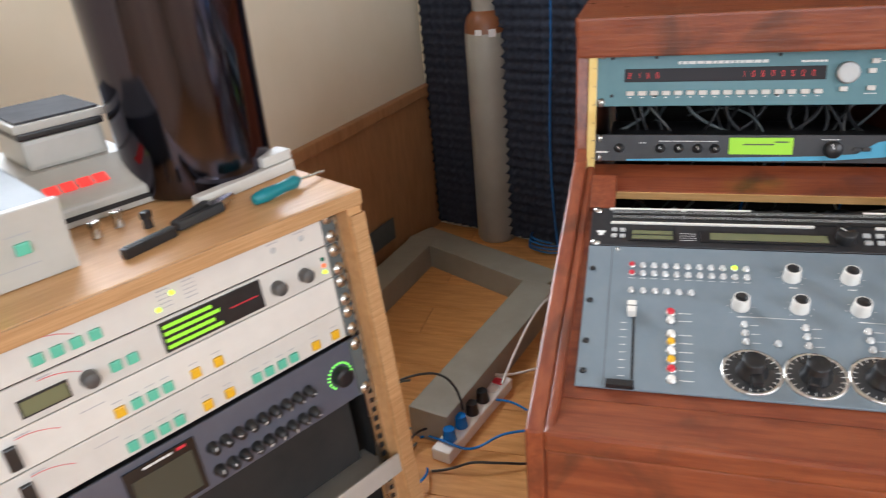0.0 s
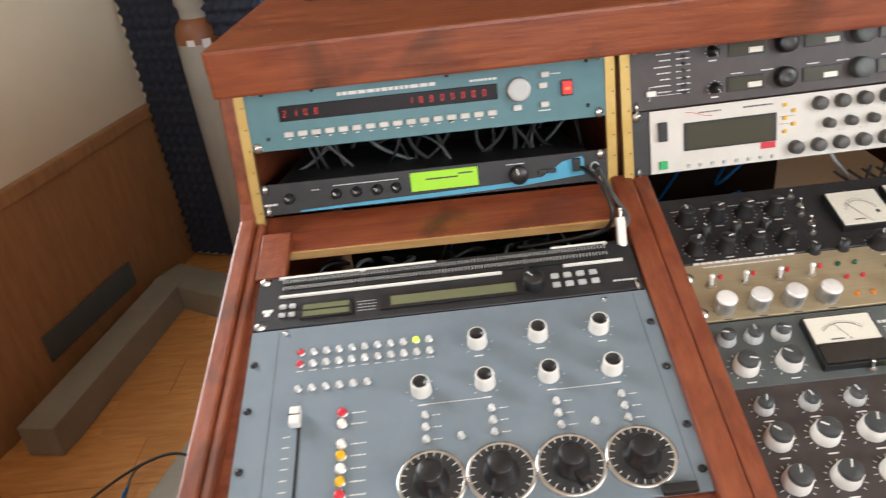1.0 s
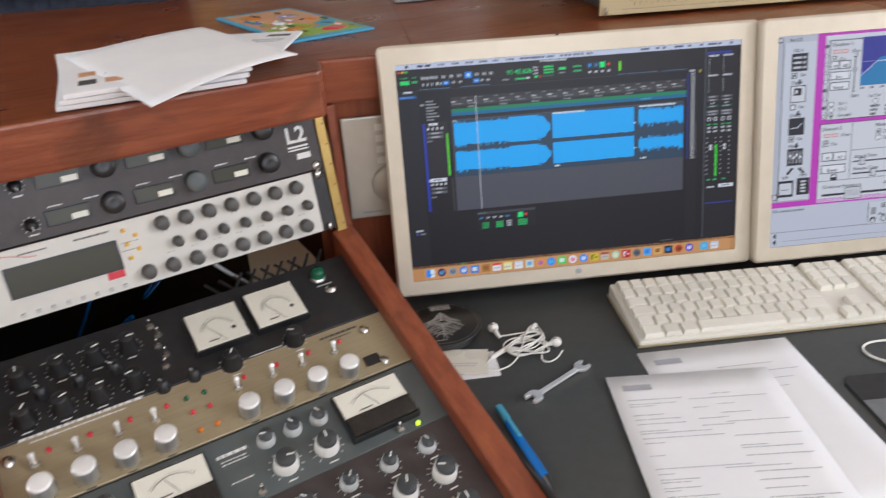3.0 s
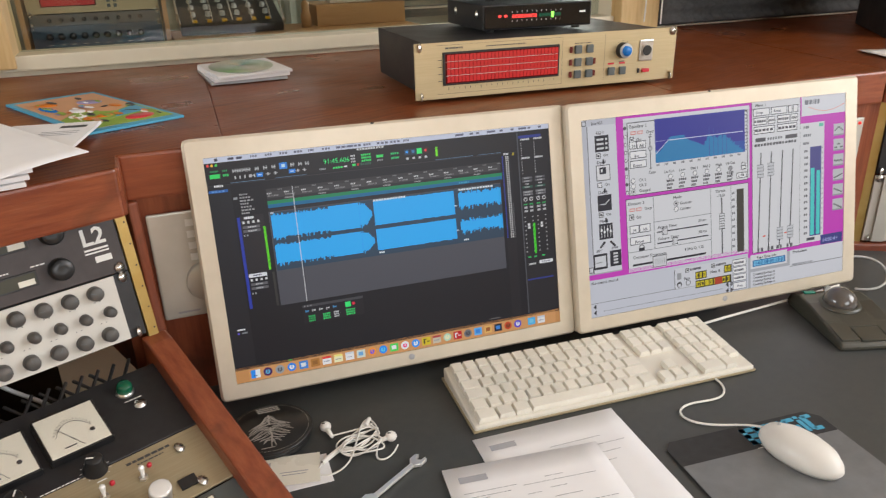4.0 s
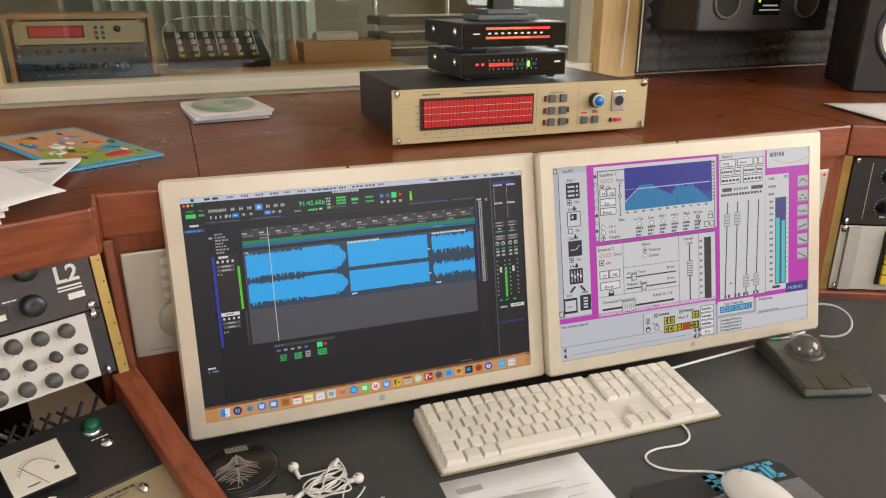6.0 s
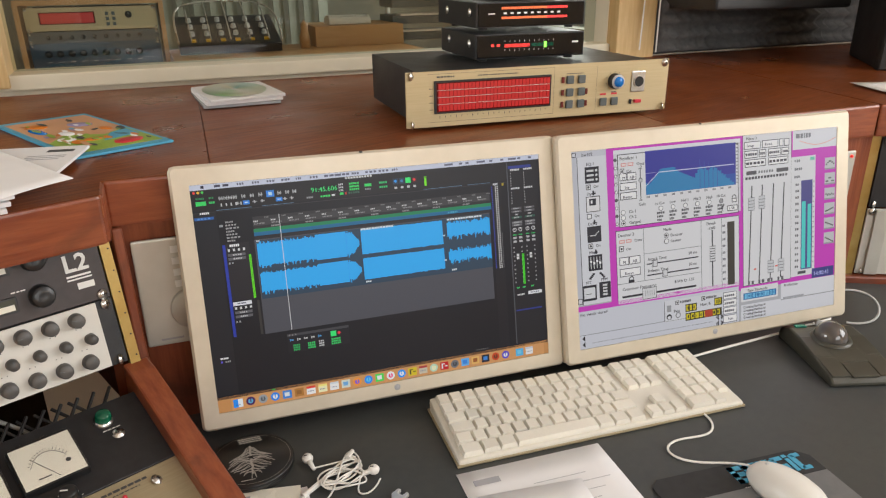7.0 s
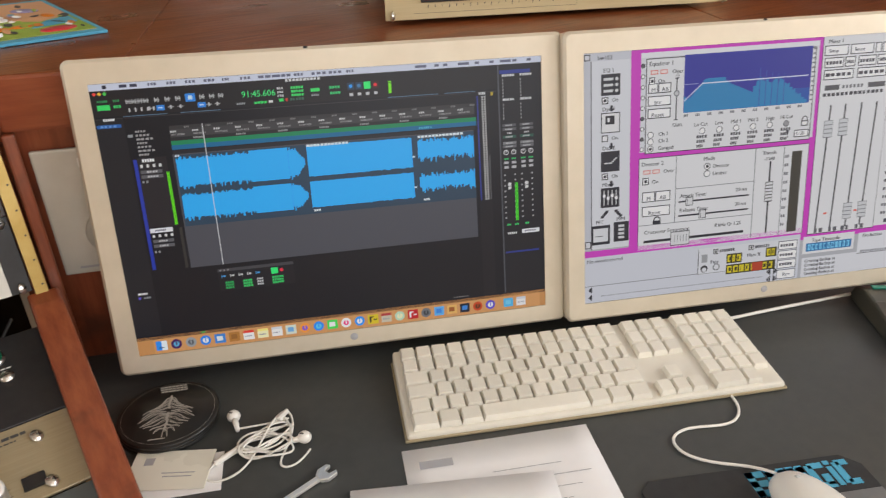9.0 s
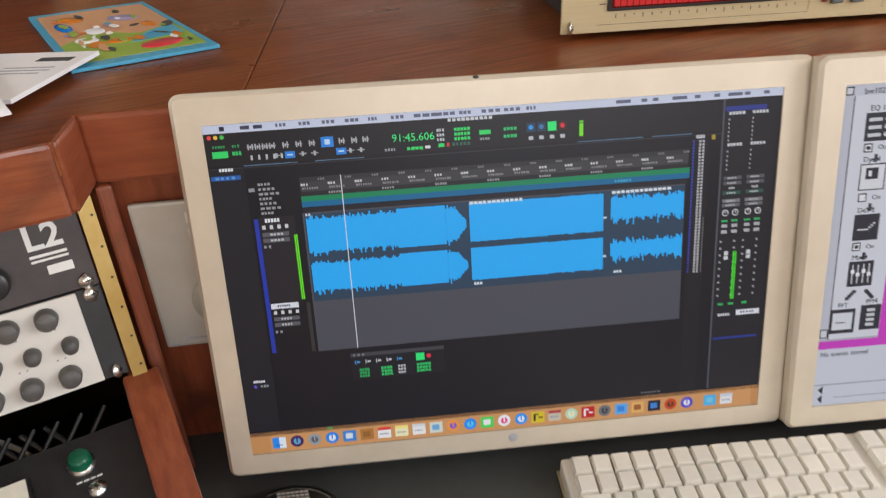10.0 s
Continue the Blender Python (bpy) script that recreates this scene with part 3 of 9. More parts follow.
# ---- controls ----
def knob_mesh(kind):
    if kind == "grey_cap":
        s = Shape(WHITE, BLACK).lathe([(0.0118, 0), (0.0116, 0.003), (0.0104, 0.017), (0.0098, 0.018), (0.0085, 0.018), (0.008, 0.0165), (0, 0.0165)], ids=[0, 0, 0, 0, 1, 1])
    elif kind == "pointer_big":
        s = Shape(WHITE, CHARCOAL, PRINT).lathe([(0.0138, 0), (0.0138, 0.002), (0.0126, 0.013), (0.0112, 0.0142), (0.0108, 0.0188), (0.0098, 0.0198), (0, 0.0198)], ids=[0, 0, 0, 1, 1, 1])
        s.box((0, 0.005, 0.0199), (0.0016, 0.008, 0.0006), 2).box((0, 0, 0.016), (0.0065, 0.0195, 0.0078), 1, bevel=0.001, seg=1)
    elif kind == "pointer_small":
        s = Shape(LTGREY, CHARCOAL, PRINT).lathe([(0.0102, 0), (0.0102, 0.002), (0.009, 0.009), (0.0078, 0.0105), (0.0072, 0.0155), (0, 0.016)], ids=[0, 0, 0, 1, 1])
        s.box((0, 0.003, 0.0164), (0.0014, 0.0065, 0.0008), 2).box((0, 0, 0.0135), (0.004, 0.0155, 0.006), 1, bevel=0.0008, seg=1)
    elif kind == "metal":
        s = Shape(KNOBSIDE, KNOBTOP).lathe([(0.0118, 0), (0.0118, 0.0185), (0.0112, 0.0205), (0.0095, 0.0214), (0, 0.0214)], ids=[0, 1, 1, 1], seg=32)
    elif kind == "black_skirt":
        s = Shape(BLACK, PRINT).lathe([(0.0130, 0), (0.0127, 0.002), (0.0098, 0.005), (0.0090, 0.019), (0.0080, 0.0205), (0, 0.0205)])
        s.box((0, 0.004, 0.0208), (0.0014, 0.0075, 0.0007), 1)
    elif kind == "black_small":
        s = Shape(BLACK, PRINT).lathe([(0.0078, 0), (0.0075, 0.0015), (0.0058, 0.003), (0.0054, 0.014), (0, 0.0145)]).box((0, 0.003, 0.0146), (0.001, 0.005, 0.0006), 1)
    elif kind in ("disc_black", "disc_grey"):
        s = Shape(BLACK if kind == "disc_black" else SLATE, PRINT).lathe([(0.0140, 0), (0.0140, 0.003), (0.0132, 0.013), (0.0120, 0.0145), (0.004, 0.0138), (0, 0.0135)], seg=32)
    elif kind == "grey_small":
        s = Shape(KNOBDARK, SLATE).lathe([(0.0096, 0), (0.0094, 0.002), (0.0086, 0.011), (0.0076, 0.0122), (0, 0.0122)]).box((0, 0.0045, 0.0124), (0.0008, 0.006, 0.0004), 1)
    elif kind == "grey_tiny":
        s = Shape(KNOBDARK, SLATE).lathe([(0.0072, 0), (0.0070, 0.002), (0.0062, 0.012), (0, 0.0125)]).box((0, 0.003, 0.0127), (0.0008, 0.005, 0.0004), 1)
    elif kind == "wheel":
        s = Shape(KNOBSIDE, KNOBGREY).lathe([(0.0160, 0), (0.0160, 0.008), (0.0145, 0.0098), (0.008, 0.0090), (0, 0.0088)], ids=[0, 0, 1, 1], seg=40)
    else:
        s = Shape(BLACK, PRINT).lathe([(0.0132, 0), (0.0130, 0.010), (0.0115, 0.012), (0, 0.012)]).box((0, 0.006, 0.0122), (0.0014, 0.009, 0.0005), 1)
    return s.mesh(kind)


def kn(root, kind, x, z, turn=0, name="knob", y=0.0):
    return put(name, shared(kind, lambda: knob_mesh(kind)), root, pose(x / 1000, y, z / 1000, 90, 0, 0) @ pose(0, 0, 0.0002, 0, 0, turn))


def small(root, name, key, make, x, z, y=0.0, turn=0):
    """A shared small part, whose z looks out of the panel."""
    return put(name, shared(key, make), root, pose(x / 1000, y, z / 1000, 90, 0, turn))


def button(mat, w=0.009, h=0.007, d=0.004):
    return lambda: Shape(mat).box((0, 0, d / 2), (w, h, d), bevel=min(0.0014, d / 3)).mesh("button")


def round_button(mat, r=0.0038, d=0.005):
    return lambda: Shape(mat, STEEL).lathe([(r * 1.25, 0), (r * 1.25, d * 0.35), (r, d * 0.4), (r * 0.92, d * 0.9), (r * 0.6, d), (0, d)], ids=[1, 1, 0, 0, 0], seg=16).mesh("button")


def screw_mesh():
    return Shape(STEEL, BLACK).lathe([(0.0072, 0), (0.0072, 0.0012), (0.0056, 0.0014), (0.0052, 0.0026), (0.002, 0.0034), (0, 0.0035)], seg=18).box((0, 0, 0.0034), (0.0050, 0.0009, 0.0007), 1).box((0, 0, 0.0034), (0.0009, 0.0050, 0.0007), 1).mesh("screw")


def screws(root, units, xs=(-232.5, 232.5)):
    h = units * 44.45
    for x in xs:
        for z in ((6.4, h - 6.4) if units < 4 else (h * 0.09, h * 0.31, h * 0.66, h * 0.92)):
            put("screw", shared("screw", screw_mesh), root, pose(x / 1000, 0, z / 1000, 90, 0, random.uniform(0, 80)))


def prints(root, mat, rects, y=-0.0003, name="print"):
    """Flat printed marks: x0, z0, x1, z1 in millimetres."""
    s = Shape(mat)
    for a, b, c, d in rects:
        s.quad(a / 1000, b / 1000, c / 1000, d / 1000, y)
    return put(name, s, root, kind="stuff")


def ticks(root, mat, spots, r, n=11, length=3.0, y=-0.0003, name="scale_marks"):
    s = Shape(mat)
    for x, z in spots:
        for k in range(n):
            a = radians(225 - 270 * k / (n - 1))
            c, q = math.cos(a), math.sin(a)
            vs = []
            for rr, w in ((r, -0.42), (r, 0.42), (r + length, 0.42), (r + length, -0.42)):
                vs.append(s.bm.verts.new(((x + c * rr - q * w) / 1000, y, (z + q * rr + c * w) / 1000)))
            s.bm.faces.new(vs)
        s.quad((x - 5) / 1000, (z - r - 4.5) / 1000, (x + 5) / 1000, (z - r - 2.8) / 1000, y)
    return put(name, s, root, kind="stuff")


def toggle_small():
    return Shape(STEEL).cyl((0, 0, 0), (0, 0, 0.003), 0.0042, seg=6).cyl((0, 0, 0.003), (0, 0.003, 0.010), 0.0012, 0.0020, seg=10).ball((0, 0.0032, 0.0102), 0.0021, seg=10).mesh("toggle")


def toggle_mesh():
    return Shape(STEEL, KNOBTOP).cyl((0, 0, 0), (0, 0, 0.003), 0.0052, seg=6).cyl((0, 0, 0.003), (0, 0.004, 0.013), 0.0016, 0.0030, 1, seg=10).ball((0, 0.0042, 0.0135), 0.0034, 1, seg=10).mesh("toggle")


def led(mat):
    return lambda: Shape(mat).lathe([(0.0028, 0), (0.0028, 0.002), (0.002, 0.004), (0, 0.0046)], seg=12).mesh("led")


def fake_text(x0, x1, z, h, step=(2.0, 5.5), gap=1.1):
    out, x = [], x0
    while x < x1:
        w = min(random.uniform(*step), x1 - x)
        out.append((x, z, x + w, z + h))
        x += w + gap
    return out


random.seed(4)
# teal unit
r = display_amp
screws(r, 2)
put("display_window", Shape(GLASSBLACK).box((-0.051, -0.0006, 0.0485), (0.294, 0.002, 0.0205), bevel=0.0006, seg=1), r, label="dark red display window")
DIG = Shape(LEDDIM)
SEG = {"0": "abcdef", "1": "bc", "2": "abged", "5": "afgcd"}


def digit(s, ch, x, z, w, h, y):
    t = w * 0.15
    bars = {"a": (0, h - t, w, h), "d": (0, 0, w, t), "g": (0, h / 2 - t / 2, w, h / 2 + t / 2), "f": (0, h / 2, t, h), "e": (0, 0, t, h / 2), "b": (w - t, h / 2, w, h), "c": (w - t, 0, w, h / 2)}
    for k in SEG[ch]:
        a, b, c, d = bars[k]
        s.quad((x + a) / 1000, (z + b) / 1000, (x + c) / 1000, (z + d) / 1000, y)


for k, ch in enumerate("2100        10000000"):
    if ch != " ":
        digit(DIG, ch, -192 + k * 14.1, 44.2, 4.0, 8.4, -0.0018)
put("digit_row", DIG, r, label="lit red digits", kind="stuff")
for k in range(16):
    small(r, "key", "key_white", button(OFFWHITE, 0.0125, 0.0072, 0.005), -188 + k * 18.3, 21)
    prints(r, PRINT, [(-190 + k * 18.3, 13.5, -186 + k * 18.3, 15)])
kn(r, "wheel", 124, 48, name="wheel")
for x, z in ((160, 64), (157, 50), (158, 25), (121, 24)):
    small(r, "key", "key_white2", button(OFFWHITE, 0.011, 0.0075, 0.005), x, z)
prints(r, PRINT, fake_text(-117, 14, 64.5, 4.6, (4, 12), 1.6) + fake_text(60, 96, 64, 3) + fake_text(168, 182, 63, 1.5) + fake_text(150, 166, 16, 1.5))
put("power_switch", Shape(BLACK, LEDDIM, LEDORANGE).box((0, 0, 0.001), (0.0155, 0.022, 0.003), 0).box((0, 0, 0.004), (0.012, 0.017, 0.005), 1, bevel=0.001).box((0, -0.001, 0.0066), (0.007, 0.004, 0.0004), 2), r, pose(0.189, 0, 0.044, 90), "lit red rocker switch")
for x in (-217, -150, 30, 217):
    for z in (17, 76):
        small(r, "bolt", "bolt_black", lambda: Shape(BLACK).lathe([(0.0028, 0), (0.0025, 0.0012), (0, 0.0015)], seg=12).mesh("bolt"), x, z)

# black and blue unit
r = delay
screws(r, 1)
sw = [(-190, 4), (-100, 6.5), (0, 8.5), (100, 11), (150, 15), (178, 33), (205, 38), (208, 33), (208, 12), (120, 5), (0, 2.5), (-190, 1.5)]
put("blue_swoosh", Shape(CYAN).prism([(a / 1000, b / 1000) for a, b in sw], 0.0006, m=pose(0, 0, 0, 90)), r, label="sky-blue painted sweep")
put("display", Shape(LCDGREEN, DARKPRINT).box((0.0135, -0.001, 0.0265), (0.093, 0.003, 0.026), 0).box((0.01, -0.0026, 0.029), (0.045, 0.0003, 0.002), 1).box((0.043, -0.0026, 0.033), (0.02, 0.0003, 0.002), 1), r, label="lit yellow-green display")
for x in (-202, -137, -109, -80, -54):
    kn(r, "black_small", x, 22, 30)
kn(r, "plain", 116, 22, 20)
for x in (150, 163):
    small(r, "key", "key_blk", button(BLACK, 0.012, 0.006, 0.003), x, 22)
small(r, "power_switch", "rocker", button(BLACK, 0.011, 0.018, 0.006), 197, 27)
prints(r, PRINT, fake_text(-238, -220, 14, 3) + fake_text(-140, -50, 33, 1.2) + fake_text(100, 125, 36, 1.2) + fake_text(-170, -160, 30, 1.2))
put("jack_plug", Shape(BLACK, STEEL).cyl((0.222, -0.002, 0.022), (0.222, -0.03, 0.022), 0.005, mi=0).cyl((0.222, 0.0, 0.022), (0.222, -0.004, 0.022), 0.0065, mi=1), r)

# brown-black limiter
r = limiter
screws(r, 2)
for i, (x, z, kd) in enumerate(((-34, 69, "disc_black"), (67, 70, "disc_grey"), (166, 71, "disc_black"), (-35, 24, "disc_black"), (66, 25, "disc_grey"), (165, 26, "disc_black"))):
    kn(r, kd, x, z)
    x0 = x - 74
    put("value_window", Shape(BLACK, LCDGREY, METERFACE).box((0.0, -0.0006, 0), (0.050, 0.002, 0.019), 0, bevel=0.0005, seg=1).box((0.0, -0.0018, 0), (0.045, 0.0006, 0.014), 1).box((0.012, -0.0022, -0.003), (0.018, 0.0006, 0.007), 2), r, pose(x0 / 1000 + 0.023, 0, z / 1000 - 0.002))
    prints(r, PRINT, fake_text(x0 + 4, x0 + 20, z + 11, 1.6) + fake_text(x0 + 44, x0 + 60, z + 11, 1.6))
for x, z in ((-130, 68), (-127, 20)):
    kn(r, "black_small", x, z, 200)
    ticks(r, PRINT, [(x, z)], 8.5, 9, 1.5)
marks = []
for k in range(8):
    marks += fake_text(-208 + (k % 3) * 4, -186, 79 - k * 8.2, 1.6) + fake_text(-178, -160, 79 - k * 8.2, 1.6)
prints(r, PRINT, marks + [(-215, 18, -160, 18.6), (-215, 12, -214.4, 30), (-215, 30, -190, 30.6)])
for k in range(7):
    small(r, "switch", "sw_blk", button(BLACK, 0.006, 0.004, 0.004), -168, 76 - k * 9.5)
small(r, "button", "btn_oval", button(WHITE, 0.013, 0.007, 0.004), -213, 22)
words("L2", 0.030, PRINT, r, 0.196, 0.044, bold=0.0007)
prints(r, PRINT, [(197, 36.5, 226, 39), (197, 32.5, 226, 34.5), (207, 20, 227, 28)])

# white processor
r = whitebox
screws(r, 2)
put("white_plate", Shape(OFFWHITE).box((0.002, -0.001, 0.0445), (0.437, 0.003, 0.086), bevel=0.001), r, label="off-white front plate")
put("display", Shape(BLACK, LCDGREY).box((-0.108, -0.003, 0.048), (0.126, 0.002, 0.038), 0).box((-0.108, -0.0042, 0.048), (0.118, 0.0008, 0.032), 1), r, label="unlit grey-green display")
small(r, "power_switch", "rocker_v", button(BLACK, 0.012, 0.026, 0.006), -200, 59, -0.0025)
small(r, "button", "sq_green", button(GREEN, 0.011, 0.011, 0.004), -200, 13, -0.0025)
put("label_plate", Shape(RED).box((-0.056, -0.0028, 0.024), (0.020, 0.001, 0.009)), r, label="red printed field")
for n in range(7):
    kn(r, "grey_small", 12 + n * 30.2, 73, random.uniform(-120, 120), y=-0.0025)
    kn(r, "grey_tiny", 25 + n * 29.8, 45, random.uniform(-120, 120), y=-0.0025)
for n in range(8):
    kn(r, "grey_small", -19 + n * 30.7, 17, random.uniform(-120, 120), y=-0.0025)
    small(r, "button", "tiny_grey", button(KNOBGREY, 0.005, 0.005, 0.003), -165 + n * 16.5, 8, -0.0025)
for n in range(5):
    small(r, "button", "tiny_yel", button(YELLOW if n == 0 else KNOBGREY, 0.005, 0.005, 0.003), -34 + (n % 2) * 12, 76 - n * 9, -0.0025)
dots = []
for n in range(7):
    for z in (61, 33):
        dots += [(10 + n * 30, z, 11.2 + n * 30, z + 1.2), (16 + n * 30, z, 17.2 + n * 30, z + 1.2)]
prints(r, DARKPRINT, dots + fake_text(-150, -120, 78, 1.8) + fake_text(-90, -50, 78, 2.2) + [(-42, 60, -20, 60.5), (-42, 50, -20, 50.5)], -0.0029)
put("red_arc", Shape(RED).prism([(-0.168 + k * 0.0045, 0.078 + 0.004 * math.cos(k * 0.4)) for k in range(9)] + [(-0.132 - k * 0.0045, 0.0772 + 0.004 * math.cos((8 - k) * 0.4)) for k in range(9)], 0.0004, m=pose(0, -0.0026, -0.0005, 90)), r)

# vented processor
r = reverb
for z0 in (82, 74, 66, 58):
    for k in range(4):
        put("vent_slot", shared("vent", lambda: Shape(DARK, BLACKPAINT).box((0, 0, 0), (0.098, 0.003, 0.0042), 0).mesh("vent")), r, pose(-0.158 + k * 0.105, -0.0006, z0 / 1000))
put("lattice", (lambda s: [s.box((-0.208 + k * 0.0042, -0.002, 0.078), (0.0012, 0.001, 0.006), m=Matrix()) for k in range(100)] and s)(Shape(KNOBGREY)), r, label="bright perforated grille")
put("lattice", (lambda s: [s.box((-0.208 + k * 0.0042, -0.002, 0.066), (0.0012, 0.001, 0.006), m=Matrix()) for k in range(100)] and s)(Shape(KNOBGREY)), r)
for a, b, z in ((-215, -10, 85), (140, 212, 85), (-212, 72, 52), (150, 225, 52)):
    put("white_strip", Shape(WHITE).box(((a + b) / 2000, -0.001, z / 1000), ((b - a) / 1000, 0.004, 0.0042), bevel=0.0008, seg=1), r)
put("display", Shape(BLACK, LCDOFF).box((0.006, -0.0006, 0.024), (0.178, 0.003, 0.024), 0).box((0.008, -0.0023, 0.024), (0.156, 0.0008, 0.015), 1), r, label="long unlit olive display")
put("display", Shape(BLACK, LCDOFF).box((-0.151, -0.0006, 0.024), (0.066, 0.003, 0.026), 0).box((-0.151, -0.0023, 0.029), (0.058, 0.0008, 0.008), 1).box((-0.151, -0.0023, 0.018), (0.058, 0.0008, 0.008), 1), r)
kn(r, "plain", 108, 26, 0, name="wheel")
kn(r, "plain", 108, 26, 40, name="wheel_rim", y=-0.004)
for k in range(8):
    small(r, "key", "key_lt", button(KNOBGREY, 0.010, 0.007, 0.004), 136 + (k % 4) * 16, 35 - (k // 4) * 15)
for k in range(4):
    small(r, "key", "key_lt2", button(KNOBGREY, 0.008, 0.006, 0.004), -206 + (k % 2) * 12, 34 - (k // 2) * 14)
prints(r, PRINT, [(-232, 28, -219, 33), (-229, 22, -222, 28)] + sum([fake_text(-112, -88, 15 + 5 * k, 0.8) for k in range(4)], []) + fake_text(206, 234, 16, 3) + fake_text(30, 84, 12, 1.2))
screws(r, 2)

# mixing panel
r = mixer
for x in (-233, 233):
    for z in (24, 75, 150, 215):
        small(r, "bolt", "bolt_hex", lambda: Shape(BLACK).lathe([(0.0045, 0), (0.0045, 0.001), (0.003, 0.003), (0, 0.003)], seg=12).mesh("bolt"), x, z)
for k in range(11):
    for j, z in ((0, 225), (1, 208)):
        mt = ("rb_red", RED) if k == 0 else (("rb_lit", LEDYEL) if (k, j) == (9, 0) else ("rb_white", LTGREY))
        small(r, "button", mt[0], round_button(mt[1]), -178 + k * 15.2, z)
for k in range(6):
    small(r, "button", "rb_white", round_button(LTGREY), -178 + k * 15.8, 173)
GK = [(30, 212), (101, 213), (172, 214), (-38, 153), (33, 154), (104, 155), (174, 155)]
for x, z in GK:
    kn(r, "grey_cap", x, z)
ticks(r, PRINT, GK, 15.5, 7, 2.0)
for x0 in (-36, 36, 106, 176):
    for z in (120, 105, 90):
        small(r, "button", "rb_white", round_button(LTGREY), x0, z)
for x0 in (1, 142):
    small(r, "button", "rb_white", round_button(LTGREY), x0, 90)
prints(r, PRINT, [(-38, 134, 34, 134.8), (104, 135, 175, 135.8)])


def dial_mesh():
    s = Shape(STEEL, DARKSTEEL, PRINT).lathe([(0.0355, 0), (0.0355, 0.0025), (0.0325, 0.0034), (0.0318, 0.0026), (0.030, 0.0028), (0.0, 0.0028)], ids=[0, 0, 0, 1, 1], seg=48)
    for k in range(22):
        a = 2 * math.pi * k / 22
        s.box((0, 0, 0), (0.0008, 0.004 if k % 2 else 0.006, 0.0004), 2, m=pose(0.0295 * math.cos(a), 0.0295 * math.sin(a), 0.0030, 0, 0, math.degrees(a) - 90))
    return s.mesh("dial")


def dial_knob():
    s = Shape(BLACK).lathe([(0.0185, 0.0028), (0.018, 0.006), (0.0145, 0.008), (0.0135, 0.024), (0.012, 0.0255), (0, 0.0255)], seg=32)
    s.box((0, -0.016, 0.009), (0.013, 0.022, 0.012), 0, bevel=0.003)
    return s.mesh("dial_knob")


for k in range(4):
    d = small(r, "dial", "dial", dial_mesh, -33 + k * 70.4, 41 + k)
    put("dial_knob", shared("dial_knob", dial_knob), d, pose(0, 0, 0, 0, 0, (10, -15, 25, 5)[k]), "black ribbed knob")
put("fader_slot", Shape(BLACK, PRINT).box((-0.173, -0.0004, 0.07), (0.003, 0.0012, 0.108)), r)
put("fader_cap", Shape(WHITE, BLACK).box((0, 0, 0.008), (0.012, 0.022, 0.012), 0, bevel=0.002).box((0, 0, 0.0142), (0.0125, 0.001, 0.0006), 1).cyl((0, 0, 0), (0, 0, 0.003), 0.002), r, pose(-0.176, 0, 0.131, 90), "ivory fader cap")
prints(r, PRINT, [(-190, 20 + 13 * k, -182, 21 + 13 * k) for k in range(8)] + sum([fake_text(-116, -100, z - 1, 1.4) for z in (134, 120, 95, 81, 66, 51, 36, 20)], []) + sum([fake_text(-178 + k * 15.2 - 4, -178 + k * 15.2 + 4, 198, 1.2) for k in range(11)], []) + sum([fake_text(x0 + 8, x0 + 17, z - 1, 1.2) for x0 in (-36, 36, 106, 176) for z in (120, 105, 90)], []))
for z, mt in ((134, RED), (120, WHITE), (95, WHITE), (81, YELLOW), (66, WHITE), (51, YELLOW), (36, RED), (20, WHITE)):
    small(r, "button", "cb_" + mt.name, round_button(mt, 0.0052, 0.006), -126, z)
prints(r, DARKPRINT, [(-207.3, 2, -206.6, 263), (223, 2, 223.7, 263)], name="panel_seam")
for x in (-187, 205):
    put("stop_block", Shape(BLACK).box((x / 1000, -0.004, 0.004), (0.034, 0.008, 0.010), bevel=0.0015), r)
small(r, "bolt", "bolt_small", lambda: Shape(STEEL).lathe([(0.003, 0), (0.0028, 0.003), (0, 0.0034)], seg=10).mesh("bolt"), -199, 258)
small(r, "bolt", "bolt_small", None, 188, 256)

# black equaliser with meters
r = tube_eq
for x, z in ((-182, 92), (-142, 92), (-104, 92), (-66, 92), (-186, 38), (-148, 37), (-111, 37), (-72, 38)):
    kn(r, "black_skirt", x, z, random.uniform(-100, 100))
for x, z in ((32, 14), (112, 16)):
    kn(r, "black_skirt", x, z, random.uniform(-80, 80))
for x, z in ((-47, 14), (-12, 14), (-165, 64), (-126, 64), (-88, 64)):
    kn(r, "black_small", x, z, random.uniform(-80, 80))
ticks(r, PRINT, [(-186, 38), (-148, 37), (-111, 37), (-72, 38), (32, 14), (112, 16), (-182, 92), (-142, 92), (-104, 92), (-66, 92)], 13.5, 11, 2.0)
for k in range(5):
    small(r, "toggle", "toggle_small", toggle_small, -36 + (k % 2) * 5, 112 - k * 17)


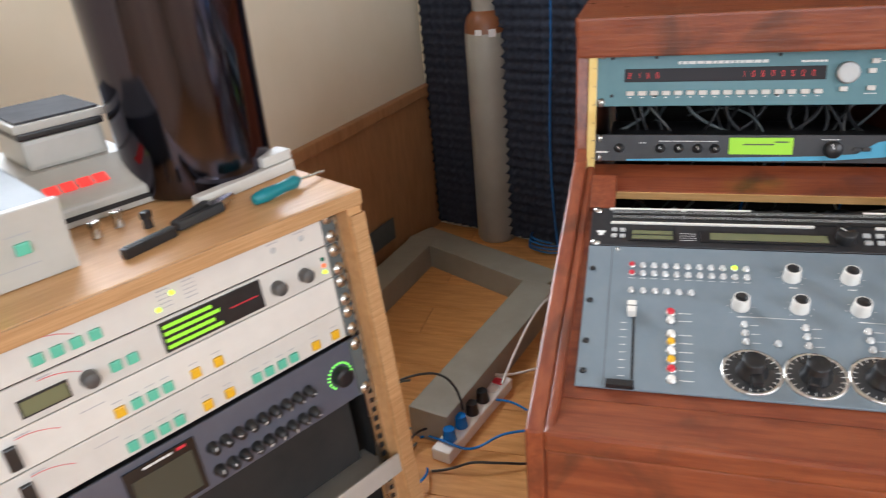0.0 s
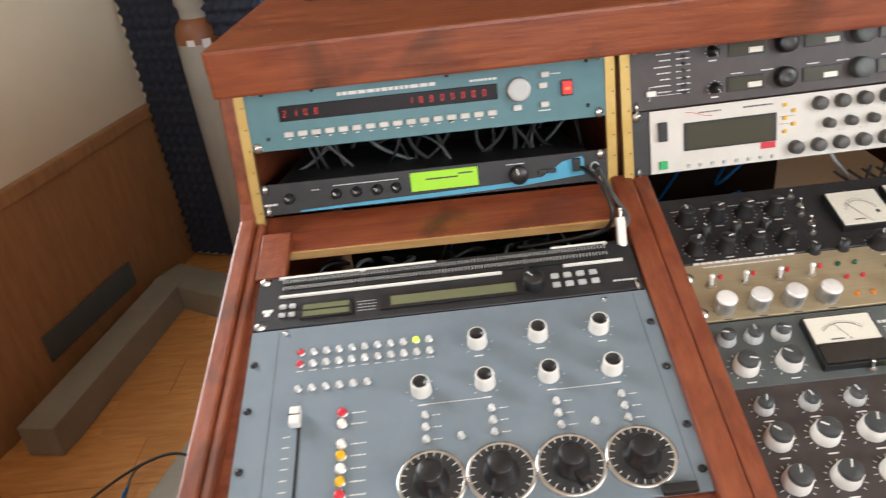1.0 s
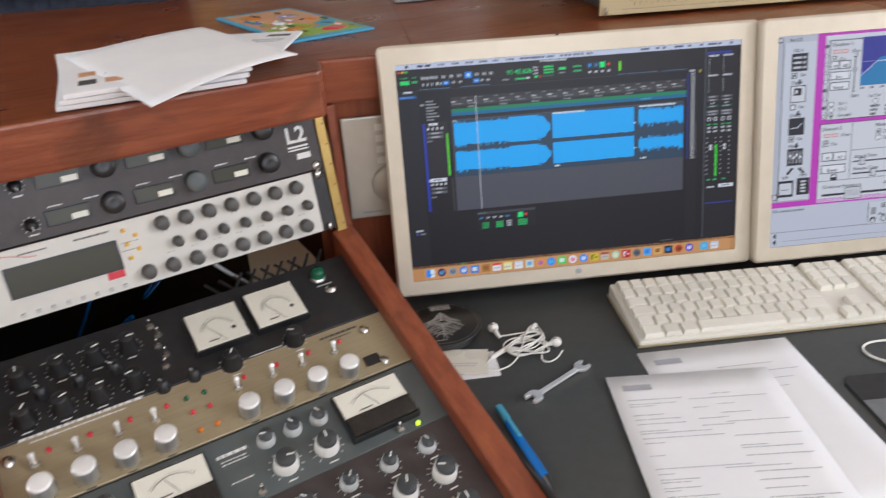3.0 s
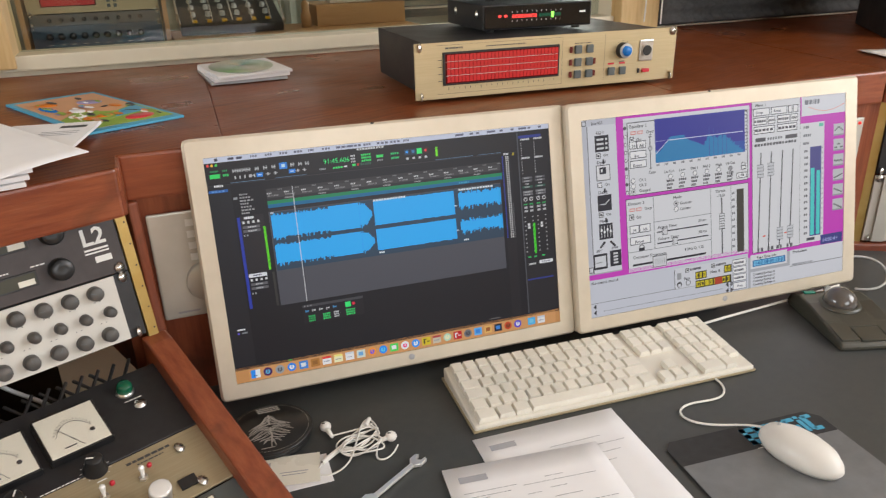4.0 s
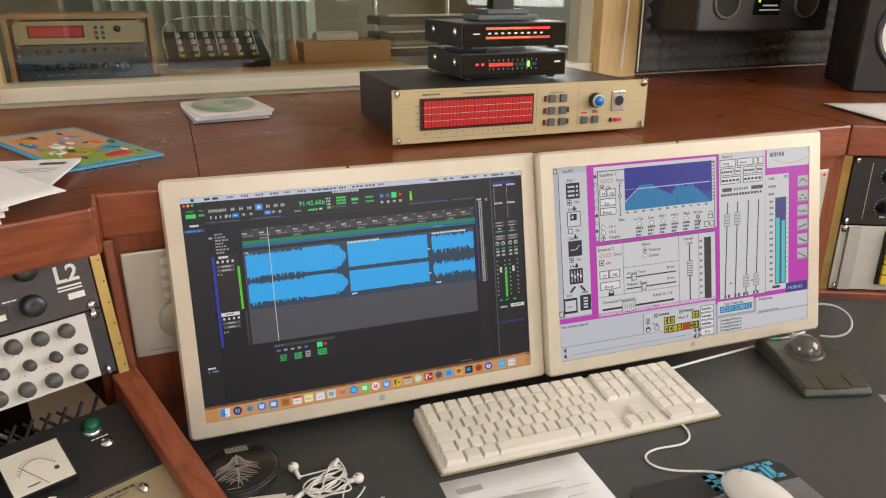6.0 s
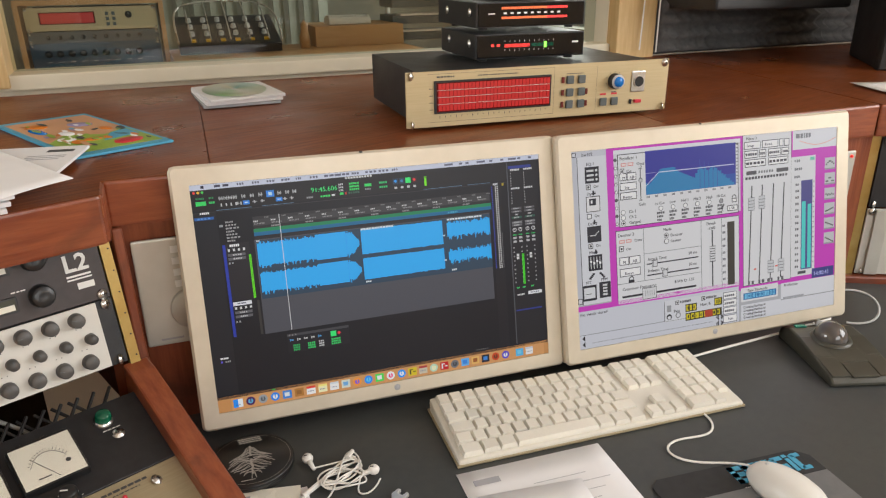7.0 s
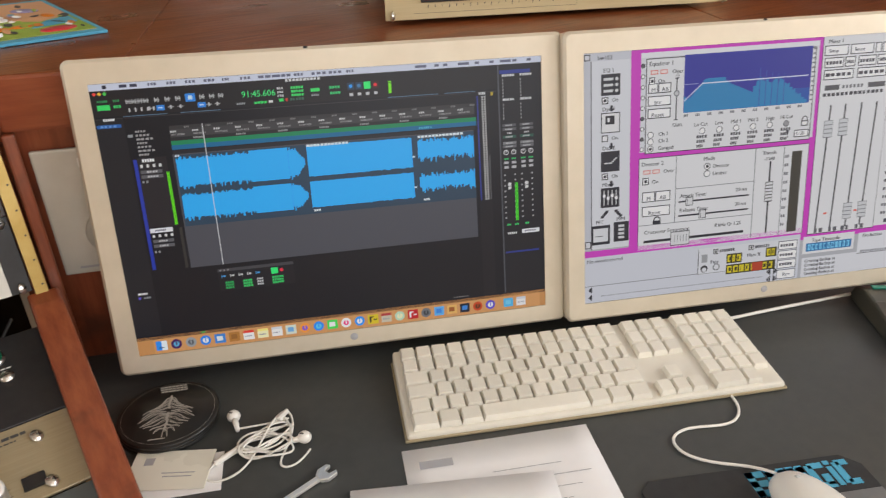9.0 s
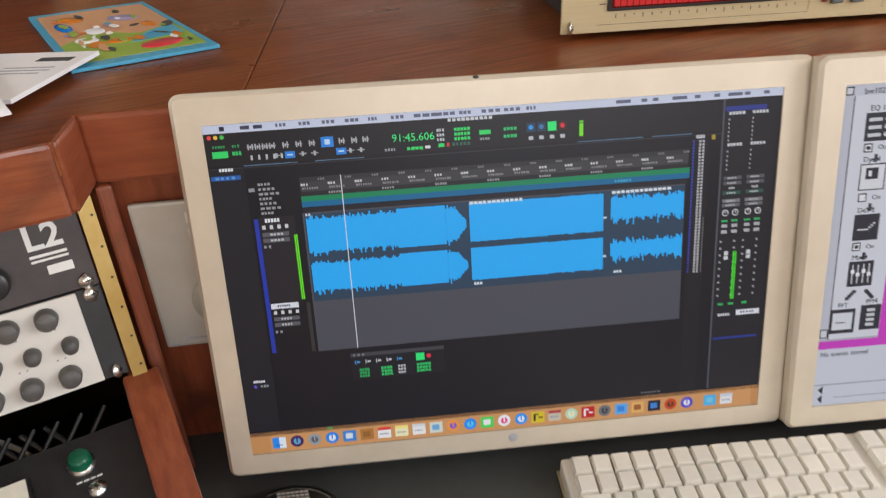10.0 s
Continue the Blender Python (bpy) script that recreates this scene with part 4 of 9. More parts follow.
def meter(root, x, z, w, h, split=0.0, name="meter"):
    m = put(name, Shape(BLACK).box((0, -0.003, 0), (w + 0.004, 0.012, h + 0.004), bevel=0.0015), root, pose(x / 1000, 0, z / 1000), "needle meter with cream face")
    fh = h * (1 - split)
    put("meter_face", Shape(METERFACE).box((0, -0.0094, h / 2 - fh / 2), (w - 0.001, 0.001, fh - 0.001)), m)
    s = Shape(DARKPRINT)
    for k in range(15):
        a = radians(140 - 100 * k / 14)
        s.box((0, 0, 0), (0.0004, 0.0004, 0.003), m=pose(0.72 * w * 0.55 * math.cos(a), -0.0101, h / 2 - fh + 0.002 + 0.72 * fh * math.sin(a), 0, math.degrees(math.pi / 2 - a), 0))
    s.box((-0.15 * w, -0.0101, h / 2 - fh * 0.86), (w * 0.2, 0.0003, 0.0016))
    for k in range(16):
        a = radians(140 - 100 * k / 15)
        s.box((0, 0, 0), (0.0030, 0.0003, 0.0005), m=pose(0.66 * w * 0.55 * math.cos(a), -0.0101, h / 2 - fh + 0.002 + 0.66 * fh * math.sin(a), 0, math.degrees(math.pi / 2 - a), 0))
    if not split:
        s.cyl((w * 0.28, -0.0099, -h * 0.18), (w * 0.28, -0.0104, -h * 0.18), 0.0028, seg=14)
    put("meter_scale", s, m)
    put("needle", Shape(DARKPRINT).box((0, -0.0105, fh * 0.34), (0.0005, 0.0003, fh * 0.68)), m, pose(0.004, 0, h / 2 - fh + 0.003, 0, -28, 0))
    put("cover_glass", Shape(METERGLASS).box((0, -0.0135, 0), (w, 0.0008, h)), m).visible_shadow = False
    if split:
        put("meter_mask", Shape(BLACKGLOSS).box((0, -0.0098, -h / 2 + h * split / 2), (w, 0.004, h * split), bevel=0.001), m)
    return m


def veil(nt, mx, base=0.03):
    """Glancing gloss for a thin clear sheet."""
    lw, pw, ad = nt.nodes.new("ShaderNodeLayerWeight"), nt.nodes.new("ShaderNodeMath"), nt.nodes.new("ShaderNodeMath")
    lw.inputs[0].default_value = 0.5
    pw.operation, ad.operation = "POWER", "MULTIPLY_ADD"
    pw.inputs[1].default_value, ad.inputs[1].default_value, ad.inputs[2].default_value = 5.0, 0.9, base
    nt.links.new(lw.outputs["Facing"], pw.inputs[0])
    nt.links.new(pw.outputs[0], ad.inputs[0])
    nt.links.new(ad.outputs[0], mx.inputs[0])


METERGLASS = bpy.data.materials.new("clear_cover")
METERGLASS.use_nodes = True
nt = METERGLASS.node_tree
gl, tr, mx = (nt.nodes.new(n) for n in ("ShaderNodeBsdfGlossy", "ShaderNodeBsdfTransparent", "ShaderNodeMixShader"))
gl.inputs["Roughness"].default_value = 0.04
veil(nt, mx)
nt.links.new(tr.outputs[0], mx.inputs[1])
nt.links.new(gl.outputs[0], mx.inputs[2])
nt.links.new(mx.outputs[0], nt.nodes["Material Output"].inputs[0])
meter(r, 34, 72, 0.064, 0.060)
meter(r, 111, 75, 0.064, 0.062)
small(r, "push_button", "green_big", lambda: Shape(DKGREEN, STEEL).lathe([(0.011, 0), (0.011, 0.003), (0.009, 0.0035), (0.009, 0.012), (0.007, 0.0145), (0, 0.015)], ids=[1, 1, 0, 0, 0], seg=28).mesh("push"), 183, 105)
small(r, "screw", "screw", screw_mesh, 190, 78)
prints(r, PRINT, fake_text(-196, -70, 12, 3.6, (3, 10)) + fake_text(-186, -90, 6, 2) + fake_text(55, 95, 14, 1.6) + sum([fake_text(-196 + 38 * k, -176 + 38 * k, 108, 1.4) for k in range(4)], []) + fake_text(176, 196, 88, 1.6))

# gold equaliser
r = preamp
for x in (-183, -143, -103, -63, 28, 69, 110, 151):
    kn(r, "metal", x, 17)
for x in (-186, -145, -104, -66, 27, 69, 106, 148):
    small(r, "toggle", "toggle", toggle_mesh, x, 52, turn=0)
for x in (-171, -131, -90, -51, 38, 78, 119, 160):
    small(r, "lamp", "led_red", led(RED), x, 64)
for x, z, mt in ((-28, 43, RED), (-9, 43, RED), (-29, 64, DKGREEN), (-9, 64, DKGREEN), (-28, 17, ORANGE), (-9, 17, ORANGE)):
    small(r, "lamp", "led_" + mt.name, led(mt), x, z)
ticks(r, DARKPRINT, [(x, 17) for x in (-183, -143, -103, -63, 28, 69, 110, 151)], 12.5, 9, 1.6)
for x in (-207, 198):
    for z in (13, 68):
        put("screw", shared("screw", screw_mesh), r, pose(x / 1000, 0, z / 1000, 90, 0, 30))
put("socket", Shape(BLACK, STEEL).box((0.184, -0.001, 0.02), (0.02, 0.004, 0.014), 0, bevel=0.001), r)
prints(r, DARKPRINT, fake_text(140, 190, 76, 3.5, (4, 9)) + fake_text(150, 180, 71, 1.6))

# slate compressor
r = comp
for x in (-196, -166, -135, 29, 60, 91):
    kn(r, "pointer_small", x, 63, random.uniform(-110, 110))
for x in (-188, -141, 37, 84):
    kn(r, "pointer_big", x, 26, random.uniform(-110, 110))
ticks(r, PRINT, [(x, 26) for x in (-188, -141, 37, 84)], 16, 11, 3.2)
meter(r, -72, 43, 0.072, 0.062, 0.42)
meter(r, 154, 46, 0.080, 0.060, 0.42)
for x in (-41, 188):
    small(r, "lamp", "led_yel", led(LEDYEL), x, 6)
for x in (-60, 166, 4):
    small(r, "toggle", "toggle_small", toggle_small, x, 7)
prints(r, PRINT, fake_text(-25, 8, 64, 4, (3, 8)) + fake_text(-22, 6, 58, 1.5) + fake_text(-22, 6, 54, 1.5) + fake_text(-20, 4, 30, 1.4))

# dark equaliser
r = eq
XS = (-188, -141, -94, -48, 38, 86, 134, 182)
for x in XS:
    kn(r, "pointer_small", x, 108, random.uniform(-50, 60))
    kn(r, "pointer_big", x, 71, random.uniform(-50, 80))
    kn(r, "pointer_big", x, 26, random.uniform(-60, 60))
ticks(r, PRINT, [(x, 108) for x in XS], 12, 9, 2.4)
ticks(r, PRINT, [(x, z) for x in XS for z in (71, 26)], 16, 13, 3.4)
for x in (-13, 10):
    small(r, "push_button", "cream_round", lambda: Shape(PLASTIC_W).lathe([(0.0098, 0), (0.0095, 0.004), (0.008, 0.0055), (0, 0.006)], seg=24).mesh("push"), x, 49)
prints(r, PRINT, fake_text(-22, 14, 108, 4.5, (3, 9)) + fake_text(-16, 12, 102, 1.5) + fake_text(-16, 12, 98, 1.5) + fake_text(-14, 10, 94, 1.5) + fake_text(-20, 14, 24, 1.3))
for x in (-8, 8):
    small(r, "toggle", "toggle_small", toggle_small, x, 18)
strip = thing("button_strip", lower(BAY2, -31), "black strip with lit coloured transport buttons", "button strip")
put("strip_plate", Shape(BLACKPAINT).box((0.0, 0.006, 0.014), (0.442, 0.014, 0.028), bevel=0.001), strip)
for x, mt in ((42, YELLOW), (77, YELLOW), (105, RED), (131, GREEN), (158, YELLOW), (185, WHITE)):
    put("button", Shape(mt, BLACK).box((0, 0, 0.0005), (0.019, 0.018, 0.003), 1).box((0, 0, 0.006), (0.0165, 0.0155, 0.010), 0, bevel=0.002), strip, pose(x / 1000, -0.001, 0.014, 90))
small(strip, "button", "tiny_k", button(KNOBGREY, 0.004, 0.004, 0.003), 203, 20)
small(strip, "button", "tiny_k", None, 203, 10)

# analyser
r = rta
screws(r, 2)
put("display", Shape(BLACK, REDGLASS, LEDRED).box((-0.092, -0.0008, 0.0475), (0.206, 0.004, 0.052), 0, bevel=0.0008, seg=1).box((-0.092, -0.0030, 0.0475), (0.199, 0.0008, 0.046), 1), r, label="wide red bar display")
s = Shape(LCDRED := material("lit_dull_red", (0.40, 0.012, 0.012), 0.3, emit=0.55))
for k in range(31):
    for j in range(4):
        s.quad(-0.1885 + k * 0.00635, 0.0262 + j * 0.0110, -0.1885 + k * 0.00635 + 0.0056, 0.0262 + j * 0.0110 + 0.0100, -0.0036)
put("bar_field", s, r, kind="stuff")
for z in (36.5, 47.5, 58.5):
    prints(r, PRINT, [(-190, z, 7, z + 0.5)], -0.0037)
for x in (44, 66):
    for z in (22, 42, 63):
        small(r, "key", "key_dk", button(SLATE, 0.0125, 0.0135, 0.005), x + 2, z)
for x, z in ((33, 63), (33, 42), (33, 22), (78, 42), (78, 22)):
    small(r, "lamp", "lamp_bar", button(material("dark_red_lamp", (0.14, 0.015, 0.01), 0.3), 0.005, 0.010, 0.003), x, z)
for x in (112, 134):
    small(r, "key", "key_dk", None, x, 22)
    prints(r, RED, [(x - 6, 33, x + 6, 36)])
kn(r, "plain", 133, 56, 40)
put("knob_cap", Shape(KNOBGREY, BLUE).lathe([(0.0122, 0.0121), (0.0118, 0.0135), (0.0085, 0.0135), (0.0080, 0.0175), (0, 0.018)], ids=[0, 0, 1, 1]), r, pose(0.133, 0, 0.056, 90), "grey knob with blue cap")
ticks(r, DARKPRINT, [(133, 56)], 15, 9, 2)
put("socket", Shape(STEEL, BLACK).box((0.180, -0.001, 0.053), (0.027, 0.003, 0.036), 0, bevel=0.002).cyl((0.180, -0.002, 0.053), (0.180, -0.0045, 0.053), 0.0105, mi=0).cyl((0.180, -0.0045, 0.053), (0.180, -0.0052, 0.053), 0.0088, mi=1), r)
put("power_switch", Shape(RED, BLACK).box((0.181, -0.002, 0.019), (0.013, 0.006, 0.006), 0, bevel=0.001), r)
small(r, "button", "tiny_blk", button(BLACK, 0.004, 0.008, 0.003), 167, 19)
prints(r, DARKPRINT, fake_text(-190, -160, 78, 2.6) + fake_text(-120, -50, 78, 1.8) + [(-186 + 9.4 * k, 14 + (k % 3), -185 + 9.4 * k, 18) for k in range(21)] + [(-203, 28 + 11 * k, -196, 29 + 11 * k) for k in range(4)] + [(-205, 8, 17, 8.4), (-205, 84, 17, 84.4), (17, 8, 17.4, 84), (98, 8, 98.4, 84)] + fake_text(40, 72, 72, 1.3))


# ---- monitors ----
GLOW = {}


def glow(r, g, b, k=1.0):
    """A lit screen colour, given as 0..255."""
    key = (r, g, b, k)
    if key not in GLOW:
        lin = [((c / 255 + 0.055) / 1.055) ** 2.4 if c > 10 else c / 3295 for c in (r, g, b)]
        m = bpy.data.materials.new("screen_colour")
        m.use_nodes = True
        p = m.node_tree.nodes["Principled BSDF"]
        p.inputs["Base Color"].default_value = (0.01, 0.01, 0.012, 1)
        p.inputs["Roughness"].default_value = 0.34
        p.inputs["Specular IOR Level"].default_value = 0.22
        p.inputs["Emission Color"].default_value = (*lin, 1)
        p.inputs["Emission Strength"].default_value = k * 1.25
        GLOW[key] = m
    return GLOW[key]


class Screen:
    """Flat picture elements of a lit screen: fractions of its width and height, from the top left."""

    def __init__(self, w, h):
        self.w, self.h, self.s, self.ids, self.n = w, h, Shape(), {}, 0

    def rect(self, x0, y0, x1, y1, col, layer=1):
        if col not in self.ids:
            self.ids[col] = len(self.s.mats)
            self.s.mats.append(glow(*col))
        self.s.quad((x0 - 0.5) * self.w, (0.5 - y1) * self.h, (x1 - 0.5) * self.w, (0.5 - y0) * self.h, -0.00012 * layer, self.ids[col])

    def disc(self, x, y, r, col, layer=1):
        """A round mark; r is a fraction of the width."""
        if col not in self.ids:
            self.ids[col] = len(self.s.mats)
            self.s.mats.append(glow(*col))
        vs = [self.s.bm.verts.new(((x - 0.5 + r * math.cos(k * math.pi / 6)) * self.w, -0.00012 * layer, (0.5 - y) * self.h + r * self.w * math.sin(k * math.pi / 6))) for k in range(12)]
        self.s.bm.faces.new(vs).material_index = self.ids[col]

    def box_line(self, x0, y0, x1, y1, col, fill, layer=2, t=0.0022):
        self.rect(x0, y0, x1, y1, col, layer)
        self.rect(x0 + t, y0 + t * 1.6, x1 - t, y1 - t * 1.6, fill, layer + 1)

    def line(self, x0, y, x1, n, col, h=0.006, layer=4, gap=0.35):
        """A run of small marks."""
        p = (x1 - x0) / n
        for k in range(n):
            self.rect(x0 + k * p, y, x0 + (k + 1 - gap * random.uniform(0.6, 1.4)) * p, y + h, col, layer)


random.seed(11)
W, H = 0.4954, 0.3096
u = Screen(W, H)
BG, LT, GR, BL, GN, WH, MID = (17, 17, 24), (148, 152, 158), (76, 77, 86), (34, 174, 252), (52, 214, 104), (226, 228, 232), (40, 41, 50)
u.rect(0, 0, 1, 1, BG, 0)
u.rect(0, 0, 1, 0.0225, (202, 208, 226))
u.rect(0.028, 0.005, 0.036, 0.017, (40, 42, 60), 2)
u.line(0.062, 0.006, 0.105, 2, (60, 62, 84), 0.010, 2, 0.3)
for k, wd in enumerate((0.022, 0.024, 0.026, 0.030, 0.020, 0.028, 0.052, 0.040, 0.026, 0.042, 0.036, 0.022)):
    x = 0.120 + k * 0.0385
    u.line(x, 0.006, x + wd * 0.85, 3, (96, 100, 124), 0.009, 2, 0.3)
for k, x in enumerate((0.70, 0.745, 0.765, 0.80, 0.84, 0.875, 0.90, 0.93, 0.965)):
    u.rect(x, 0.006, x + (0.010 if k % 3 else 0.026), 0.015, (96, 100, 124), 2)
u.rect(0, 0.0225, 0.892, 0.110, (27, 25, 28))
u.line(0.408, 0.024, 0.486, 10, (205, 207, 210), 0.0085, 2, 0.25)
for k, c in enumerate(((232, 72, 66), (236, 186, 60), (70, 196, 84))):
    u.disc(0.0095 + k * 0.0105, 0.033, 0.0036, c, 3)
u.rect(0.011, 0.0705, 0.037, 0.0885, GN, 3)
u.line(0.013, 0.055, 0.035, 5, (46, 150, 90), 0.007, 3)
u.line(0.045, 0.055, 0.058, 3, (46, 150, 90), 0.007, 3)
u.line(0.044, 0.073, 0.060, 3, (52, 190, 100), 0.010, 3, 0.2)
for k, x in enumerate((0.070, 0.082, 0.094, 0.106, 0.128, 0.150, 0.172, 0.196, 0.222, 0.243, 0.262)):
    if k == 7:
        u.rect(0.192, 0.050, 0.213, 0.078, (44, 132, 220), 3)
        u.rect(0.198, 0.057, 0.207, 0.071, (190, 220, 245), 4)
    else:
        for q in range(3):
            u.rect(x + 0.0035 * q, 0.056 + 0.004 * (q % 2), x + 0.0035 * q + 0.0022, 0.072 - 0.003 * (q % 2), (176, 178, 182), 3)
        u.rect(x - 0.001, 0.0625, x + 0.011, 0.0650, (176, 178, 182), 3)
for k in range(5):
    u.rect(0.073 + k * 0.0125, 0.086, 0.0765 + k * 0.0125, 0.099, (188, 190, 194), 3)
for x in (0.138, 0.224):
    u.rect(x - 0.008, 0.0825, x + 0.009, 0.1005, (44, 132, 220), 3)
    u.rect(x - 0.004, 0.0895, x + 0.005, 0.0935, (190, 220, 245), 4)
for x in (0.116, 0.160, 0.180, 0.240, 0.258):
    u.rect(x - 0.006, 0.090, x + 0.006, 0.0925, (176, 178, 182), 3)
    u.rect(x - 0.002, 0.085, x + 0.002, 0.0975, (176, 178, 182), 3)
u.line(0.298, 0.094, 0.318, 4, LT, 0.007, 3)
u.line(0.336, 0.094, 0.364, 4, GN, 0.008, 3, 0.2)
u.rect(0.367, 0.093, 0.376, 0.101, WH, 3)
for k in range(3):
    u.line(0.388, 0.050 + k * 0.013, 0.402, 3, (190, 192, 196), 0.0075, 3)
    u.line(0.418, 0.050 + k * 0.013, 0.446, 5, GN, 0.0085, 3, 0.2)
u.rect(0.390, 0.0895, 0.400, 0.1000, GN, 3)
u.rect(0.404, 0.0895, 0.409, 0.1000, (200, 60, 50), 3)
u.line(0.414, 0.090, 0.446, 5, (56, 96, 80), 0.009, 3)
u.rect(0.461, 0.0615, 0.481, 0.0735, GN, 3)
u.line(0.462, 0.082, 0.480, 4, LT, 0.007, 3)
for yy in (0.0585, 0.0785):
    u.line(0.503, yy, 0.527, 4, (46, 190, 110), 0.0085, 3, 0.2)
for k in range(4):
    x = 0.5505 + k * 0.0185
    c = ((38, 60, 84), (38, 60, 84), (44, 230, 120), (60, 26, 30))[k]
    u.rect(x - 0.0075, 0.051, x + 0.0080, 0.0765, c, 3)
    if k != 2:
        u.disc(x, 0.0635, 0.0042, ((44, 150, 230), (60, 120, 170), GN, (220, 44, 54))[k], 4)
    u.rect(x - 0.004, 0.0880, x + 0.004, 0.0980, (190, 192, 196), 3)
u.rect(0.6355, 0.0545, 0.6425, 0.0975, (120, 226, 30), 3)
u.rect(0.6355, 0.0590, 0.6425, 0.0610, (40, 80, 20), 4)
for a, b in ((0.060, 0.150), (0.178, 0.262), (0.632, 0.750), (0.765, 0.838)):
    u.rect(a, 0.1120, b, 0.1140, (96, 130, 160), 3)
u.rect(0.0, 0.117, 0.892, 0.1195, (54, 52, 56), 2)
u.rect(0.1490, 0.1560, 0.834, 0.1690, (50, 49, 52))
u.rect(0.1490, 0.1690, 0.834, 0.1990, (62, 61, 64))
for k in range(15):
    x = 0.150 + k * 0.0460
    u.line(x + 0.030, 0.160, x + 0.042, 3, (120, 120, 122), 0.006, 2, 0.3)
    u.line(x, 0.1735, x + 0.014, 3, (200, 202, 204), 0.0065, 2, 0.3)
    u.line(x + 0.002, 0.1845, x + 0.030, 7, (140, 140, 142), 0.0060, 2, 0.4)
    if k % 2:
        u.line(x, 0.1990, x + 0.022, 5, (150, 150, 152), 0.0060, 3, 0.3)
u.rect(0.1490, 0.1965, 0.834, 0.2090, (38, 37, 41), 2)
u.rect(0.1485, 0.2090, 0.8370, 0.2245, (18, 134, 88), 2)
u.rect(0.1485, 0.2240, 0.8370, 0.2400, (14, 104, 152), 3)
u.line(0.700, 0.229, 0.732, 6, (70, 170, 200), 0.007, 4)
u.rect(0.149, 0.2425, 0.834, 0.2560, (34, 33, 38), 2)
u.rect(0.0, 0.117, 0.0600, 0.925, (27, 28, 34), 1)
u.rect(0.0590, 0.117, 0.0606, 0.925, (14, 14, 18), 3)
u.rect(0.003, 0.1375, 0.0520, 0.1495, (36, 94, 170), 2)
u.line(0.010, 0.140, 0.046, 4, (96, 150, 210), 0.007, 3)
u.line(0.018, 0.117, 0.042, 5, WH, 0.0085, 3, 0.2)
for k in range(7):
    u.line(0.078, 0.164 + 0.0135 * k, 0.078 + 0.022 + 0.008 * (k % 3), 4, (156, 156, 160), 0.0068, 2, 0.3)
u.rect(0.062, 0.1760, 0.072, 0.1860, LT, 3)
u.rect(0.0635, 0.2640, 0.0710, 0.6700, (34, 56, 168), 2)
u.rect(0.0715, 0.2600, 0.1330, 0.5120, (34, 31, 36), 2)
u.line(0.082, 0.2640, 0.108, 5, WH, 0.0110, 3, 0.2)
for x in (0.076, 0.089, 0.102, 0.115):
    u.rect(x, 0.2830, x + 0.0058, 0.2945, (206, 208, 210), 3)
for yy in (0.304, 0.321):
    u.rect(0.075, yy, 0.1205, yy + 0.0120, (92, 92, 98), 3)
    u.line(0.088, yy + 0.003, 0.112, 4, (190, 190, 194), 0.006, 4, 0.3)
u.rect(0.075, 0.341, 0.079, 0.349, LT, 3)
u.rect(0.083, 0.341, 0.087, 0.349, LT, 3)
u.rect(0.1285, 0.3150, 0.1345, 0.5090, (96, 222, 26), 3)
u.rect(0.1312, 0.3150, 0.1319, 0.5090, (40, 110, 14), 4)
u.rect(0.0725, 0.5160, 0.1215, 0.5325, (222, 224, 232), 3)
u.line(0.084, 0.521, 0.108, 6, (90, 92, 110), 0.006, 4, 0.3)
for x in (0.076, 0.089, 0.102, 0.115):
    u.rect(x, 0.5390, x + 0.0058, 0.5495, (206, 208, 210), 3)
for yy in (0.558, 0.576):
    u.rect(0.075, yy, 0.1205, yy + 0.0120, (92, 92, 98), 3)
    u.line(0.088, yy + 0.003, 0.108, 4, (190, 190, 194), 0.006, 4, 0.3)
u.rect(0.075, 0.600, 0.079, 0.608, LT, 3)
u.rect(0.083, 0.600, 0.087, 0.608, LT, 3)
u.rect(0.1355, 0.5200, 0.1420, 0.6750, (54, 52, 50), 3)
u.rect(0.1470, 0.2560, 0.8300, 0.6770, GR, 1)
u.rect(0.1500, 0.2600, 0.8300, 0.5190, (42, 66, 88), 2)
# three regions, each with two channels: outer edge, inner edge, how ragged
CLIPS = [(0.1520, 0.3090, 0.9), (0.3090, 0.3945, 0.05), (0.3950, 0.4310, 1.0), (0.4372, 0.5600, 0.12), (0.5600, 0.6797, 0.25), (0.6935, 0.8285, 1.0)]
for a, b, rag in CLIPS:
    n = max(8, int((b - a) / 0.0024))
    for k in range(n):
        x0, x1 = a + (b - a) * k / n, a + (b - a) * (k + 1) / n + 0.0002
        fade = 1.0
        if a == 0.3950:
            fade = 1.0 if k < n * 0.45 else max(0.12, 1.0 - (k / n - 0.45) * 1.65)
        spike = random.random() < 0.22
        for top, bot in ((0.2640, 0.3790), (0.3960, 0.4960)):
            mid = (top + bot) / 2
            lift = (random.uniform(0.4, 1.0) if not spike else random.uniform(0, 0.3)) * rag * 0.014
            drop = (random.uniform(0.2, 0.8) if not spike else -0.3) * rag * 0.016
            if a == 0.6935:
                lift, drop = lift + 0.004 + random.uniform(0, 0.008), drop + 0.018 + random.uniform(0, 0.012)
            u.rect(x0, mid - (mid - top - lift) * fade, x1, mid + (bot - mid - drop) * fade, BL, 3)
u.line(0.4380, 0.2600, 0.5350, 12, (214, 224, 232), 0.0085, 5, 0.2)
u.line(0.6950, 0.2610, 0.8050, 13, (214, 224, 232), 0.0085, 5, 0.2)
u.line(0.152, 0.2585, 0.162, 2, (200, 210, 220), 0.007, 5, 0.3)
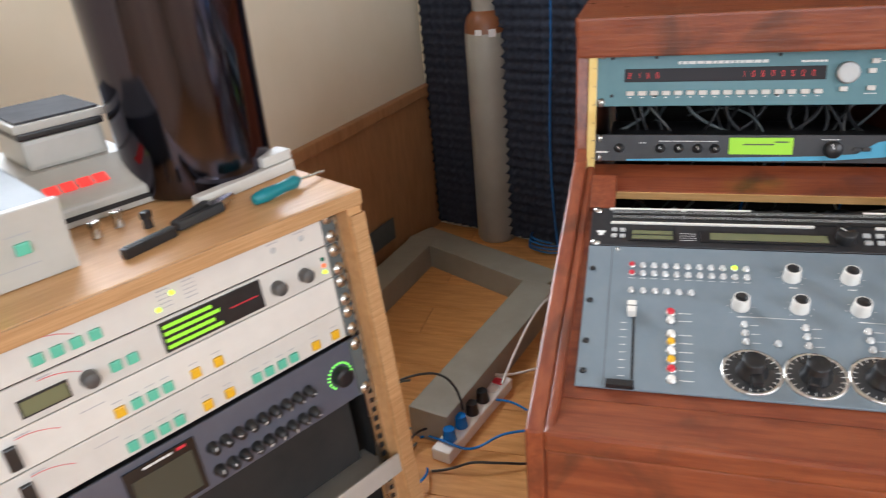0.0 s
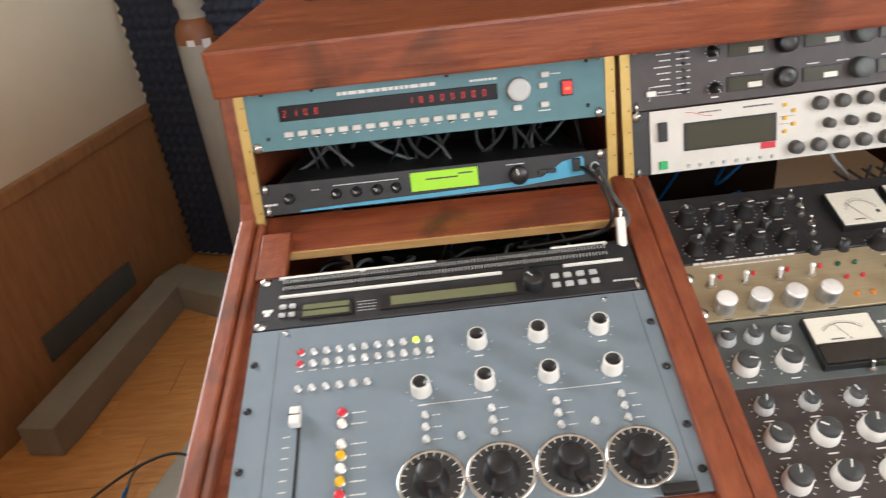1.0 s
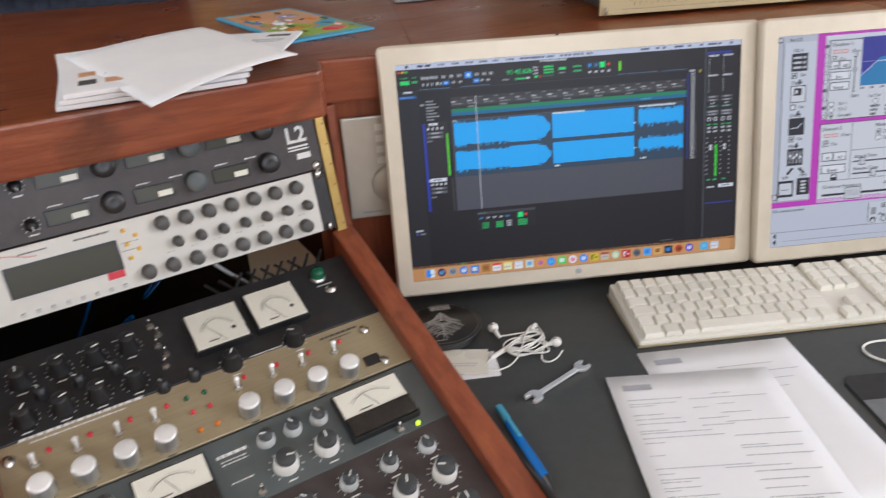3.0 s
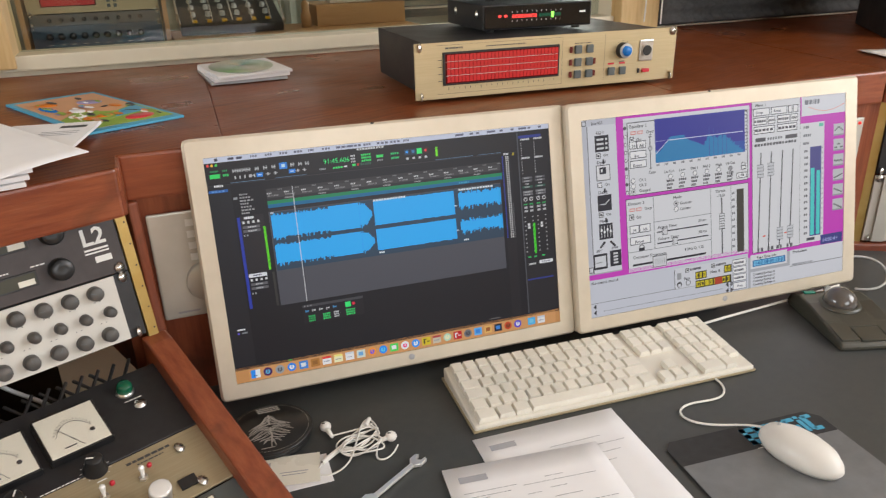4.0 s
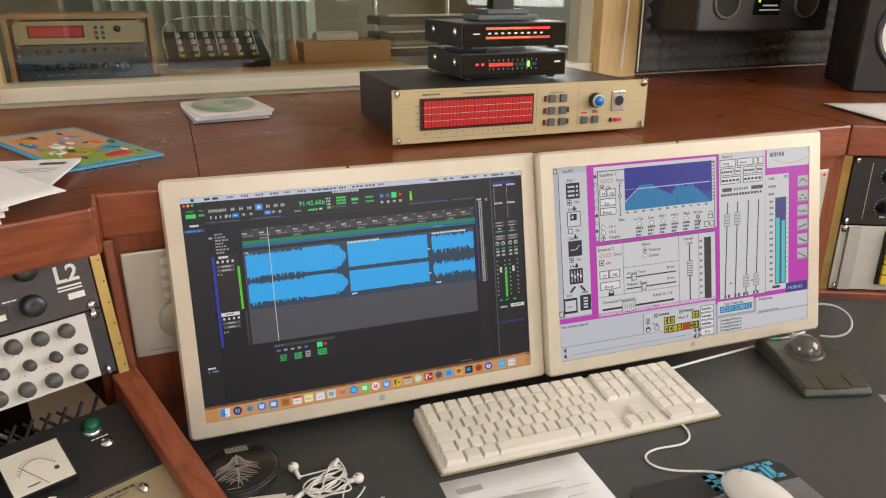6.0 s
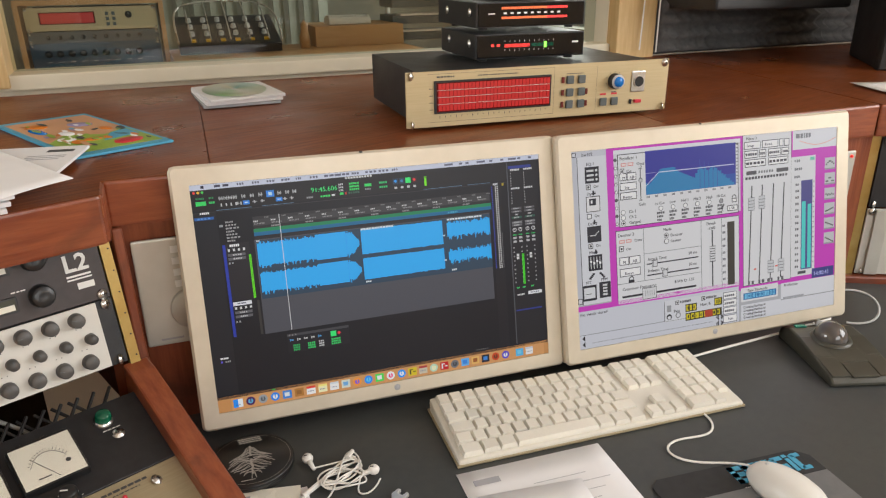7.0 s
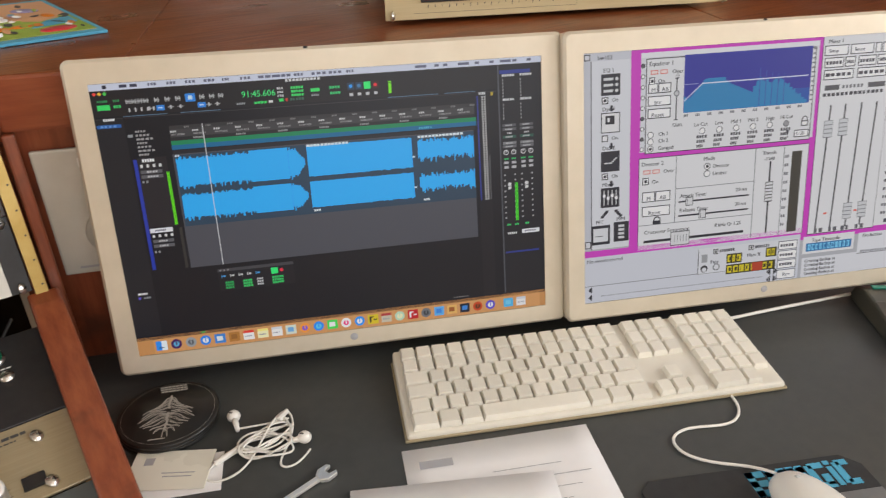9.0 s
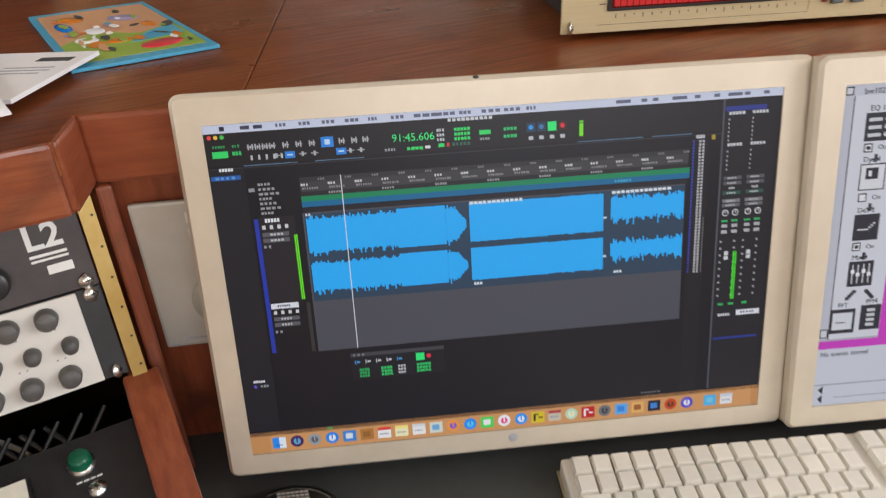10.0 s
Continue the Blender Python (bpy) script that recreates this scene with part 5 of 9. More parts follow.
for x in (0.440, 0.700):
    u.line(x, 0.5020, x + 0.016, 3, (214, 224, 232), 0.0080, 5, 0.2)
u.rect(0.6797, 0.3350, 0.6860, 0.3410, (200, 220, 235), 5)
u.rect(0.6797, 0.4520, 0.6860, 0.4580, (200, 220, 235), 5)
u.rect(0.2182, 0.1560, 0.2199, 0.6760, (214, 216, 220), 6)
u.rect(0.2040, 0.6950, 0.3775, 0.7810, (25, 25, 31), 3)
u.rect(0.2040, 0.6940, 0.3775, 0.7055, (66, 66, 72), 4)
for k in range(3):
    u.disc(0.2105 + k * 0.0085, 0.7000, 0.0022, (130, 130, 136), 5)
for k in range(7):
    x = 0.2160 + k * 0.0195
    if k == 5:
        u.rect(0.3245, 0.7105, 0.3405, 0.7350, (44, 230, 120), 5)
    elif k == 6:
        u.disc(0.3485, 0.7225, 0.0045, (220, 44, 70), 5)
    else:
        u.rect(x - 0.0050, 0.7175, x - 0.0030, 0.7290, (70, 150, 210) if k in (0, 4) else (196, 198, 202), 5)
        u.rect(x - 0.0015, 0.7200, x + 0.0045, 0.7265, (70, 150, 210) if k in (0, 4) else (196, 198, 202), 5)
for row in range(3):
    u.line(0.2180, 0.7450 + row * 0.0105, 0.2370, 4, (40, 170, 90), 0.0078, 5, 0.2)
    u.line(0.2585, 0.7450 + row * 0.0105, 0.2800, 4, (48, 200, 104), 0.0078, 5, 0.2)
    u.line(0.2900, 0.7440 + row * 0.0105, 0.3050, 3, (190, 192, 196), 0.0070, 5, 0.2)
    u.line(0.3250, 0.7440 + row * 0.0105, 0.3520, 5, (48, 200, 104), 0.0078, 5, 0.2)
u.line(0.022, 0.7540, 0.044, 5, WH, 0.0075, 3, 0.2)
u.line(0.034, 0.7700, 0.050, 3, LT, 0.0070, 3, 0.3)
u.rect(0.022, 0.7690, 0.027, 0.7780, (96, 84, 210), 3)
u.rect(0.8380, 0.117, 0.8700, 0.925, (24, 24, 30), 2)
u.line(0.846, 0.118, 0.862, 4, (200, 202, 206), 0.0095, 4, 0.2)
for k in range(44):
    yy = 0.1330 + k * 0.0091
    u.rect(0.8405, yy, 0.8436, yy + 0.0052, (56, 70, 190), 3)
    u.rect(0.8520, yy, 0.8560, yy + 0.0062, (190, 190, 192), 3)
    u.rect(0.8580, yy, 0.8620, yy + 0.0062, (190, 190, 192), 3)
    if k > 24:
        u.rect(0.8655, yy, 0.8680, yy + 0.0052, (120, 120, 124), 3)
u.rect(0.8745, 0.1200, 0.8810, 0.1330, (170, 150, 40), 4)
u.rect(0.8925, 0.0225, 0.8960, 0.925, (78, 80, 88), 3)
u.rect(0.8960, 0.0225, 1.0, 0.925, (29, 29, 34), 1)
u.rect(0.8980, 0.0440, 0.9720, 0.0570, (40, 56, 140), 2)
for col in (0.9020, 0.9450):
    u.line(col + 0.002, 0.0590, col + 0.032, 5, (200, 202, 206), 0.0085, 3, 0.2)
    u.line(col + 0.002, 0.1480, col + 0.030, 5, (200, 202, 206), 0.0085, 3, 0.2)
    for k in range(6):
        u.rect(col + 0.002, 0.0780 + k * 0.0118, col + 0.0042, 0.0830 + k * 0.0118, (186, 186, 190), 3)
    for k in range(5):
        u.rect(col + 0.002, 0.1690 + k * 0.0130, col + 0.0042, 0.1740 + k * 0.0130, (186, 186, 190), 3)
    for yy, c in ((0.2440, (84, 84, 90)), (0.2590, (84, 84, 90)), (0.2880, (40, 84, 72)), (0.3120, (120, 120, 124)), (0.3250, (96, 96, 102))):
        u.rect(col - 0.001, yy, col + 0.0325, yy + 0.0105, c, 3)
        u.line(col + 0.006, yy + 0.003, col + 0.024, 4, (180, 182, 186), 0.0050, 4, 0.3)
    u.line(col + 0.010, 0.2760, col + 0.022, 3, (190, 190, 194), 0.0065, 3)
    for k in range(2):
        x = col + 0.0060 + k * 0.0190
        u.disc(x, 0.3530, 0.0064, (206, 206, 210), 3)
        u.disc(x, 0.3530, 0.0044, (40, 40, 46), 4)
        u.rect(x - 0.0008, 0.3460, x + 0.0008, 0.3540, (206, 206, 210), 5)
        u.line(x - 0.006, 0.3750, x + 0.006, 3, (52, 190, 104), 0.0060, 3, 0.2)
        u.rect(x - 0.0055, 0.3880, x + 0.0055, 0.3980, (176, 176, 182), 3)
        u.rect(x - 0.0055, 0.4060, x + 0.0055, 0.4160, (176, 176, 182), 3)
    for k in range(9):
        yy = 0.4380 + k * 0.0215
        u.rect(col - 0.001, yy, col + 0.0030, yy + 0.0060, (160, 160, 166), 3)
        u.rect(col + 0.0250, yy, col + 0.0290, yy + 0.0060, (160, 160, 166), 3)
    u.rect(col + 0.0085, 0.4720, col + 0.0165, 0.4990, (206, 208, 210), 4)
    u.rect(col + 0.0085, 0.4850, col + 0.0165, 0.4870, (60, 60, 66), 5)
u.rect(0.9280, 0.4740, 0.9350, 0.6260, (64, 214, 40), 4)
u.rect(0.9310, 0.4740, 0.9318, 0.6260, (30, 100, 20), 5)
for k, x in enumerate((0.905, 0.925, 0.952)):
    u.line(x, 0.6380, x + 0.010, 3, (52, 200, 104), 0.0070, 3, 0.2)
u.line(0.906, 0.6730, 0.930, 5, (206, 208, 210), 0.0085, 3, 0.2)
u.rect(0.9420, 0.6650, 0.9880, 0.6820, (222, 224, 230), 3)
u.line(0.950, 0.6700, 0.980, 5, (110, 112, 130), 0.006, 4, 0.3)
u.rect(0.8990, 0.7520, 0.9860, 0.7590, (40, 54, 140), 3)
u.line(0.76, 0.917, 0.80, 6, (120, 120, 124), 0.005, 3, 0.5)
u.rect(0.0, 0.9300, 1.0, 1.0, (196, 140, 86), 2)
u.rect(0.0, 0.9300, 1.0, 0.9420, (30, 30, 36), 2)
u.rect(0.036, 0.9420, 0.985, 1.0, (206, 150, 96), 3)
u.rect(0.146, 0.932, 0.156, 0.938, (60, 180, 80), 4)
WHT = (238, 238, 240)
DOCK = [("face", (40, 140, 240)), ("disc", (72, 30, 90), (90, 170, 210)), ("disc", (150, 156, 162), (90, 92, 98)), ("disc", (40, 130, 230), WHT), ("tile", (60, 130, 210), (220, 226, 232)), ("tile", (176, 118, 54), (150, 98, 44)), ("page", WHT, (224, 60, 50)), ("page", (240, 236, 190), (246, 224, 130)), ("page", WHT, (210, 214, 220)), ("tile", (212, 218, 206), (110, 170, 220)), ("disc", (240, 150, 60), (120, 90, 210)), ("disc", (40, 140, 240), (90, 200, 250)), ("tile", (70, 214, 90), WHT), ("disc", (240, 240, 246), (230, 70, 130)), ("disc", (36, 146, 246), WHT), ("bar", (214, 190, 40), (70, 60, 30)), ("page", (200, 190, 170), (180, 60, 60)), ("disc", (186, 214, 190), (240, 236, 190)), ("bar", (196, 26, 34), WHT), ("disc", (110, 112, 118), (60, 62, 68)), ("tile", (90, 170, 236), (50, 130, 220)), ("tile", (222, 176, 100), (160, 90, 40)), ("tile", (24, 30, 48), (60, 130, 210)), ("disc", (200, 70, 30), (90, 50, 20)), ("disc", (86, 76, 200), WHT), ("tile", (76, 176, 226), (110, 196, 236)), ("page", (226, 226, 230), (200, 204, 214))]
for k, (shape, c, c2) in enumerate((d + (WHT,))[:3] for d in DOCK):
    x, y = 0.0532 + k * 0.03335 + (0.014 if k > 24 else 0.0), 0.9690
    r = 0.0125
    if shape == "disc":
        u.disc(x, y, r, c, 4)
        u.disc(x, y, r * 0.55, c2, 5)
        u.rect(x - r * 0.1, y - r * 1.1, x + r * 0.12, y + r * 0.4, c, 6)
    elif shape == "face":
        u.rect(x - r, y - r * 1.5, x + r, y + r * 1.5, c, 4)
        u.rect(x, y - r * 1.5, x + r, y + r * 1.5, (226, 236, 246), 5)
        u.rect(x - r * 0.5, y + r * 0.5, x + r * 0.5, y + r * 0.7, (30, 40, 70), 6)
    elif shape == "bar":
        u.rect(x - r * 1.05, y - r * 1.55, x + r * 1.05, y + r * 1.55, c, 4)
        u.rect(x - r * 0.7, y - r * 1.0, x - r * 0.35, y + r, c2, 5)
        u.rect(x - r * 0.7, y - r * 1.0, x + r * 0.1, y - r * 0.6, c2, 5)
        u.rect(x + r * 0.1, y - r * 0.1, x + r * 0.75, y + r * 0.3, c2, 6)
    elif shape == "page":
        u.rect(x - r, y - r * 1.5, x + r, y + r * 1.5, c, 4)
        u.rect(x - r, y - r * 1.5, x + r, y - r * 0.7, c2, 5)
        u.line(x - r * 0.7, y + r * 0.1, x + r * 0.7, 4, (150, 150, 160), 0.006, 5)
    else:
        u.rect(x - r, y - r * 1.5, x + r, y + r * 1.5, c, 4)
        u.rect(x - r * 0.6, y - r * 0.8, x + r * 0.5, y + r * 0.7, c2, 5)
UI1 = u

random.seed(12)
u = Screen(W, H)
LG, MG, BK, WT, DG = (203, 204, 212), (198, 62, 186), (44, 44, 52), (222, 222, 226), (110, 112, 120)
BT = (232, 232, 236)
u.rect(0, 0, 1, 1, (170, 172, 180), 0)
u.rect(0.020, 0.030, 0.119, 0.770, (206, 208, 216), 1)
u.rect(0.0, 0.0, 0.119, 0.030, (192, 194, 204), 2)
u.rect(0.0, 0.030, 0.0185, 0.770, (186, 188, 198), 2)
u.rect(0.0185, 0.030, 0.0205, 0.770, BK, 3)
u.box_line(0.002, 0.004, 0.017, 0.028, BK, LG, 3)
u.box_line(0.002, 0.735, 0.018, 0.765, BK, LG, 3)
u.rect(0.119, 0.0, 0.138, 0.810, MG, 1)
u.rect(0.138, 0.0, 1.0, 0.830, MG, 1)
u.rect(0.0, 0.776, 0.60, 0.803, MG, 3)
# chain of processors
for k, yy in enumerate((0.080, 0.225, 0.375, 0.520)):
    if k == 1:
        u.box_line(0.044, yy, 0.092, yy + 0.078, BK, (214, 214, 218), 3)
        u.rect(0.055, yy + 0.012, 0.078, yy + 0.045, BK, 5)
        u.rect(0.060, yy + 0.020, 0.066, yy + 0.036, WT, 6)
    else:
        u.rect(0.044, yy, 0.092, yy + 0.080, BK, 3)
    if k == 0:
        for q in range(3):
            u.rect(0.050, yy + 0.014 + q * 0.022, 0.074, yy + 0.024 + q * 0.022, (196, 198, 202), 4)
            u.disc(0.083, yy + 0.019 + q * 0.022, 0.0042, (196, 198, 202), 4)
    if k == 2:
        for q in range(8):
            u.rect(0.052 + q * 0.0040, yy + 0.044 - (q > 4) * (q - 4) * 0.006, 0.057 + q * 0.0040, yy + 0.049 - (q > 4) * (q - 4) * 0.006, (196, 198, 202), 4)
    if k == 3:
        for q in range(4):
            u.rect(0.051 + q * 0.0105, yy + 0.010, 0.0535 + q * 0.0105, yy + 0.070, (196, 198, 202), 4)
            u.rect(0.0490 + q * 0.0105, yy + 0.026 + 0.010 * (q % 2), 0.0560 + q * 0.0105, yy + 0.038 + 0.010 * (q % 2), (230, 230, 234), 5)
    if k < 3:
        u.box_line(0.046, yy + 0.086, 0.062, yy + 0.112, BK, WT, 3)
        if k != 1:
            u.rect(0.0505, yy + 0.0935, 0.0575, yy + 0.1045, BK, 5)
        u.rect(0.0675, yy + 0.118, 0.0735, yy + 0.132, BK, 3)
        u.rect(0.0640, yy + 0.130, 0.0770, yy + 0.136, BK, 3)
        u.rect(0.0675, yy + 0.136, 0.0735, yy + 0.141, BK, 3)
for sgn, x in ((-1, 0.060), (1, 0.084)):
    for q in range(4):
        u.rect(x + sgn * q * 0.004 - 0.004, 0.612 + q * 0.007, x + sgn * q * 0.004 + 0.004, 0.622 + q * 0.007, BK, 3)
u.rect(0.019, 0.672, 0.068, 0.752, BK, 3)
u.rect(0.024, 0.684, 0.063, 0.740, (206, 208, 214), 4)
u.rect(0.030, 0.715, 0.050, 0.718, BK, 5)
u.rect(0.078, 0.664, 0.118, 0.746, BK, 3)
for q in range(4):
    u.rect(0.090, 0.676 + q * 0.016, 0.106, 0.686 + q * 0.016, (196, 198, 202), 4)
# spectrum window behind, equaliser window in front
u.rect(0.1440, 0.0120, 0.6090, 0.392, LG, 2)
u.rect(0.1440, 0.0120, 0.6090, 0.0300, (216, 217, 224), 3)
for k in range(9):
    u.disc(0.149, 0.060 + k * 0.040, 0.0055, BK, 3)
    u.disc(0.149, 0.060 + k * 0.040, 0.0040, WT if k not in (0, 5, 7) else (90, 90, 96), 4)
u.box_line(0.1565, 0.0340, 0.6010, 0.4000, BK, (212, 213, 218), 4)
u.rect(0.2540, 0.0300, 0.5900, 0.2500, (52, 56, 152), 8)
u.rect(0.2540, 0.1900, 0.5900, 0.2500, (44, 84, 166), 9)
level = 0.10
for k in range(80):
    x = 0.2550 + k * 0.0041
    want = 0.035 + 0.09 * min(1, k / 12) if k < 26 else (0.105 - (k - 26) * 0.0028 if k < 44 else (0.10 if k < 62 else 0.10 - (k - 62) * 0.005))
    level += (want + random.uniform(-0.020, 0.020) * (k > 40) - level) * 0.6
    u.rect(x, 0.2490 - max(0.015, level), x + 0.0042, 0.2490, (44, 128, 182), 10)
    if k % 4 == 0 and 44 < k < 66:
        u.rect(x, 0.2490 - level - 0.035, x + 0.0020, 0.2490, (58, 82, 166), 11)
for k in range(80):
    x = 0.2540 + k * 0.0041
    yy = 0.200 - 0.0055 * k if k < 11 else 0.1395
    u.rect(x, yy, x + 0.0043, yy + 0.0042, (206, 212, 230), 12)
u.rect(0.2540, 0.1400, 0.2900, 0.1425, (150, 156, 200), 12)
for k in range(12):
    u.rect(0.5915, 0.0380 + k * 0.0180, 0.5985, 0.0430 + k * 0.0180, DG, 8)
    if k < 11:
        u.line(0.2560 + k * 0.0305, 0.2560, 0.2680 + k * 0.0305, 3, DG, 0.0100, 8, 0.25)
for k in range(2):
    u.box_line(0.1680 + k * 0.024, 0.0780, 0.1870 + k * 0.024, 0.0950, (206, 130, 124), (222, 206, 206), 8)
u.box_line(0.1640, 0.1050, 0.1790, 0.1330, BK, BT, 8)
u.rect(0.1685, 0.1130, 0.1745, 0.1250, BK, 10)
for a, b, yy in ((0.1620, 0.1870, 0.158), (0.1880, 0.2210, 0.158), (0.1620, 0.2210, 0.206), (0.1620, 0.2210, 0.254)):
    u.box_line(a, yy - 0.030, b, yy + 0.008, BK, BT, 8)
u.rect(0.2340, 0.1150, 0.2368, 0.2720, BK, 8)
u.rect(0.2300, 0.1120, 0.2408, 0.1160, BK, 8)
u.rect(0.2300, 0.2720, 0.2408, 0.2750, BK, 8)
u.disc(0.2355, 0.1720, 0.0075, DG, 9)
u.disc(0.2355, 0.1720, 0.0052, (190, 190, 196), 10)
for k, yy in enumerate((0.3254, 0.3523, 0.3804)):
    u.disc(0.1707, yy, 0.0082, BK, 8)
    u.disc(0.1707, yy, 0.0066, BT, 9)
    if k == 2:
        u.disc(0.1707, yy, 0.0040, BK, 10)
for k in range(6):
    x = 0.3060 + k * 0.0453
    u.disc(x, 0.3265, 0.0082, BK, 8)
    u.disc(x, 0.3265, 0.0066, BT if k < 5 else (150, 150, 156), 9)
    for row in range(3):
        u.line(x - 0.014, 0.3430 + row * 0.0185, x + 0.014 - 0.005 * row, 4, (70, 70, 78), 0.0115, 8, 0.25)
u.disc(0.5830, 0.3150, 0.0085, BK, 8)
u.disc(0.5830, 0.3150, 0.0062, (212, 213, 218), 9)
u.rect(0.5735, 0.3200, 0.5925, 0.3420, BK, 10)
u.rect(0.5760, 0.3240, 0.5900, 0.3380, BT, 11)
u.box_line(0.5560, 0.3560, 0.5960, 0.3860, BK, BT, 8)
for k in range(5):
    u.rect(0.533 + k * 0.0016, 0.352 + k * 0.006, 0.541 - k * 0.001, 0.360 + k * 0.006, (70, 70, 78), 10)
# deesser
u.rect(0.1420, 0.4150, 0.6030, 0.7980, BK, 2)
u.rect(0.1435, 0.4180, 0.6015, 0.7955, (214, 215, 220), 3)
for a, b, c, d in ((0.2400, 0.420, 0.2418, 0.690), (0.2400, 0.5500, 0.4540, 0.5525), (0.1435, 0.6900, 0.4540, 0.6925), (0.4540, 0.420, 0.4558, 0.796), (0.5330, 0.420, 0.5345, 0.796)):
    u.rect(a, b, c, d, DG, 5)
for k in range(2):
    u.box_line(0.1540 + k * 0.024, 0.4640, 0.1730 + k * 0.024, 0.4810, (206, 130, 124), (222, 206, 206), 5)
u.box_line(0.1520, 0.4950, 0.1690, 0.5240, BK, BT, 5)
u.rect(0.1575, 0.5035, 0.1640, 0.5155, BK, 7)
for a, b, yy in ((0.1520, 0.1860, 0.585), (0.1870, 0.2270, 0.585), (0.1520, 0.2270, 0.645)):
    u.box_line(a, yy - 0.032, b, yy + 0.010, BK, BT, 5)
u.disc(0.1930, 0.6730, 0.0100, BK, 5)
u.disc(0.1930, 0.6730, 0.0070, (214, 215, 220), 6)
u.rect(0.1820, 0.6750, 0.2030, 0.6900, BK, 7)
for k, yy in enumerate((0.4710, 0.5010)):
    u.disc(0.3240, yy, 0.0088, BK, 5)
    u.disc(0.3240, yy, 0.0070, BT, 6)
    if k == 0:
        u.disc(0.3240, yy, 0.0042, BK, 7)
for a, b, yy, q in ((0.2500, 0.4430, 0.6040, 0.279), (0.2500, 0.4430, 0.6630, 0.316), (0.1580, 0.4330, 0.7560, 0.257)):
    u.rect(a, yy, b, yy + 0.0065 + (0.004 if yy > 0.7 else 0), BK, 5)
    wd = 0.010 if yy < 0.7 else 0.026
    u.rect(q - wd, yy - 0.014 - (wd > 0.02) * 0.012, q + wd, yy + 0.022 + (wd > 0.02) * 0.012, BK, 6)
    u.rect(q - wd + 0.0015, yy - 0.011 - (wd > 0.02) * 0.012, q + wd - 0.0015, yy + 0.019 + (wd > 0.02) * 0.012, (206, 207, 212), 7)
    for g in range(5 if wd > 0.02 else 1):
        u.rect(q - wd * 0.6 + g * 0.008, yy - 0.010, q - wd * 0.6 + g * 0.008 + 0.0015, yy + 0.018, DG, 8)
u.rect(0.4950, 0.4750, 0.4995, 0.7790, BK, 5)
u.rect(0.4870, 0.5600, 0.5080, 0.6450, BK, 6)
for g in range(6):
    u.rect(0.4880, 0.5630 + g * 0.0135, 0.5070, 0.5730 + g * 0.0135, (208, 209, 214), 7)
u.rect(0.5560, 0.4430, 0.5840, 0.7850, (66, 64, 58), 5)
for g in range(9):
    u.line(0.5370, 0.4550 + g * 0.036, 0.5490, 2, DG, 0.0120, 5, 0.25)
# mixer strip
u.rect(0.6180, 0.0, 0.8130, 0.8090, BK, 2)
u.rect(0.6195, 0.0, 0.8115, 0.8060, (214, 215, 220), 3)
for row, cells in enumerate((((0.627, 0.692), (0.698, 0.762), (0.767, 0.783), (0.786, 0.807)), ((0.629, 0.682), (0.686, 0.714), (0.722, 0.772), (0.776, 0.806)), ((0.630, 0.712), (0.722, 0.803)))):
    for a, b in cells:
        u.box_line(a - 0.004, 0.0340 + row * 0.047, b - 0.004, 0.0740 + row * 0.047, BK, BT, 5)
        if row:
            u.line(a, 0.0480 + row * 0.047, b - 0.008, 5, (70, 70, 78), 0.0130, 8, 0.25)
for a, b in ((0.632, 0.672), (0.752, 0.800)):
    u.rect(a, 0.1890, b, 0.2090, (84, 84, 90), 5)
u.line(0.680, 0.1920, 0.742, 6, DG, 0.0130, 5)
u.line(0.628, 0.2200, 0.800, 14, (70, 70, 78), 0.0130, 5, 0.3)
for k, (xt, xb, yy) in enumerate(((0.6535, 0.6400, 0.360), (0.6950, 0.6825, 0.357), (0.7400, 0.7275, 0.716), (0.7830, 0.7700, 0.715))):
    for g in range(20):
        y0 = 0.2680 + g * 0.0260
        x = xt + (xb - xt) * g / 19
        u.rect(x - 0.0020, y0, x + 0.0020, y0 + 0.0265, BK, 5)
    x = xt + (xb - xt) * (yy - 0.268) / 0.52
    u.rect(x - 0.0125, yy - 0.030, x + 0.0125, yy + 0.040, DG, 6)
    for g in range(4):
        u.rect(x - 0.0115, yy - 0.028 + g * 0.017, x + 0.0115, yy - 0.014 + g * 0.017, (196, 198, 204), 7)
    u.line(x - 0.014, 0.7850, x + 0.014, 2, (90, 90, 98), 0.0190, 5, 0.35)
for x in (0.660, 0.748):
    u.rect(x, 0.7180, x + 0.010, 0.7260, (210, 96, 84), 6)
# maker's field, level meter, icons
u.rect(0.8180, 0.0, 1.0, 0.1020, (216, 217, 224), 2)
for k in range(24):
    x = 0.846 + k * 0.0062
    yy = 0.052 + 0.030 * math.sin(math.pi * (k + 1) / 25)
    u.rect(x, yy, x + 0.0066, yy + 0.0035, (222, 160, 150), 3)
for k, wd in enumerate((0.016, 0.010, 0.005, 0.009, 0.009)):
    u.rect(0.830 + (0, 0.019, 0.032, 0.040, 0.052)[k], 0.018, 0.830 + (0, 0.019, 0.032, 0.040, 0.052)[k] + wd, 0.042, (120, 122, 132), 3)
u.rect(0.8110, 0.1400, 0.9130, 0.8010, (214, 215, 220), 2)
u.line(0.826, 0.1560, 0.850, 3, DG, 0.0130, 4)
u.rect(0.890, 0.1480, 0.908, 0.1650, (96, 190, 170), 4)
u.line(0.826, 0.2000, 0.860, 4, DG, 0.0130, 4)
u.line(0.825, 0.2420, 0.850, 3, DG, 0.0130, 4)
u.rect(0.8540, 0.2710, 0.9010, 0.7660, (76, 76, 140), 4)
u.rect(0.8570, 0.3860, 0.8730, 0.7600, (76, 204, 200), 5)
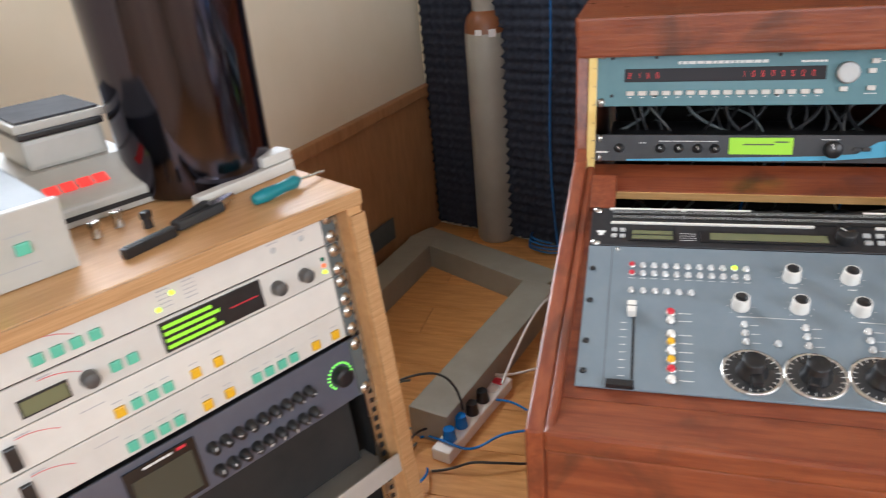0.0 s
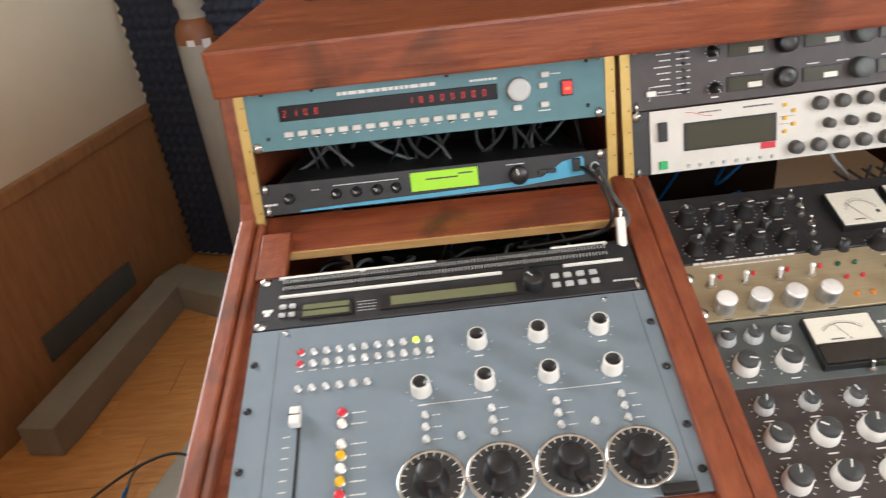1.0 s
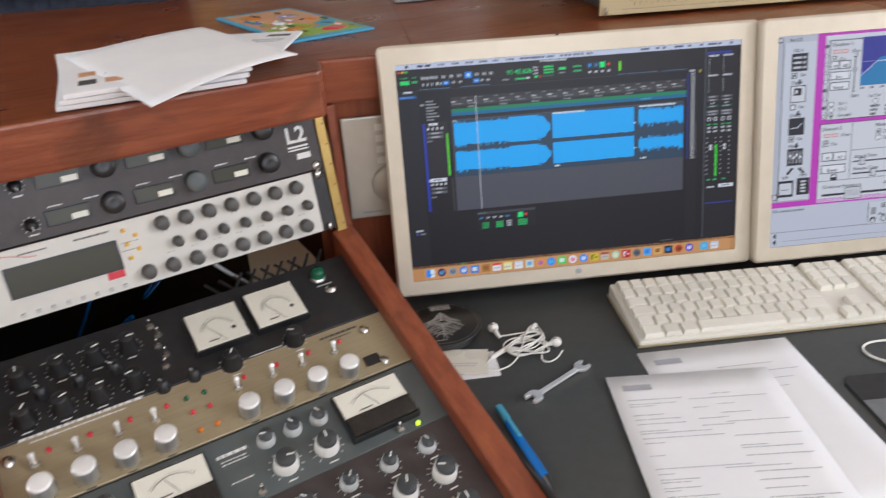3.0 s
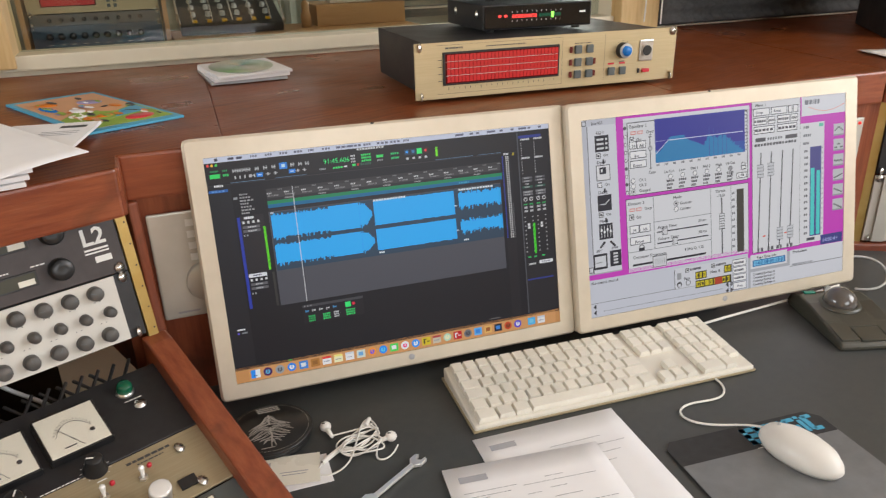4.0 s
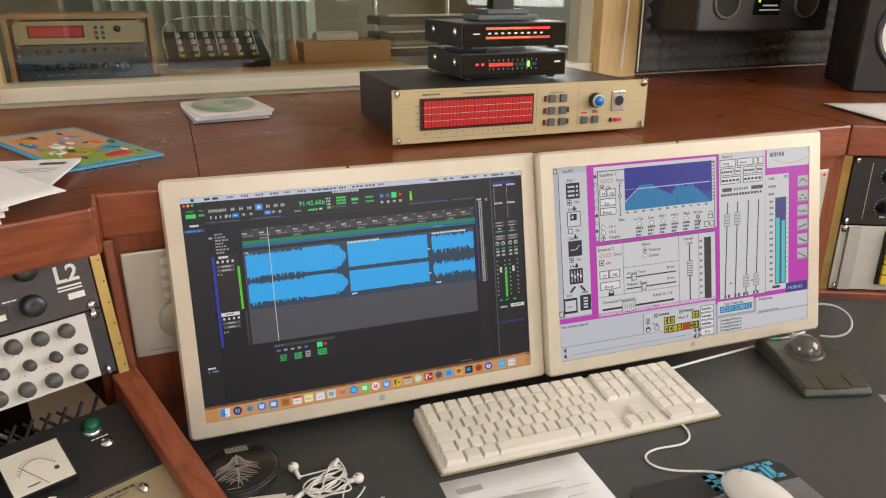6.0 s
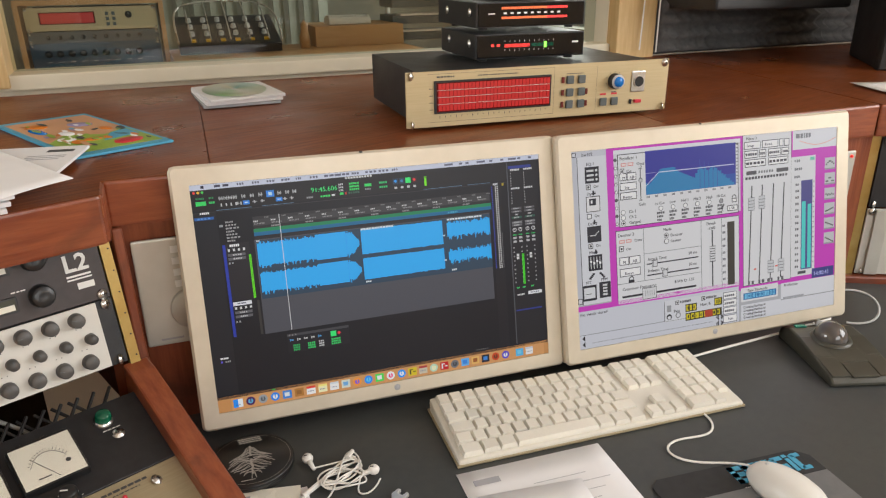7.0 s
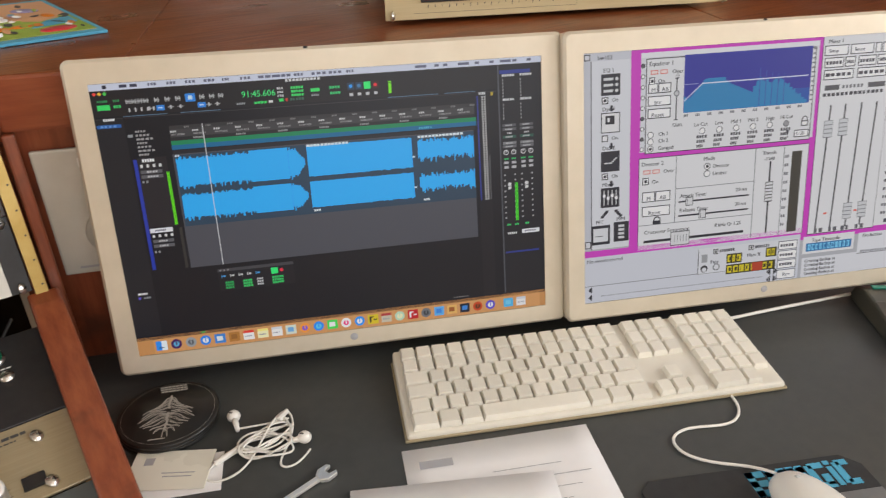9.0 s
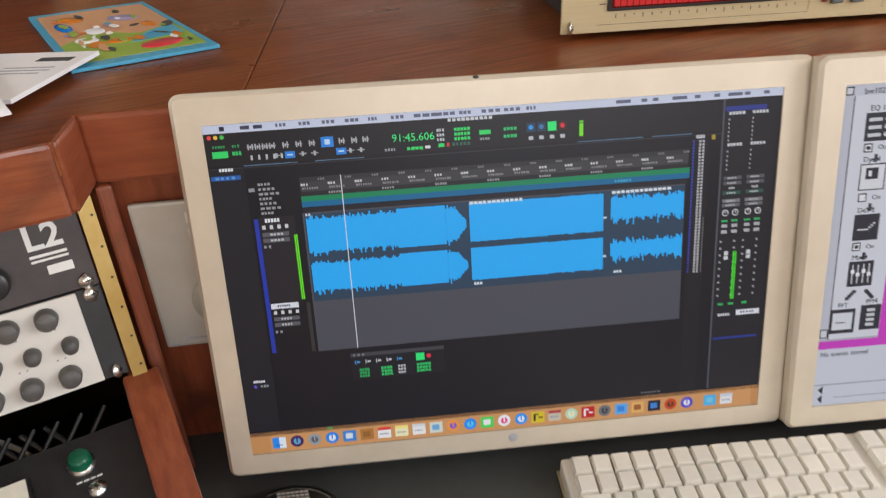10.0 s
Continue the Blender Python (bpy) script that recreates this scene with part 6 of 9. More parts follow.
u.rect(0.8815, 0.4030, 0.8965, 0.7600, (76, 204, 200), 5)
for k in range(17):
    u.rect(0.9035, 0.2800 + k * 0.028, 0.9085, 0.2840 + k * 0.028, DG, 4)
    if k < 14:
        u.line(0.8300, 0.2850 + k * 0.0350, 0.8460, 2, (90, 90, 98), 0.0120, 4, 0.3)
u.rect(0.8420, 0.7740, 0.8760, 0.7900, (70, 72, 84), 4)
for k in range(6):
    yy = 0.1620 + k * 0.0830
    u.rect(0.9520, yy, 0.9960, yy + 0.0650, (190, 192, 196), 3)
    u.rect(0.9520, yy + 0.0570, 0.9960, yy + 0.0650, (150, 152, 160), 4)
    for g in range(6):
        x = 0.956 + g * 0.006
        q = (abs(g - 2.5) * 0.008, 0.012 if g in (2, 3) else 0.030, 0.018 + 0.006 * (g % 2), 0.03 - g * 0.003, 0.010 + 0.004 * g, 0.012 + 0.005 * g)[k]
        u.rect(x, yy + 0.012 + q, x + 0.0055, yy + 0.020 + q, (84, 86, 92), 4)
u.rect(0.9020, 0.7700, 0.9960, 0.8250, (58, 62, 132), 3)
# lower strip
u.rect(0.0, 0.803, 0.600, 1.0, (198, 201, 212), 2)
u.rect(0.0, 0.926, 0.310, 0.9285, DG, 4)
u.rect(0.310, 0.822, 0.3118, 0.9285, BK, 4)
u.rect(0.3118, 0.818, 0.596, 0.934, (206, 208, 216), 3)
u.rect(0.310, 0.9285, 0.538, 0.9305, DG, 4)
for x in (0.352, 0.452):
    u.box_line(x, 0.826, x + 0.014, 0.848, BK, BT, 6)
    u.rect(x + 0.004, 0.832, x + 0.010, 0.842, BK, 8)
    u.line(x + 0.018, 0.830, x + 0.060, 7, (80, 80, 88), 0.0120, 6, 0.25)
u.rect(0.320, 0.845, 0.336, 0.880, (150, 152, 158), 5)
u.disc(0.3280, 0.9080, 0.0100, (60, 60, 66), 5)
u.disc(0.3280, 0.9120, 0.0062, (206, 208, 216), 6)
u.disc(0.3620, 0.9050, 0.0100, (120, 122, 128), 5)
u.disc(0.3620, 0.9050, 0.0070, (206, 208, 216), 6)
for x0, x1, yy, n in ((0.3900, 0.4340, 0.8540, 3), (0.5020, 0.5330, 0.8450, 2), (0.3900, 0.5310, 0.9020, 8)):
    u.rect(x0, yy, x1, yy + 0.0420, (62, 58, 26), 6)
    u.line(x0 + 0.003, yy + 0.0060, x1 - 0.001, n, (206, 190, 40), 0.0300, 7, 0.3)
    u.line(x0 + 0.0075, yy + 0.0130, x1 - 0.001, n, (62, 58, 26), 0.0160, 8, 0.7)
u.rect(0.4640, 0.9040, 0.4940, 0.9420, (176, 64, 40), 9)
for k in range(3):
    u.box_line(0.5370, 0.8240 + k * 0.042, 0.5920, 0.8630 + k * 0.042, DG, BT, 5)
    u.line(0.5430, 0.8380 + k * 0.042, 0.5820, 5, (80, 80, 88), 0.0120, 8, 0.25)
u.box_line(0.5370, 0.9520, 0.5920, 0.9940, DG, BT, 5)
for k in range(2):
    for sgn in (-1, 1):
        for q in range(4):
            u.rect(0.522 + sgn * (0.005 + q * 0.003), 0.950 + k * 0.036 - (3 - q) * 0.004, 0.5245 + sgn * (0.005 + q * 0.003), 0.958 + k * 0.036 + (3 - q) * 0.004, BK, 6)
u.line(0.045, 0.9720, 0.50, 90, (130, 132, 142), 0.0045, 4, 0.5)
for k in range(5):
    for yy in (0.944, 0.976):
        u.rect(0.010 + k * 0.002, yy - k * 0.003, 0.0125 + k * 0.002, yy + k * 0.003 + 0.002, BK, 4)
u.rect(0.6090, 0.8180, 0.7600, 0.8950, (214, 215, 220), 3)
u.rect(0.6180, 0.8480, 0.7520, 0.8840, (34, 108, 170), 6)
u.line(0.6230, 0.8530, 0.7490, 11, (120, 196, 230), 0.0260, 7, 0.3)
u.line(0.6265, 0.8590, 0.7490, 11, (34, 108, 170), 0.0140, 8, 0.7)
u.rect(0.7720, 0.8270, 1.0, 0.9200, (212, 214, 222), 3)
u.rect(0.6090, 0.9120, 1.0, 1.0, (208, 210, 218), 3)
u.rect(0.7720, 0.9180, 1.0, 0.9205, BK, 4)
u.line(0.782, 0.9060, 0.870, 12, (140, 142, 152), 0.0100, 5, 0.25)
UI2 = u
SCREEN = Matrix.Diagonal((1.014, 1, 1.012, 1))
for root, ui in ((mon1, UI1), (mon2, UI2)):
    put("screen_picture", ui.s, root, pose(-0.0015, -0.0042, 0.1945) @ SCREEN, "lit screen with software windows")
    put("bezel", Shape(MONFRAME).ring((-0.2768, 0.014, 0.2768, 0.3775), (-0.2525, 0.0375, 0.2495, 0.3515), -0.006, 0.007, 0.009), root)
    put("back_shell", Shape(MONFRAME).box((0, 0.0105, 0.196), (0.551, 0.009, 0.361), bevel=0.003), root)
    put("screen_glass", Shape(BLACK).box((-0.0015, 0.0005, 0.1945), (0.5035, 0.009, 0.3155)), root, label="black lcd panel")
    put("foot", Shape(RUBBER).box((0, 0.075, -0.0285), (0.06, 0.06, 0.010), bevel=0.003).box((0, 0.05, 0.02), (0.05, 0.012, 0.10), bevel=0.003), root, pose(0, 0, 0.0, -TILT))
    put("camera_dot", Shape(RUBBER).ball((-0.022, -0.003, 0.3755), 0.0032, seg=10, s=(1, 0.6, 0.8)), root)
    put("maker_mark", Shape(INK).lathe([(0.0050, 0), (0.0045, 0.0004), (0, 0.0005)], seg=16), root, pose(0, -0.0058, 0.0285, 90))
TX = pose(-0.0015, -0.0058, 0.1945) @ SCREEN


def stext(root, text, fx, fy, size, col):
    words(text, size, glow(*col), root, 0, 0, name="screen_text", m=TX @ pose((fx - 0.5) * W, -0.0002, (0.5 - fy) * H, 90))


stext(mon1, "91:45.606", 0.3110, 0.0765, 0.0092, (66, 232, 130))
for tx, fx, fy, sz in (("bw102", 0.034, 0.026, 0.0068), ("Equalizer 1", 0.163, 0.062, 0.0070), ("Over", 0.222, 0.095, 0.0066), ("On", 0.186, 0.128, 0.0066), ("-5", 0.231, 0.108, 0.0060), ("M", 0.170, 0.160, 0.0070), ("AB", 0.196, 0.160, 0.0070), ("Inv", 0.178, 0.208, 0.0070), ("Reset", 0.171, 0.256, 0.0070), ("Gain", 0.226, 0.300, 0.0066), ("Ch 1", 0.190, 0.331, 0.0066), ("Ch 2", 0.190, 0.358, 0.0066), ("Ganged", 0.190, 0.386, 0.0066), ("Lo Cut", 0.283, 0.306, 0.0062), ("Low", 0.338, 0.306, 0.0062), ("Mid 1", 0.380, 0.306, 0.0062), ("Mid 2", 0.426, 0.306, 0.0062), ("High", 0.475, 0.306, 0.0062), ("Hi Cut", 0.514, 0.306, 0.0062), ("L-SB", 0.561, 0.377, 0.0060), ("EQ 1", 0.048, 0.073, 0.0066), ("Dyn 1", 0.046, 0.218, 0.0066), ("DeS 2", 0.046, 0.368, 0.0066), ("Mix 1", 0.046, 0.513, 0.0066), ("On", 0.070, 0.184, 0.0062), ("On", 0.070, 0.330, 0.0062), ("On", 0.070, 0.480, 0.0062), ("FFT", 0.030, 0.664, 0.0062), ("PPM", 0.084, 0.657, 0.0062), ("Deesser 2", 0.148, 0.447, 0.0070), ("Over", 0.206, 0.480, 0.0066), ("On", 0.176, 0.520, 0.0066), ("M", 0.163, 0.587, 0.0070), ("AB", 0.197, 0.587, 0.0070), ("Reset", 0.168, 0.647, 0.0070), ("Mode", 0.312, 0.446, 0.0066), ("Deesser", 0.338, 0.479, 0.0066), ("Limiter", 0.338, 0.509, 0.0066), ("Attack Time:", 0.252, 0.590, 0.0068), ("Release Time:", 0.252, 0.650, 0.0068), ("20 ms", 0.404, 0.586, 0.0064), ("30 ms", 0.404, 0.646, 0.0064), ("Crossover Frequency:", 0.158, 0.728, 0.0068), ("8 kHz Q: 1.25", 0.350, 0.728, 0.0064), ("Thresh", 0.472, 0.446, 0.0066), ("-13dB", 0.478, 0.470, 0.0060), ("Mixer 1", 0.630, 0.026, 0.0066), ("Setup", 0.632, 0.062, 0.0062), ("Reset", 0.703, 0.062, 0.0062), ("Pass", 0.344, 0.887, 0.0066), ("Mem %", 0.446, 0.876, 0.0066), ("Run", 0.553, 0.980, 0.0066), ("Tape Timecode", 0.632, 0.842, 0.0064), ("Production", 0.782, 0.846, 0.0064), ("No events stored", 0.006, 0.826, 0.0066), ("Creating Backup at", 0.616, 0.932, 0.0058), ("Creating Backup at", 0.616, 0.951, 0.0058), ("Creating Backup at", 0.616, 0.970, 0.0058), ("Creating Backup at", 0.616, 0.989, 0.0058), ("14:00:41", 0.906, 0.810, 0.0098)):
    stext(mon2, tx, fx, fy, sz, (170, 176, 226) if tx[0:3] == "14:" else (52, 52, 60))

# ---- things on the worktop ----
KB = pose(1.440, 0.808, DESKZ + 0.001, 0, 0, -25.1)
kb = thing("keyboard", KB, "ivory computer keyboard with number pad on the worktop", "keyboard")
put("base", Shape(PLASTIC_W).prism([(-0.07, 0), (0.07, 0), (0.07, 0.022), (-0.07, 0.009)], 0.456, m=Matrix(((0, 0, 1, -0.228), (1, 0, 0, 0), (0, 1, 0, 0), (0, 0, 0, 1)))), kb, soft=0.003)
put("clear_edge", Shape(GOLD).box((0, 0, 0.0018), (0.461, 0.144, 0.0034), bevel=0.0012), kb, label="tan translucent rim")


def key_mesh(w, d=0.0172):
    s = Shape(PLASTIC_W)
    a, b, t = w / 2, d / 2, 0.0018
    lo = [s.bm.verts.new(p) for p in ((-a, -b, 0), (a, -b, 0), (a, b, 0), (-a, b, 0))]
    md = [s.bm.verts.new(p) for p in ((-a, -b, 0.003), (a, -b, 0.003), (a, b, 0.003), (-a, b, 0.003))]
    hi = [s.bm.verts.new(p) for p in ((-a + t, -b + t, 0.0078), (a - t, -b + t, 0.0078), (a - t, b - t * 0.7, 0.0078), (-a + t, b - t * 0.7, 0.0078))]
    for p, q in ((lo, md), (md, hi)):
        for k in range(4):
            s.bm.faces.new([p[k], p[(k + 1) % 4], q[(k + 1) % 4], q[k]])
    s.bm.faces.new(hi)
    return s.mesh("key")


KEYROWS = [
    [(0, 1)] + [(1 + k, 1) for k in range(13)] + [(14.25, 1), (15.25, 1), (16.25, 1)] + [(19.5, 1), (20.5, 1), (21.5, 1), (18.5, 1)],
    [(k, 1) for k in range(13)] + [(13, 1), (14.25, 1), (15.25, 1), (16.25, 1), (18.5, 1), (19.5, 1), (20.5, 1), (21.5, 1)],
    [(0, 1.5)] + [(1.5 + k, 1) for k in range(12)] + [(13.5, 0.55), (14.25, 1), (15.25, 1), (16.25, 1), (18.5, 1), (19.5, 1), (20.5, 1), (21.5, 1)],
    [(0, 1.75)] + [(1.75 + k, 1) for k in range(11)] + [(12.75, 1.3), (18.5, 1), (19.5, 1), (20.5, 1), (21.5, 1)],
    [(0, 1.25)] + [(1.25 + k, 1) for k in range(11)] + [(12.25, 1.8), (15.25, 1), (18.5, 1), (19.5, 1), (20.5, 1), (21.5, 2)],
    [(0, 1.5), (1.5, 1.25), (2.75, 1.25), (4.0, 6.3), (10.3, 1.25), (11.55, 1.25), (12.8, 1.25), (14.25, 1), (15.25, 1), (16.25, 1), (18.5, 2), (20.5, 1)],
]
PITCH = 0.0189
for j, row in enumerate(KEYROWS):
    for x, wd in row:
        if x > 17:
            x = 18.05 + (x - 18.5)
        elif x > 14:
            x += 0.30
        if wd == 2 and x > 20:
            wd = 1
        xx = -0.2200 + (x + wd / 2) * PITCH * 1.058
        yy = 0.0555 - j * 0.0220
        put("key", shared(("key", wd), lambda: key_mesh(wd * PITCH * 1.058 - 0.0012, 0.0205)), kb, pose(xx, yy, 0.0155 + yy * 0.093, 5.3))

mouse = thing("mouse", pose(1.459, 0.516, DESKZ + 0.0045, 0, 0, -10) @ Matrix.Scale(0.97, 4), "white one-piece computer mouse on the mouse pad", "mouse")
put("shell", Shape(WHITE).lathe([(0, 0), (0.92, 0.0), (1.0, 0.22), (0.97, 0.42), (0.84, 0.70), (0.6, 0.90), (0.3, 0.98), (0, 1.0)], seg=36, m=Matrix.Diagonal((0.031, 0.057, 0.034, 1))), mouse)
put("scroll_ball", Shape(KNOBGREY).ball((0, 0.033, 0.0285), 0.0035, seg=10), mouse)
MI = mouse.matrix_basis.inverted()
tube("mouse_cable", [tuple(MI @ Vector((x, y, z))) for x, y, z in ((1.474, 0.566, 0.764), (1.477, 0.590, 0.756), (1.446, 0.618, 0.7535), (1.428, 0.652, 0.7525), (1.439, 0.676, 0.7525), (1.470, 0.674, 0.7525), (1.503, 0.649, 0.7525), (1.533, 0.647, 0.7525), (1.556, 0.672, 0.7525), (1.556, 0.700, 0.7535))], 0.0017, WHITE, mouse)
padm = pose(1.360, 0.652, DESKZ, 0, 0, -26.3)
pad = thing("mouse_pad", padm, "dark mouse pad with grey field and pale blue block shapes", "mouse pad")
put("mat", Shape(RUBBER).prism([(0.012, 0), (0.224, 0), (0.240, -0.016), (0.240, -0.20), (0, -0.20), (0, -0.012)], 0.003), pad, soft=0.0008)
put("grey_field", Shape(PADGREY := material("pad_grey", (0.14, 0.145, 0.15), 0.4, col2=(0.17, 0.175, 0.18), scale=30)).box((0.12, -0.123, 0.0031), (0.238, 0.150, 0.0006)), pad, label="smooth grey lower field")
for wd, x, tp in ((0.019, 0.112, 0), (0.022, 0.133, 1), (0.018, 0.157, 2), (0.020, 0.177, 3), (0.006, 0.200, 4), (0.017, 0.208, 5)):
    b = Shape(CYAN)
    if tp == 0:
        for q in range(3):
            b.box((wd / 2, -0.012 * q, 0), (wd, 0.008, 0.0006))
        b.box((0.004, -0.012, 0), (0.008, 0.032, 0.0006))
    elif tp in (1, 2):
        b.box((0.004, -0.012, 0), (0.008, 0.032, 0.0006)).box((wd - 0.004, -0.012, 0), (0.008, 0.032, 0.0006)).box((wd / 2, -0.002, 0), (wd, 0.008, 0.0006))
    elif tp == 4:
        b.box((0.003, -0.015, 0), (0.006, 0.025, 0.0006)).box((0.003, 0.003, 0), (0.006, 0.005, 0.0006))
    else:
        b.box((0.004, -0.012, 0), (0.008, 0.028, 0.0006)).box((wd / 2 + 0.002, 0.001, 0), (wd - 0.004, 0.007, 0.0006)).box((wd / 2 + 0.002, -0.025, 0), (wd - 0.004, 0.007, 0.0006))
        if tp == 3:
            b.box((wd - 0.004, -0.018, 0), (0.008, 0.014, 0.0006))
    put("print_block", b, pad, pose(x, -0.012, 0.0034), label="pale blue printed block")
words("...we  groove.", 0.0135, PRINT, pad, 0, 0, m=pose(0.112, -0.0485, 0.0036))

tb = thing("trackball", pose(1.868, 0.607, DESKZ, 0, 0, -40), "dark grey trackball with clear ball on the worktop", "trackball")
OLIVE = material("olive_grey_plastic", (0.052, 0.050, 0.038), 0.34, col2=(0.064, 0.061, 0.047), scale=30)
PROF = [(-0.088, 0), (-0.090, 0.008), (-0.080, 0.015), (-0.03, 0.024), (0.02, 0.031), (0.055, 0.032), (0.078, 0.024), (0.086, 0.010), (0.086, 0)]
put("body", Shape(OLIVE).prism(PROF, 0.116, m=Matrix(((0, 0, 1, -0.058), (1, 0, 0, 0), (0, 1, 0, 0), (0, 0, 0, 1)))), tb, soft=0.009)
BALLM = material("smoky_ball", (0.085, 0.075, 0.068), 0.05, spec=0.8)
put("ball", Shape(BALLM).ball((-0.004, 0.018, 0.032), 0.0275, seg=32), tb, smooth=True)
put("ball_ring", Shape(OLIVE).lathe([(0.033, 0.030), (0.031, 0.0345), (0.0265, 0.0345)], seg=36), tb, pose(-0.004, 0.018, 0, 4))
for x0, x1, y0, y1 in ((-0.056, -0.030, -0.030, 0.024), (0.030, 0.056, -0.030, 0.024), (-0.054, -0.024, -0.082, -0.034), (0.024, 0.054, -0.082, -0.034), (-0.022, 0.022, -0.084, -0.050), (-0.026, 0.026, -0.047, -0.012)):
    put("button", Shape(OLIVE).box((0, 0, 0), (x1 - x0, y1 - y0, 0.004), bevel=0.0012), tb, pose((x0 + x1) / 2, (y0 + y1) / 2, 0.0265 + 0.135 * (y0 + y1) / 2, 8.0))
put("light_strip", Shape(material("green_lens", (0.02, 0.22, 0.16), 0.25)).box((-0.036, 0.058, 0.033), (0.020, 0.008, 0.003), bevel=0.001), tb)
put("strain_relief", Shape(KNOBGREY).cyl((0.006, 0.070, 0.030), (0.010, 0.100, 0.030), 0.006, 0.004, seg=14), tb)
tube("trackball_cable", [(0.010, 0.095, 0.030), (0.02, 0.13, 0.035), (0.06, 0.17, 0.040), (0.13, 0.17, 0.055), (0.17, 0.13, 0.03), (0.13, 0.10, 0.004), (0.09, 0.12, 0.004)], 0.0022, KNOBGREY, tb)


def sheet(name, m, w, h, label, lines=0, stamp=True, curl=0.0008):
    ob = thing(name, m, label, "paper")
    s = Shape(PAPER)
    n = 8
    grid = [[s.bm.verts.new((i / n * w, -j / n * h, 0.0006 + curl * (0.5 - 0.5 * math.cos(3 * i / n + 2 * j / n)))) for i in range(n + 1)] for j in range(n + 1)]
    for j in range(n):
        for i in range(n):
            s.bm.faces.new([grid[j + 1][i], grid[j + 1][i + 1], grid[j][i + 1], grid[j][i]])
    sh = put("page", s, ob, smooth=True)
    so = sh.modifiers.new("thick", "SOLIDIFY")
    so.thickness = 0.0003
    if lines or stamp:
        s = Shape(INK)

        def mark(x0, y0, x1, y1):
            vs = [s.bm.verts.new((x, -y, 0.0012 + curl * (0.5 - 0.5 * math.cos(3 * x / w + 2 * y / h)))) for x, y in ((x0, y1), (x1, y1), (x1, y0), (x0, y0))]
            s.bm.faces.new(vs)
        if stamp:
            mark(0.016, 0.020, 0.052, 0.031)
        for k in range(lines):
            y = 0.045 + k * 0.0040
            if random.random() < 0.25:
                continue
            x = random.choice((0.016, 0.016, 0.09, 0.12))
            for _ in range(random.randint(2, 8)):
                x2 = x + random.uniform(0.004, 0.018)
                if x2 < w - 0.012:
                    mark(x, y, x2, y + 0.0010)
                x = x2 + 0.0015
        put("print", s, ob, kind="stuff")
    return ob


random.seed(21)
sheet("paper_sheet", pose(1.191, 0.834, DESKZ + 0.0005, 0, 0, -25), 0.210, 0.297, "white printed letter page on the grey worktop", 14)
sheet("paper_sheet", pose(1.118, 0.816, DESKZ + 0.0035, 0, 0, -29), 0.210, 0.297, "white order form with small print, lying on top", 60)
sheet("paper_sheet", pose(1.868, 0.497, DESKZ + 0.0005, 0, 0, -48), 0.21, 0.297, "blank white paper beside the trackball", 0, False)

coaster = thing("coaster_stack", pose(1.0, 1.036, DESKZ, 0, 0, -24), "stack of black record-shaped coasters with grey print", "coaster")
for k in range(3):
    put("coaster", Shape(VINYL).lathe([(0, 0.0), (0.0545, 0), (0.056, 0.001), (0.056, 0.0044), (0.0545, 0.0054), (0, 0.0054)], seg=52), coaster, pose(0.0016 * k, -0.0015 * k, 0.0055 * k))
random.seed(8)


def rib(s, pts, w, z):
    """A thin printed stroke through the points."""
    for (x0, y0), (x1, y1) in zip(pts, pts[1:]):
        d = math.hypot(x1 - x0, y1 - y0)
        s.box((0, 0, 0), (d * 1.08, w, 0.0002), m=pose((x0 + x1) / 2, (y0 + y1) / 2, z, 0, 0, math.degrees(math.atan2(y1 - y0, x1 - x0))))


s = Shape(COASTERP)
for k in range(12):
    y0 = 0.021 - k * 0.0048
    for sgn in (-1, 1):
        ln = 0.028 * math.sin(math.pi * (k + 2.2) / 14) + random.uniform(-0.003, 0.003)
        rib(s, [(0.003 + sgn * ln * q / 5, y0 + 0.004 * math.sin(q * 1.1 + k) * 0.6 - 0.010 * (q / 5) ** 2 + random.uniform(-0.0006, 0.0006)) for q in range(6)], 0.0011, 0.01425)
        rib(s, [(0.003 + sgn * ln * q / 5, y0 - 0.0018 + 0.003 * math.sin(q * 1.3 + k) * 0.6 - 0.010 * (q / 5) ** 2) for q in range(5)], 0.0006, 0.01425)
rib(s, [(0.003 + 0.0008 * math.sin(q * 2), 0.026 - q * 0.0065) for q in range(10)], 0.0026, 0.01427)
for k in range(3):
    for q in range(7):
        s.box((-0.010 + q * 0.0044 + 0.001 * k, 0.0435 - 0.0042 * k, 0.01425), (0.0036, 0.0022, 0.0002))
s.box((-0.004, -0.0460, 0.01425), (0.018, 0.0012, 0.0002))
put("print", s, coaster, pose(0, 0, 0.0024), kind="stuff")
put("rim_line", Shape(COASTERP).lathe([(0.0511, 0.0142), (0.0514, 0.0143), (0.0514, 0.0142)], seg=52), coaster, pose(0.0032, -0.003, 0.0024))
put("hole", Shape(DARK).lathe([(0.003, 0.0145), (0, 0.0146)], seg=14), coaster, pose(0.0032, 0.000, 0.0024))

for k, (x, y, a, lb) in enumerate(((0.978, 0.955, -33, "cream business card with a small printed emblem"), (0.985, 0.942, -24, "white business card under another card"))):
    c = thing("business_card", pose(x, y, DESKZ + 0.0035 - 0.003 * k, 0, 0, a), lb, "card", "business cards")
    put("card", Shape(METERFACE if k == 0 else PAPER).box((0, 0, 0.0006), (0.085, 0.055, 0.0012)), c)
    put("print", Shape(INK).box((-0.025, 0.012, 0.00135), (0.010, 0.010, 0.0002)).box((0.01, -0.005, 0.00135), (0.035, 0.0012, 0.0002)).box((0.01, -0.010, 0.00135), (0.030, 0.0012, 0.0002)), c)

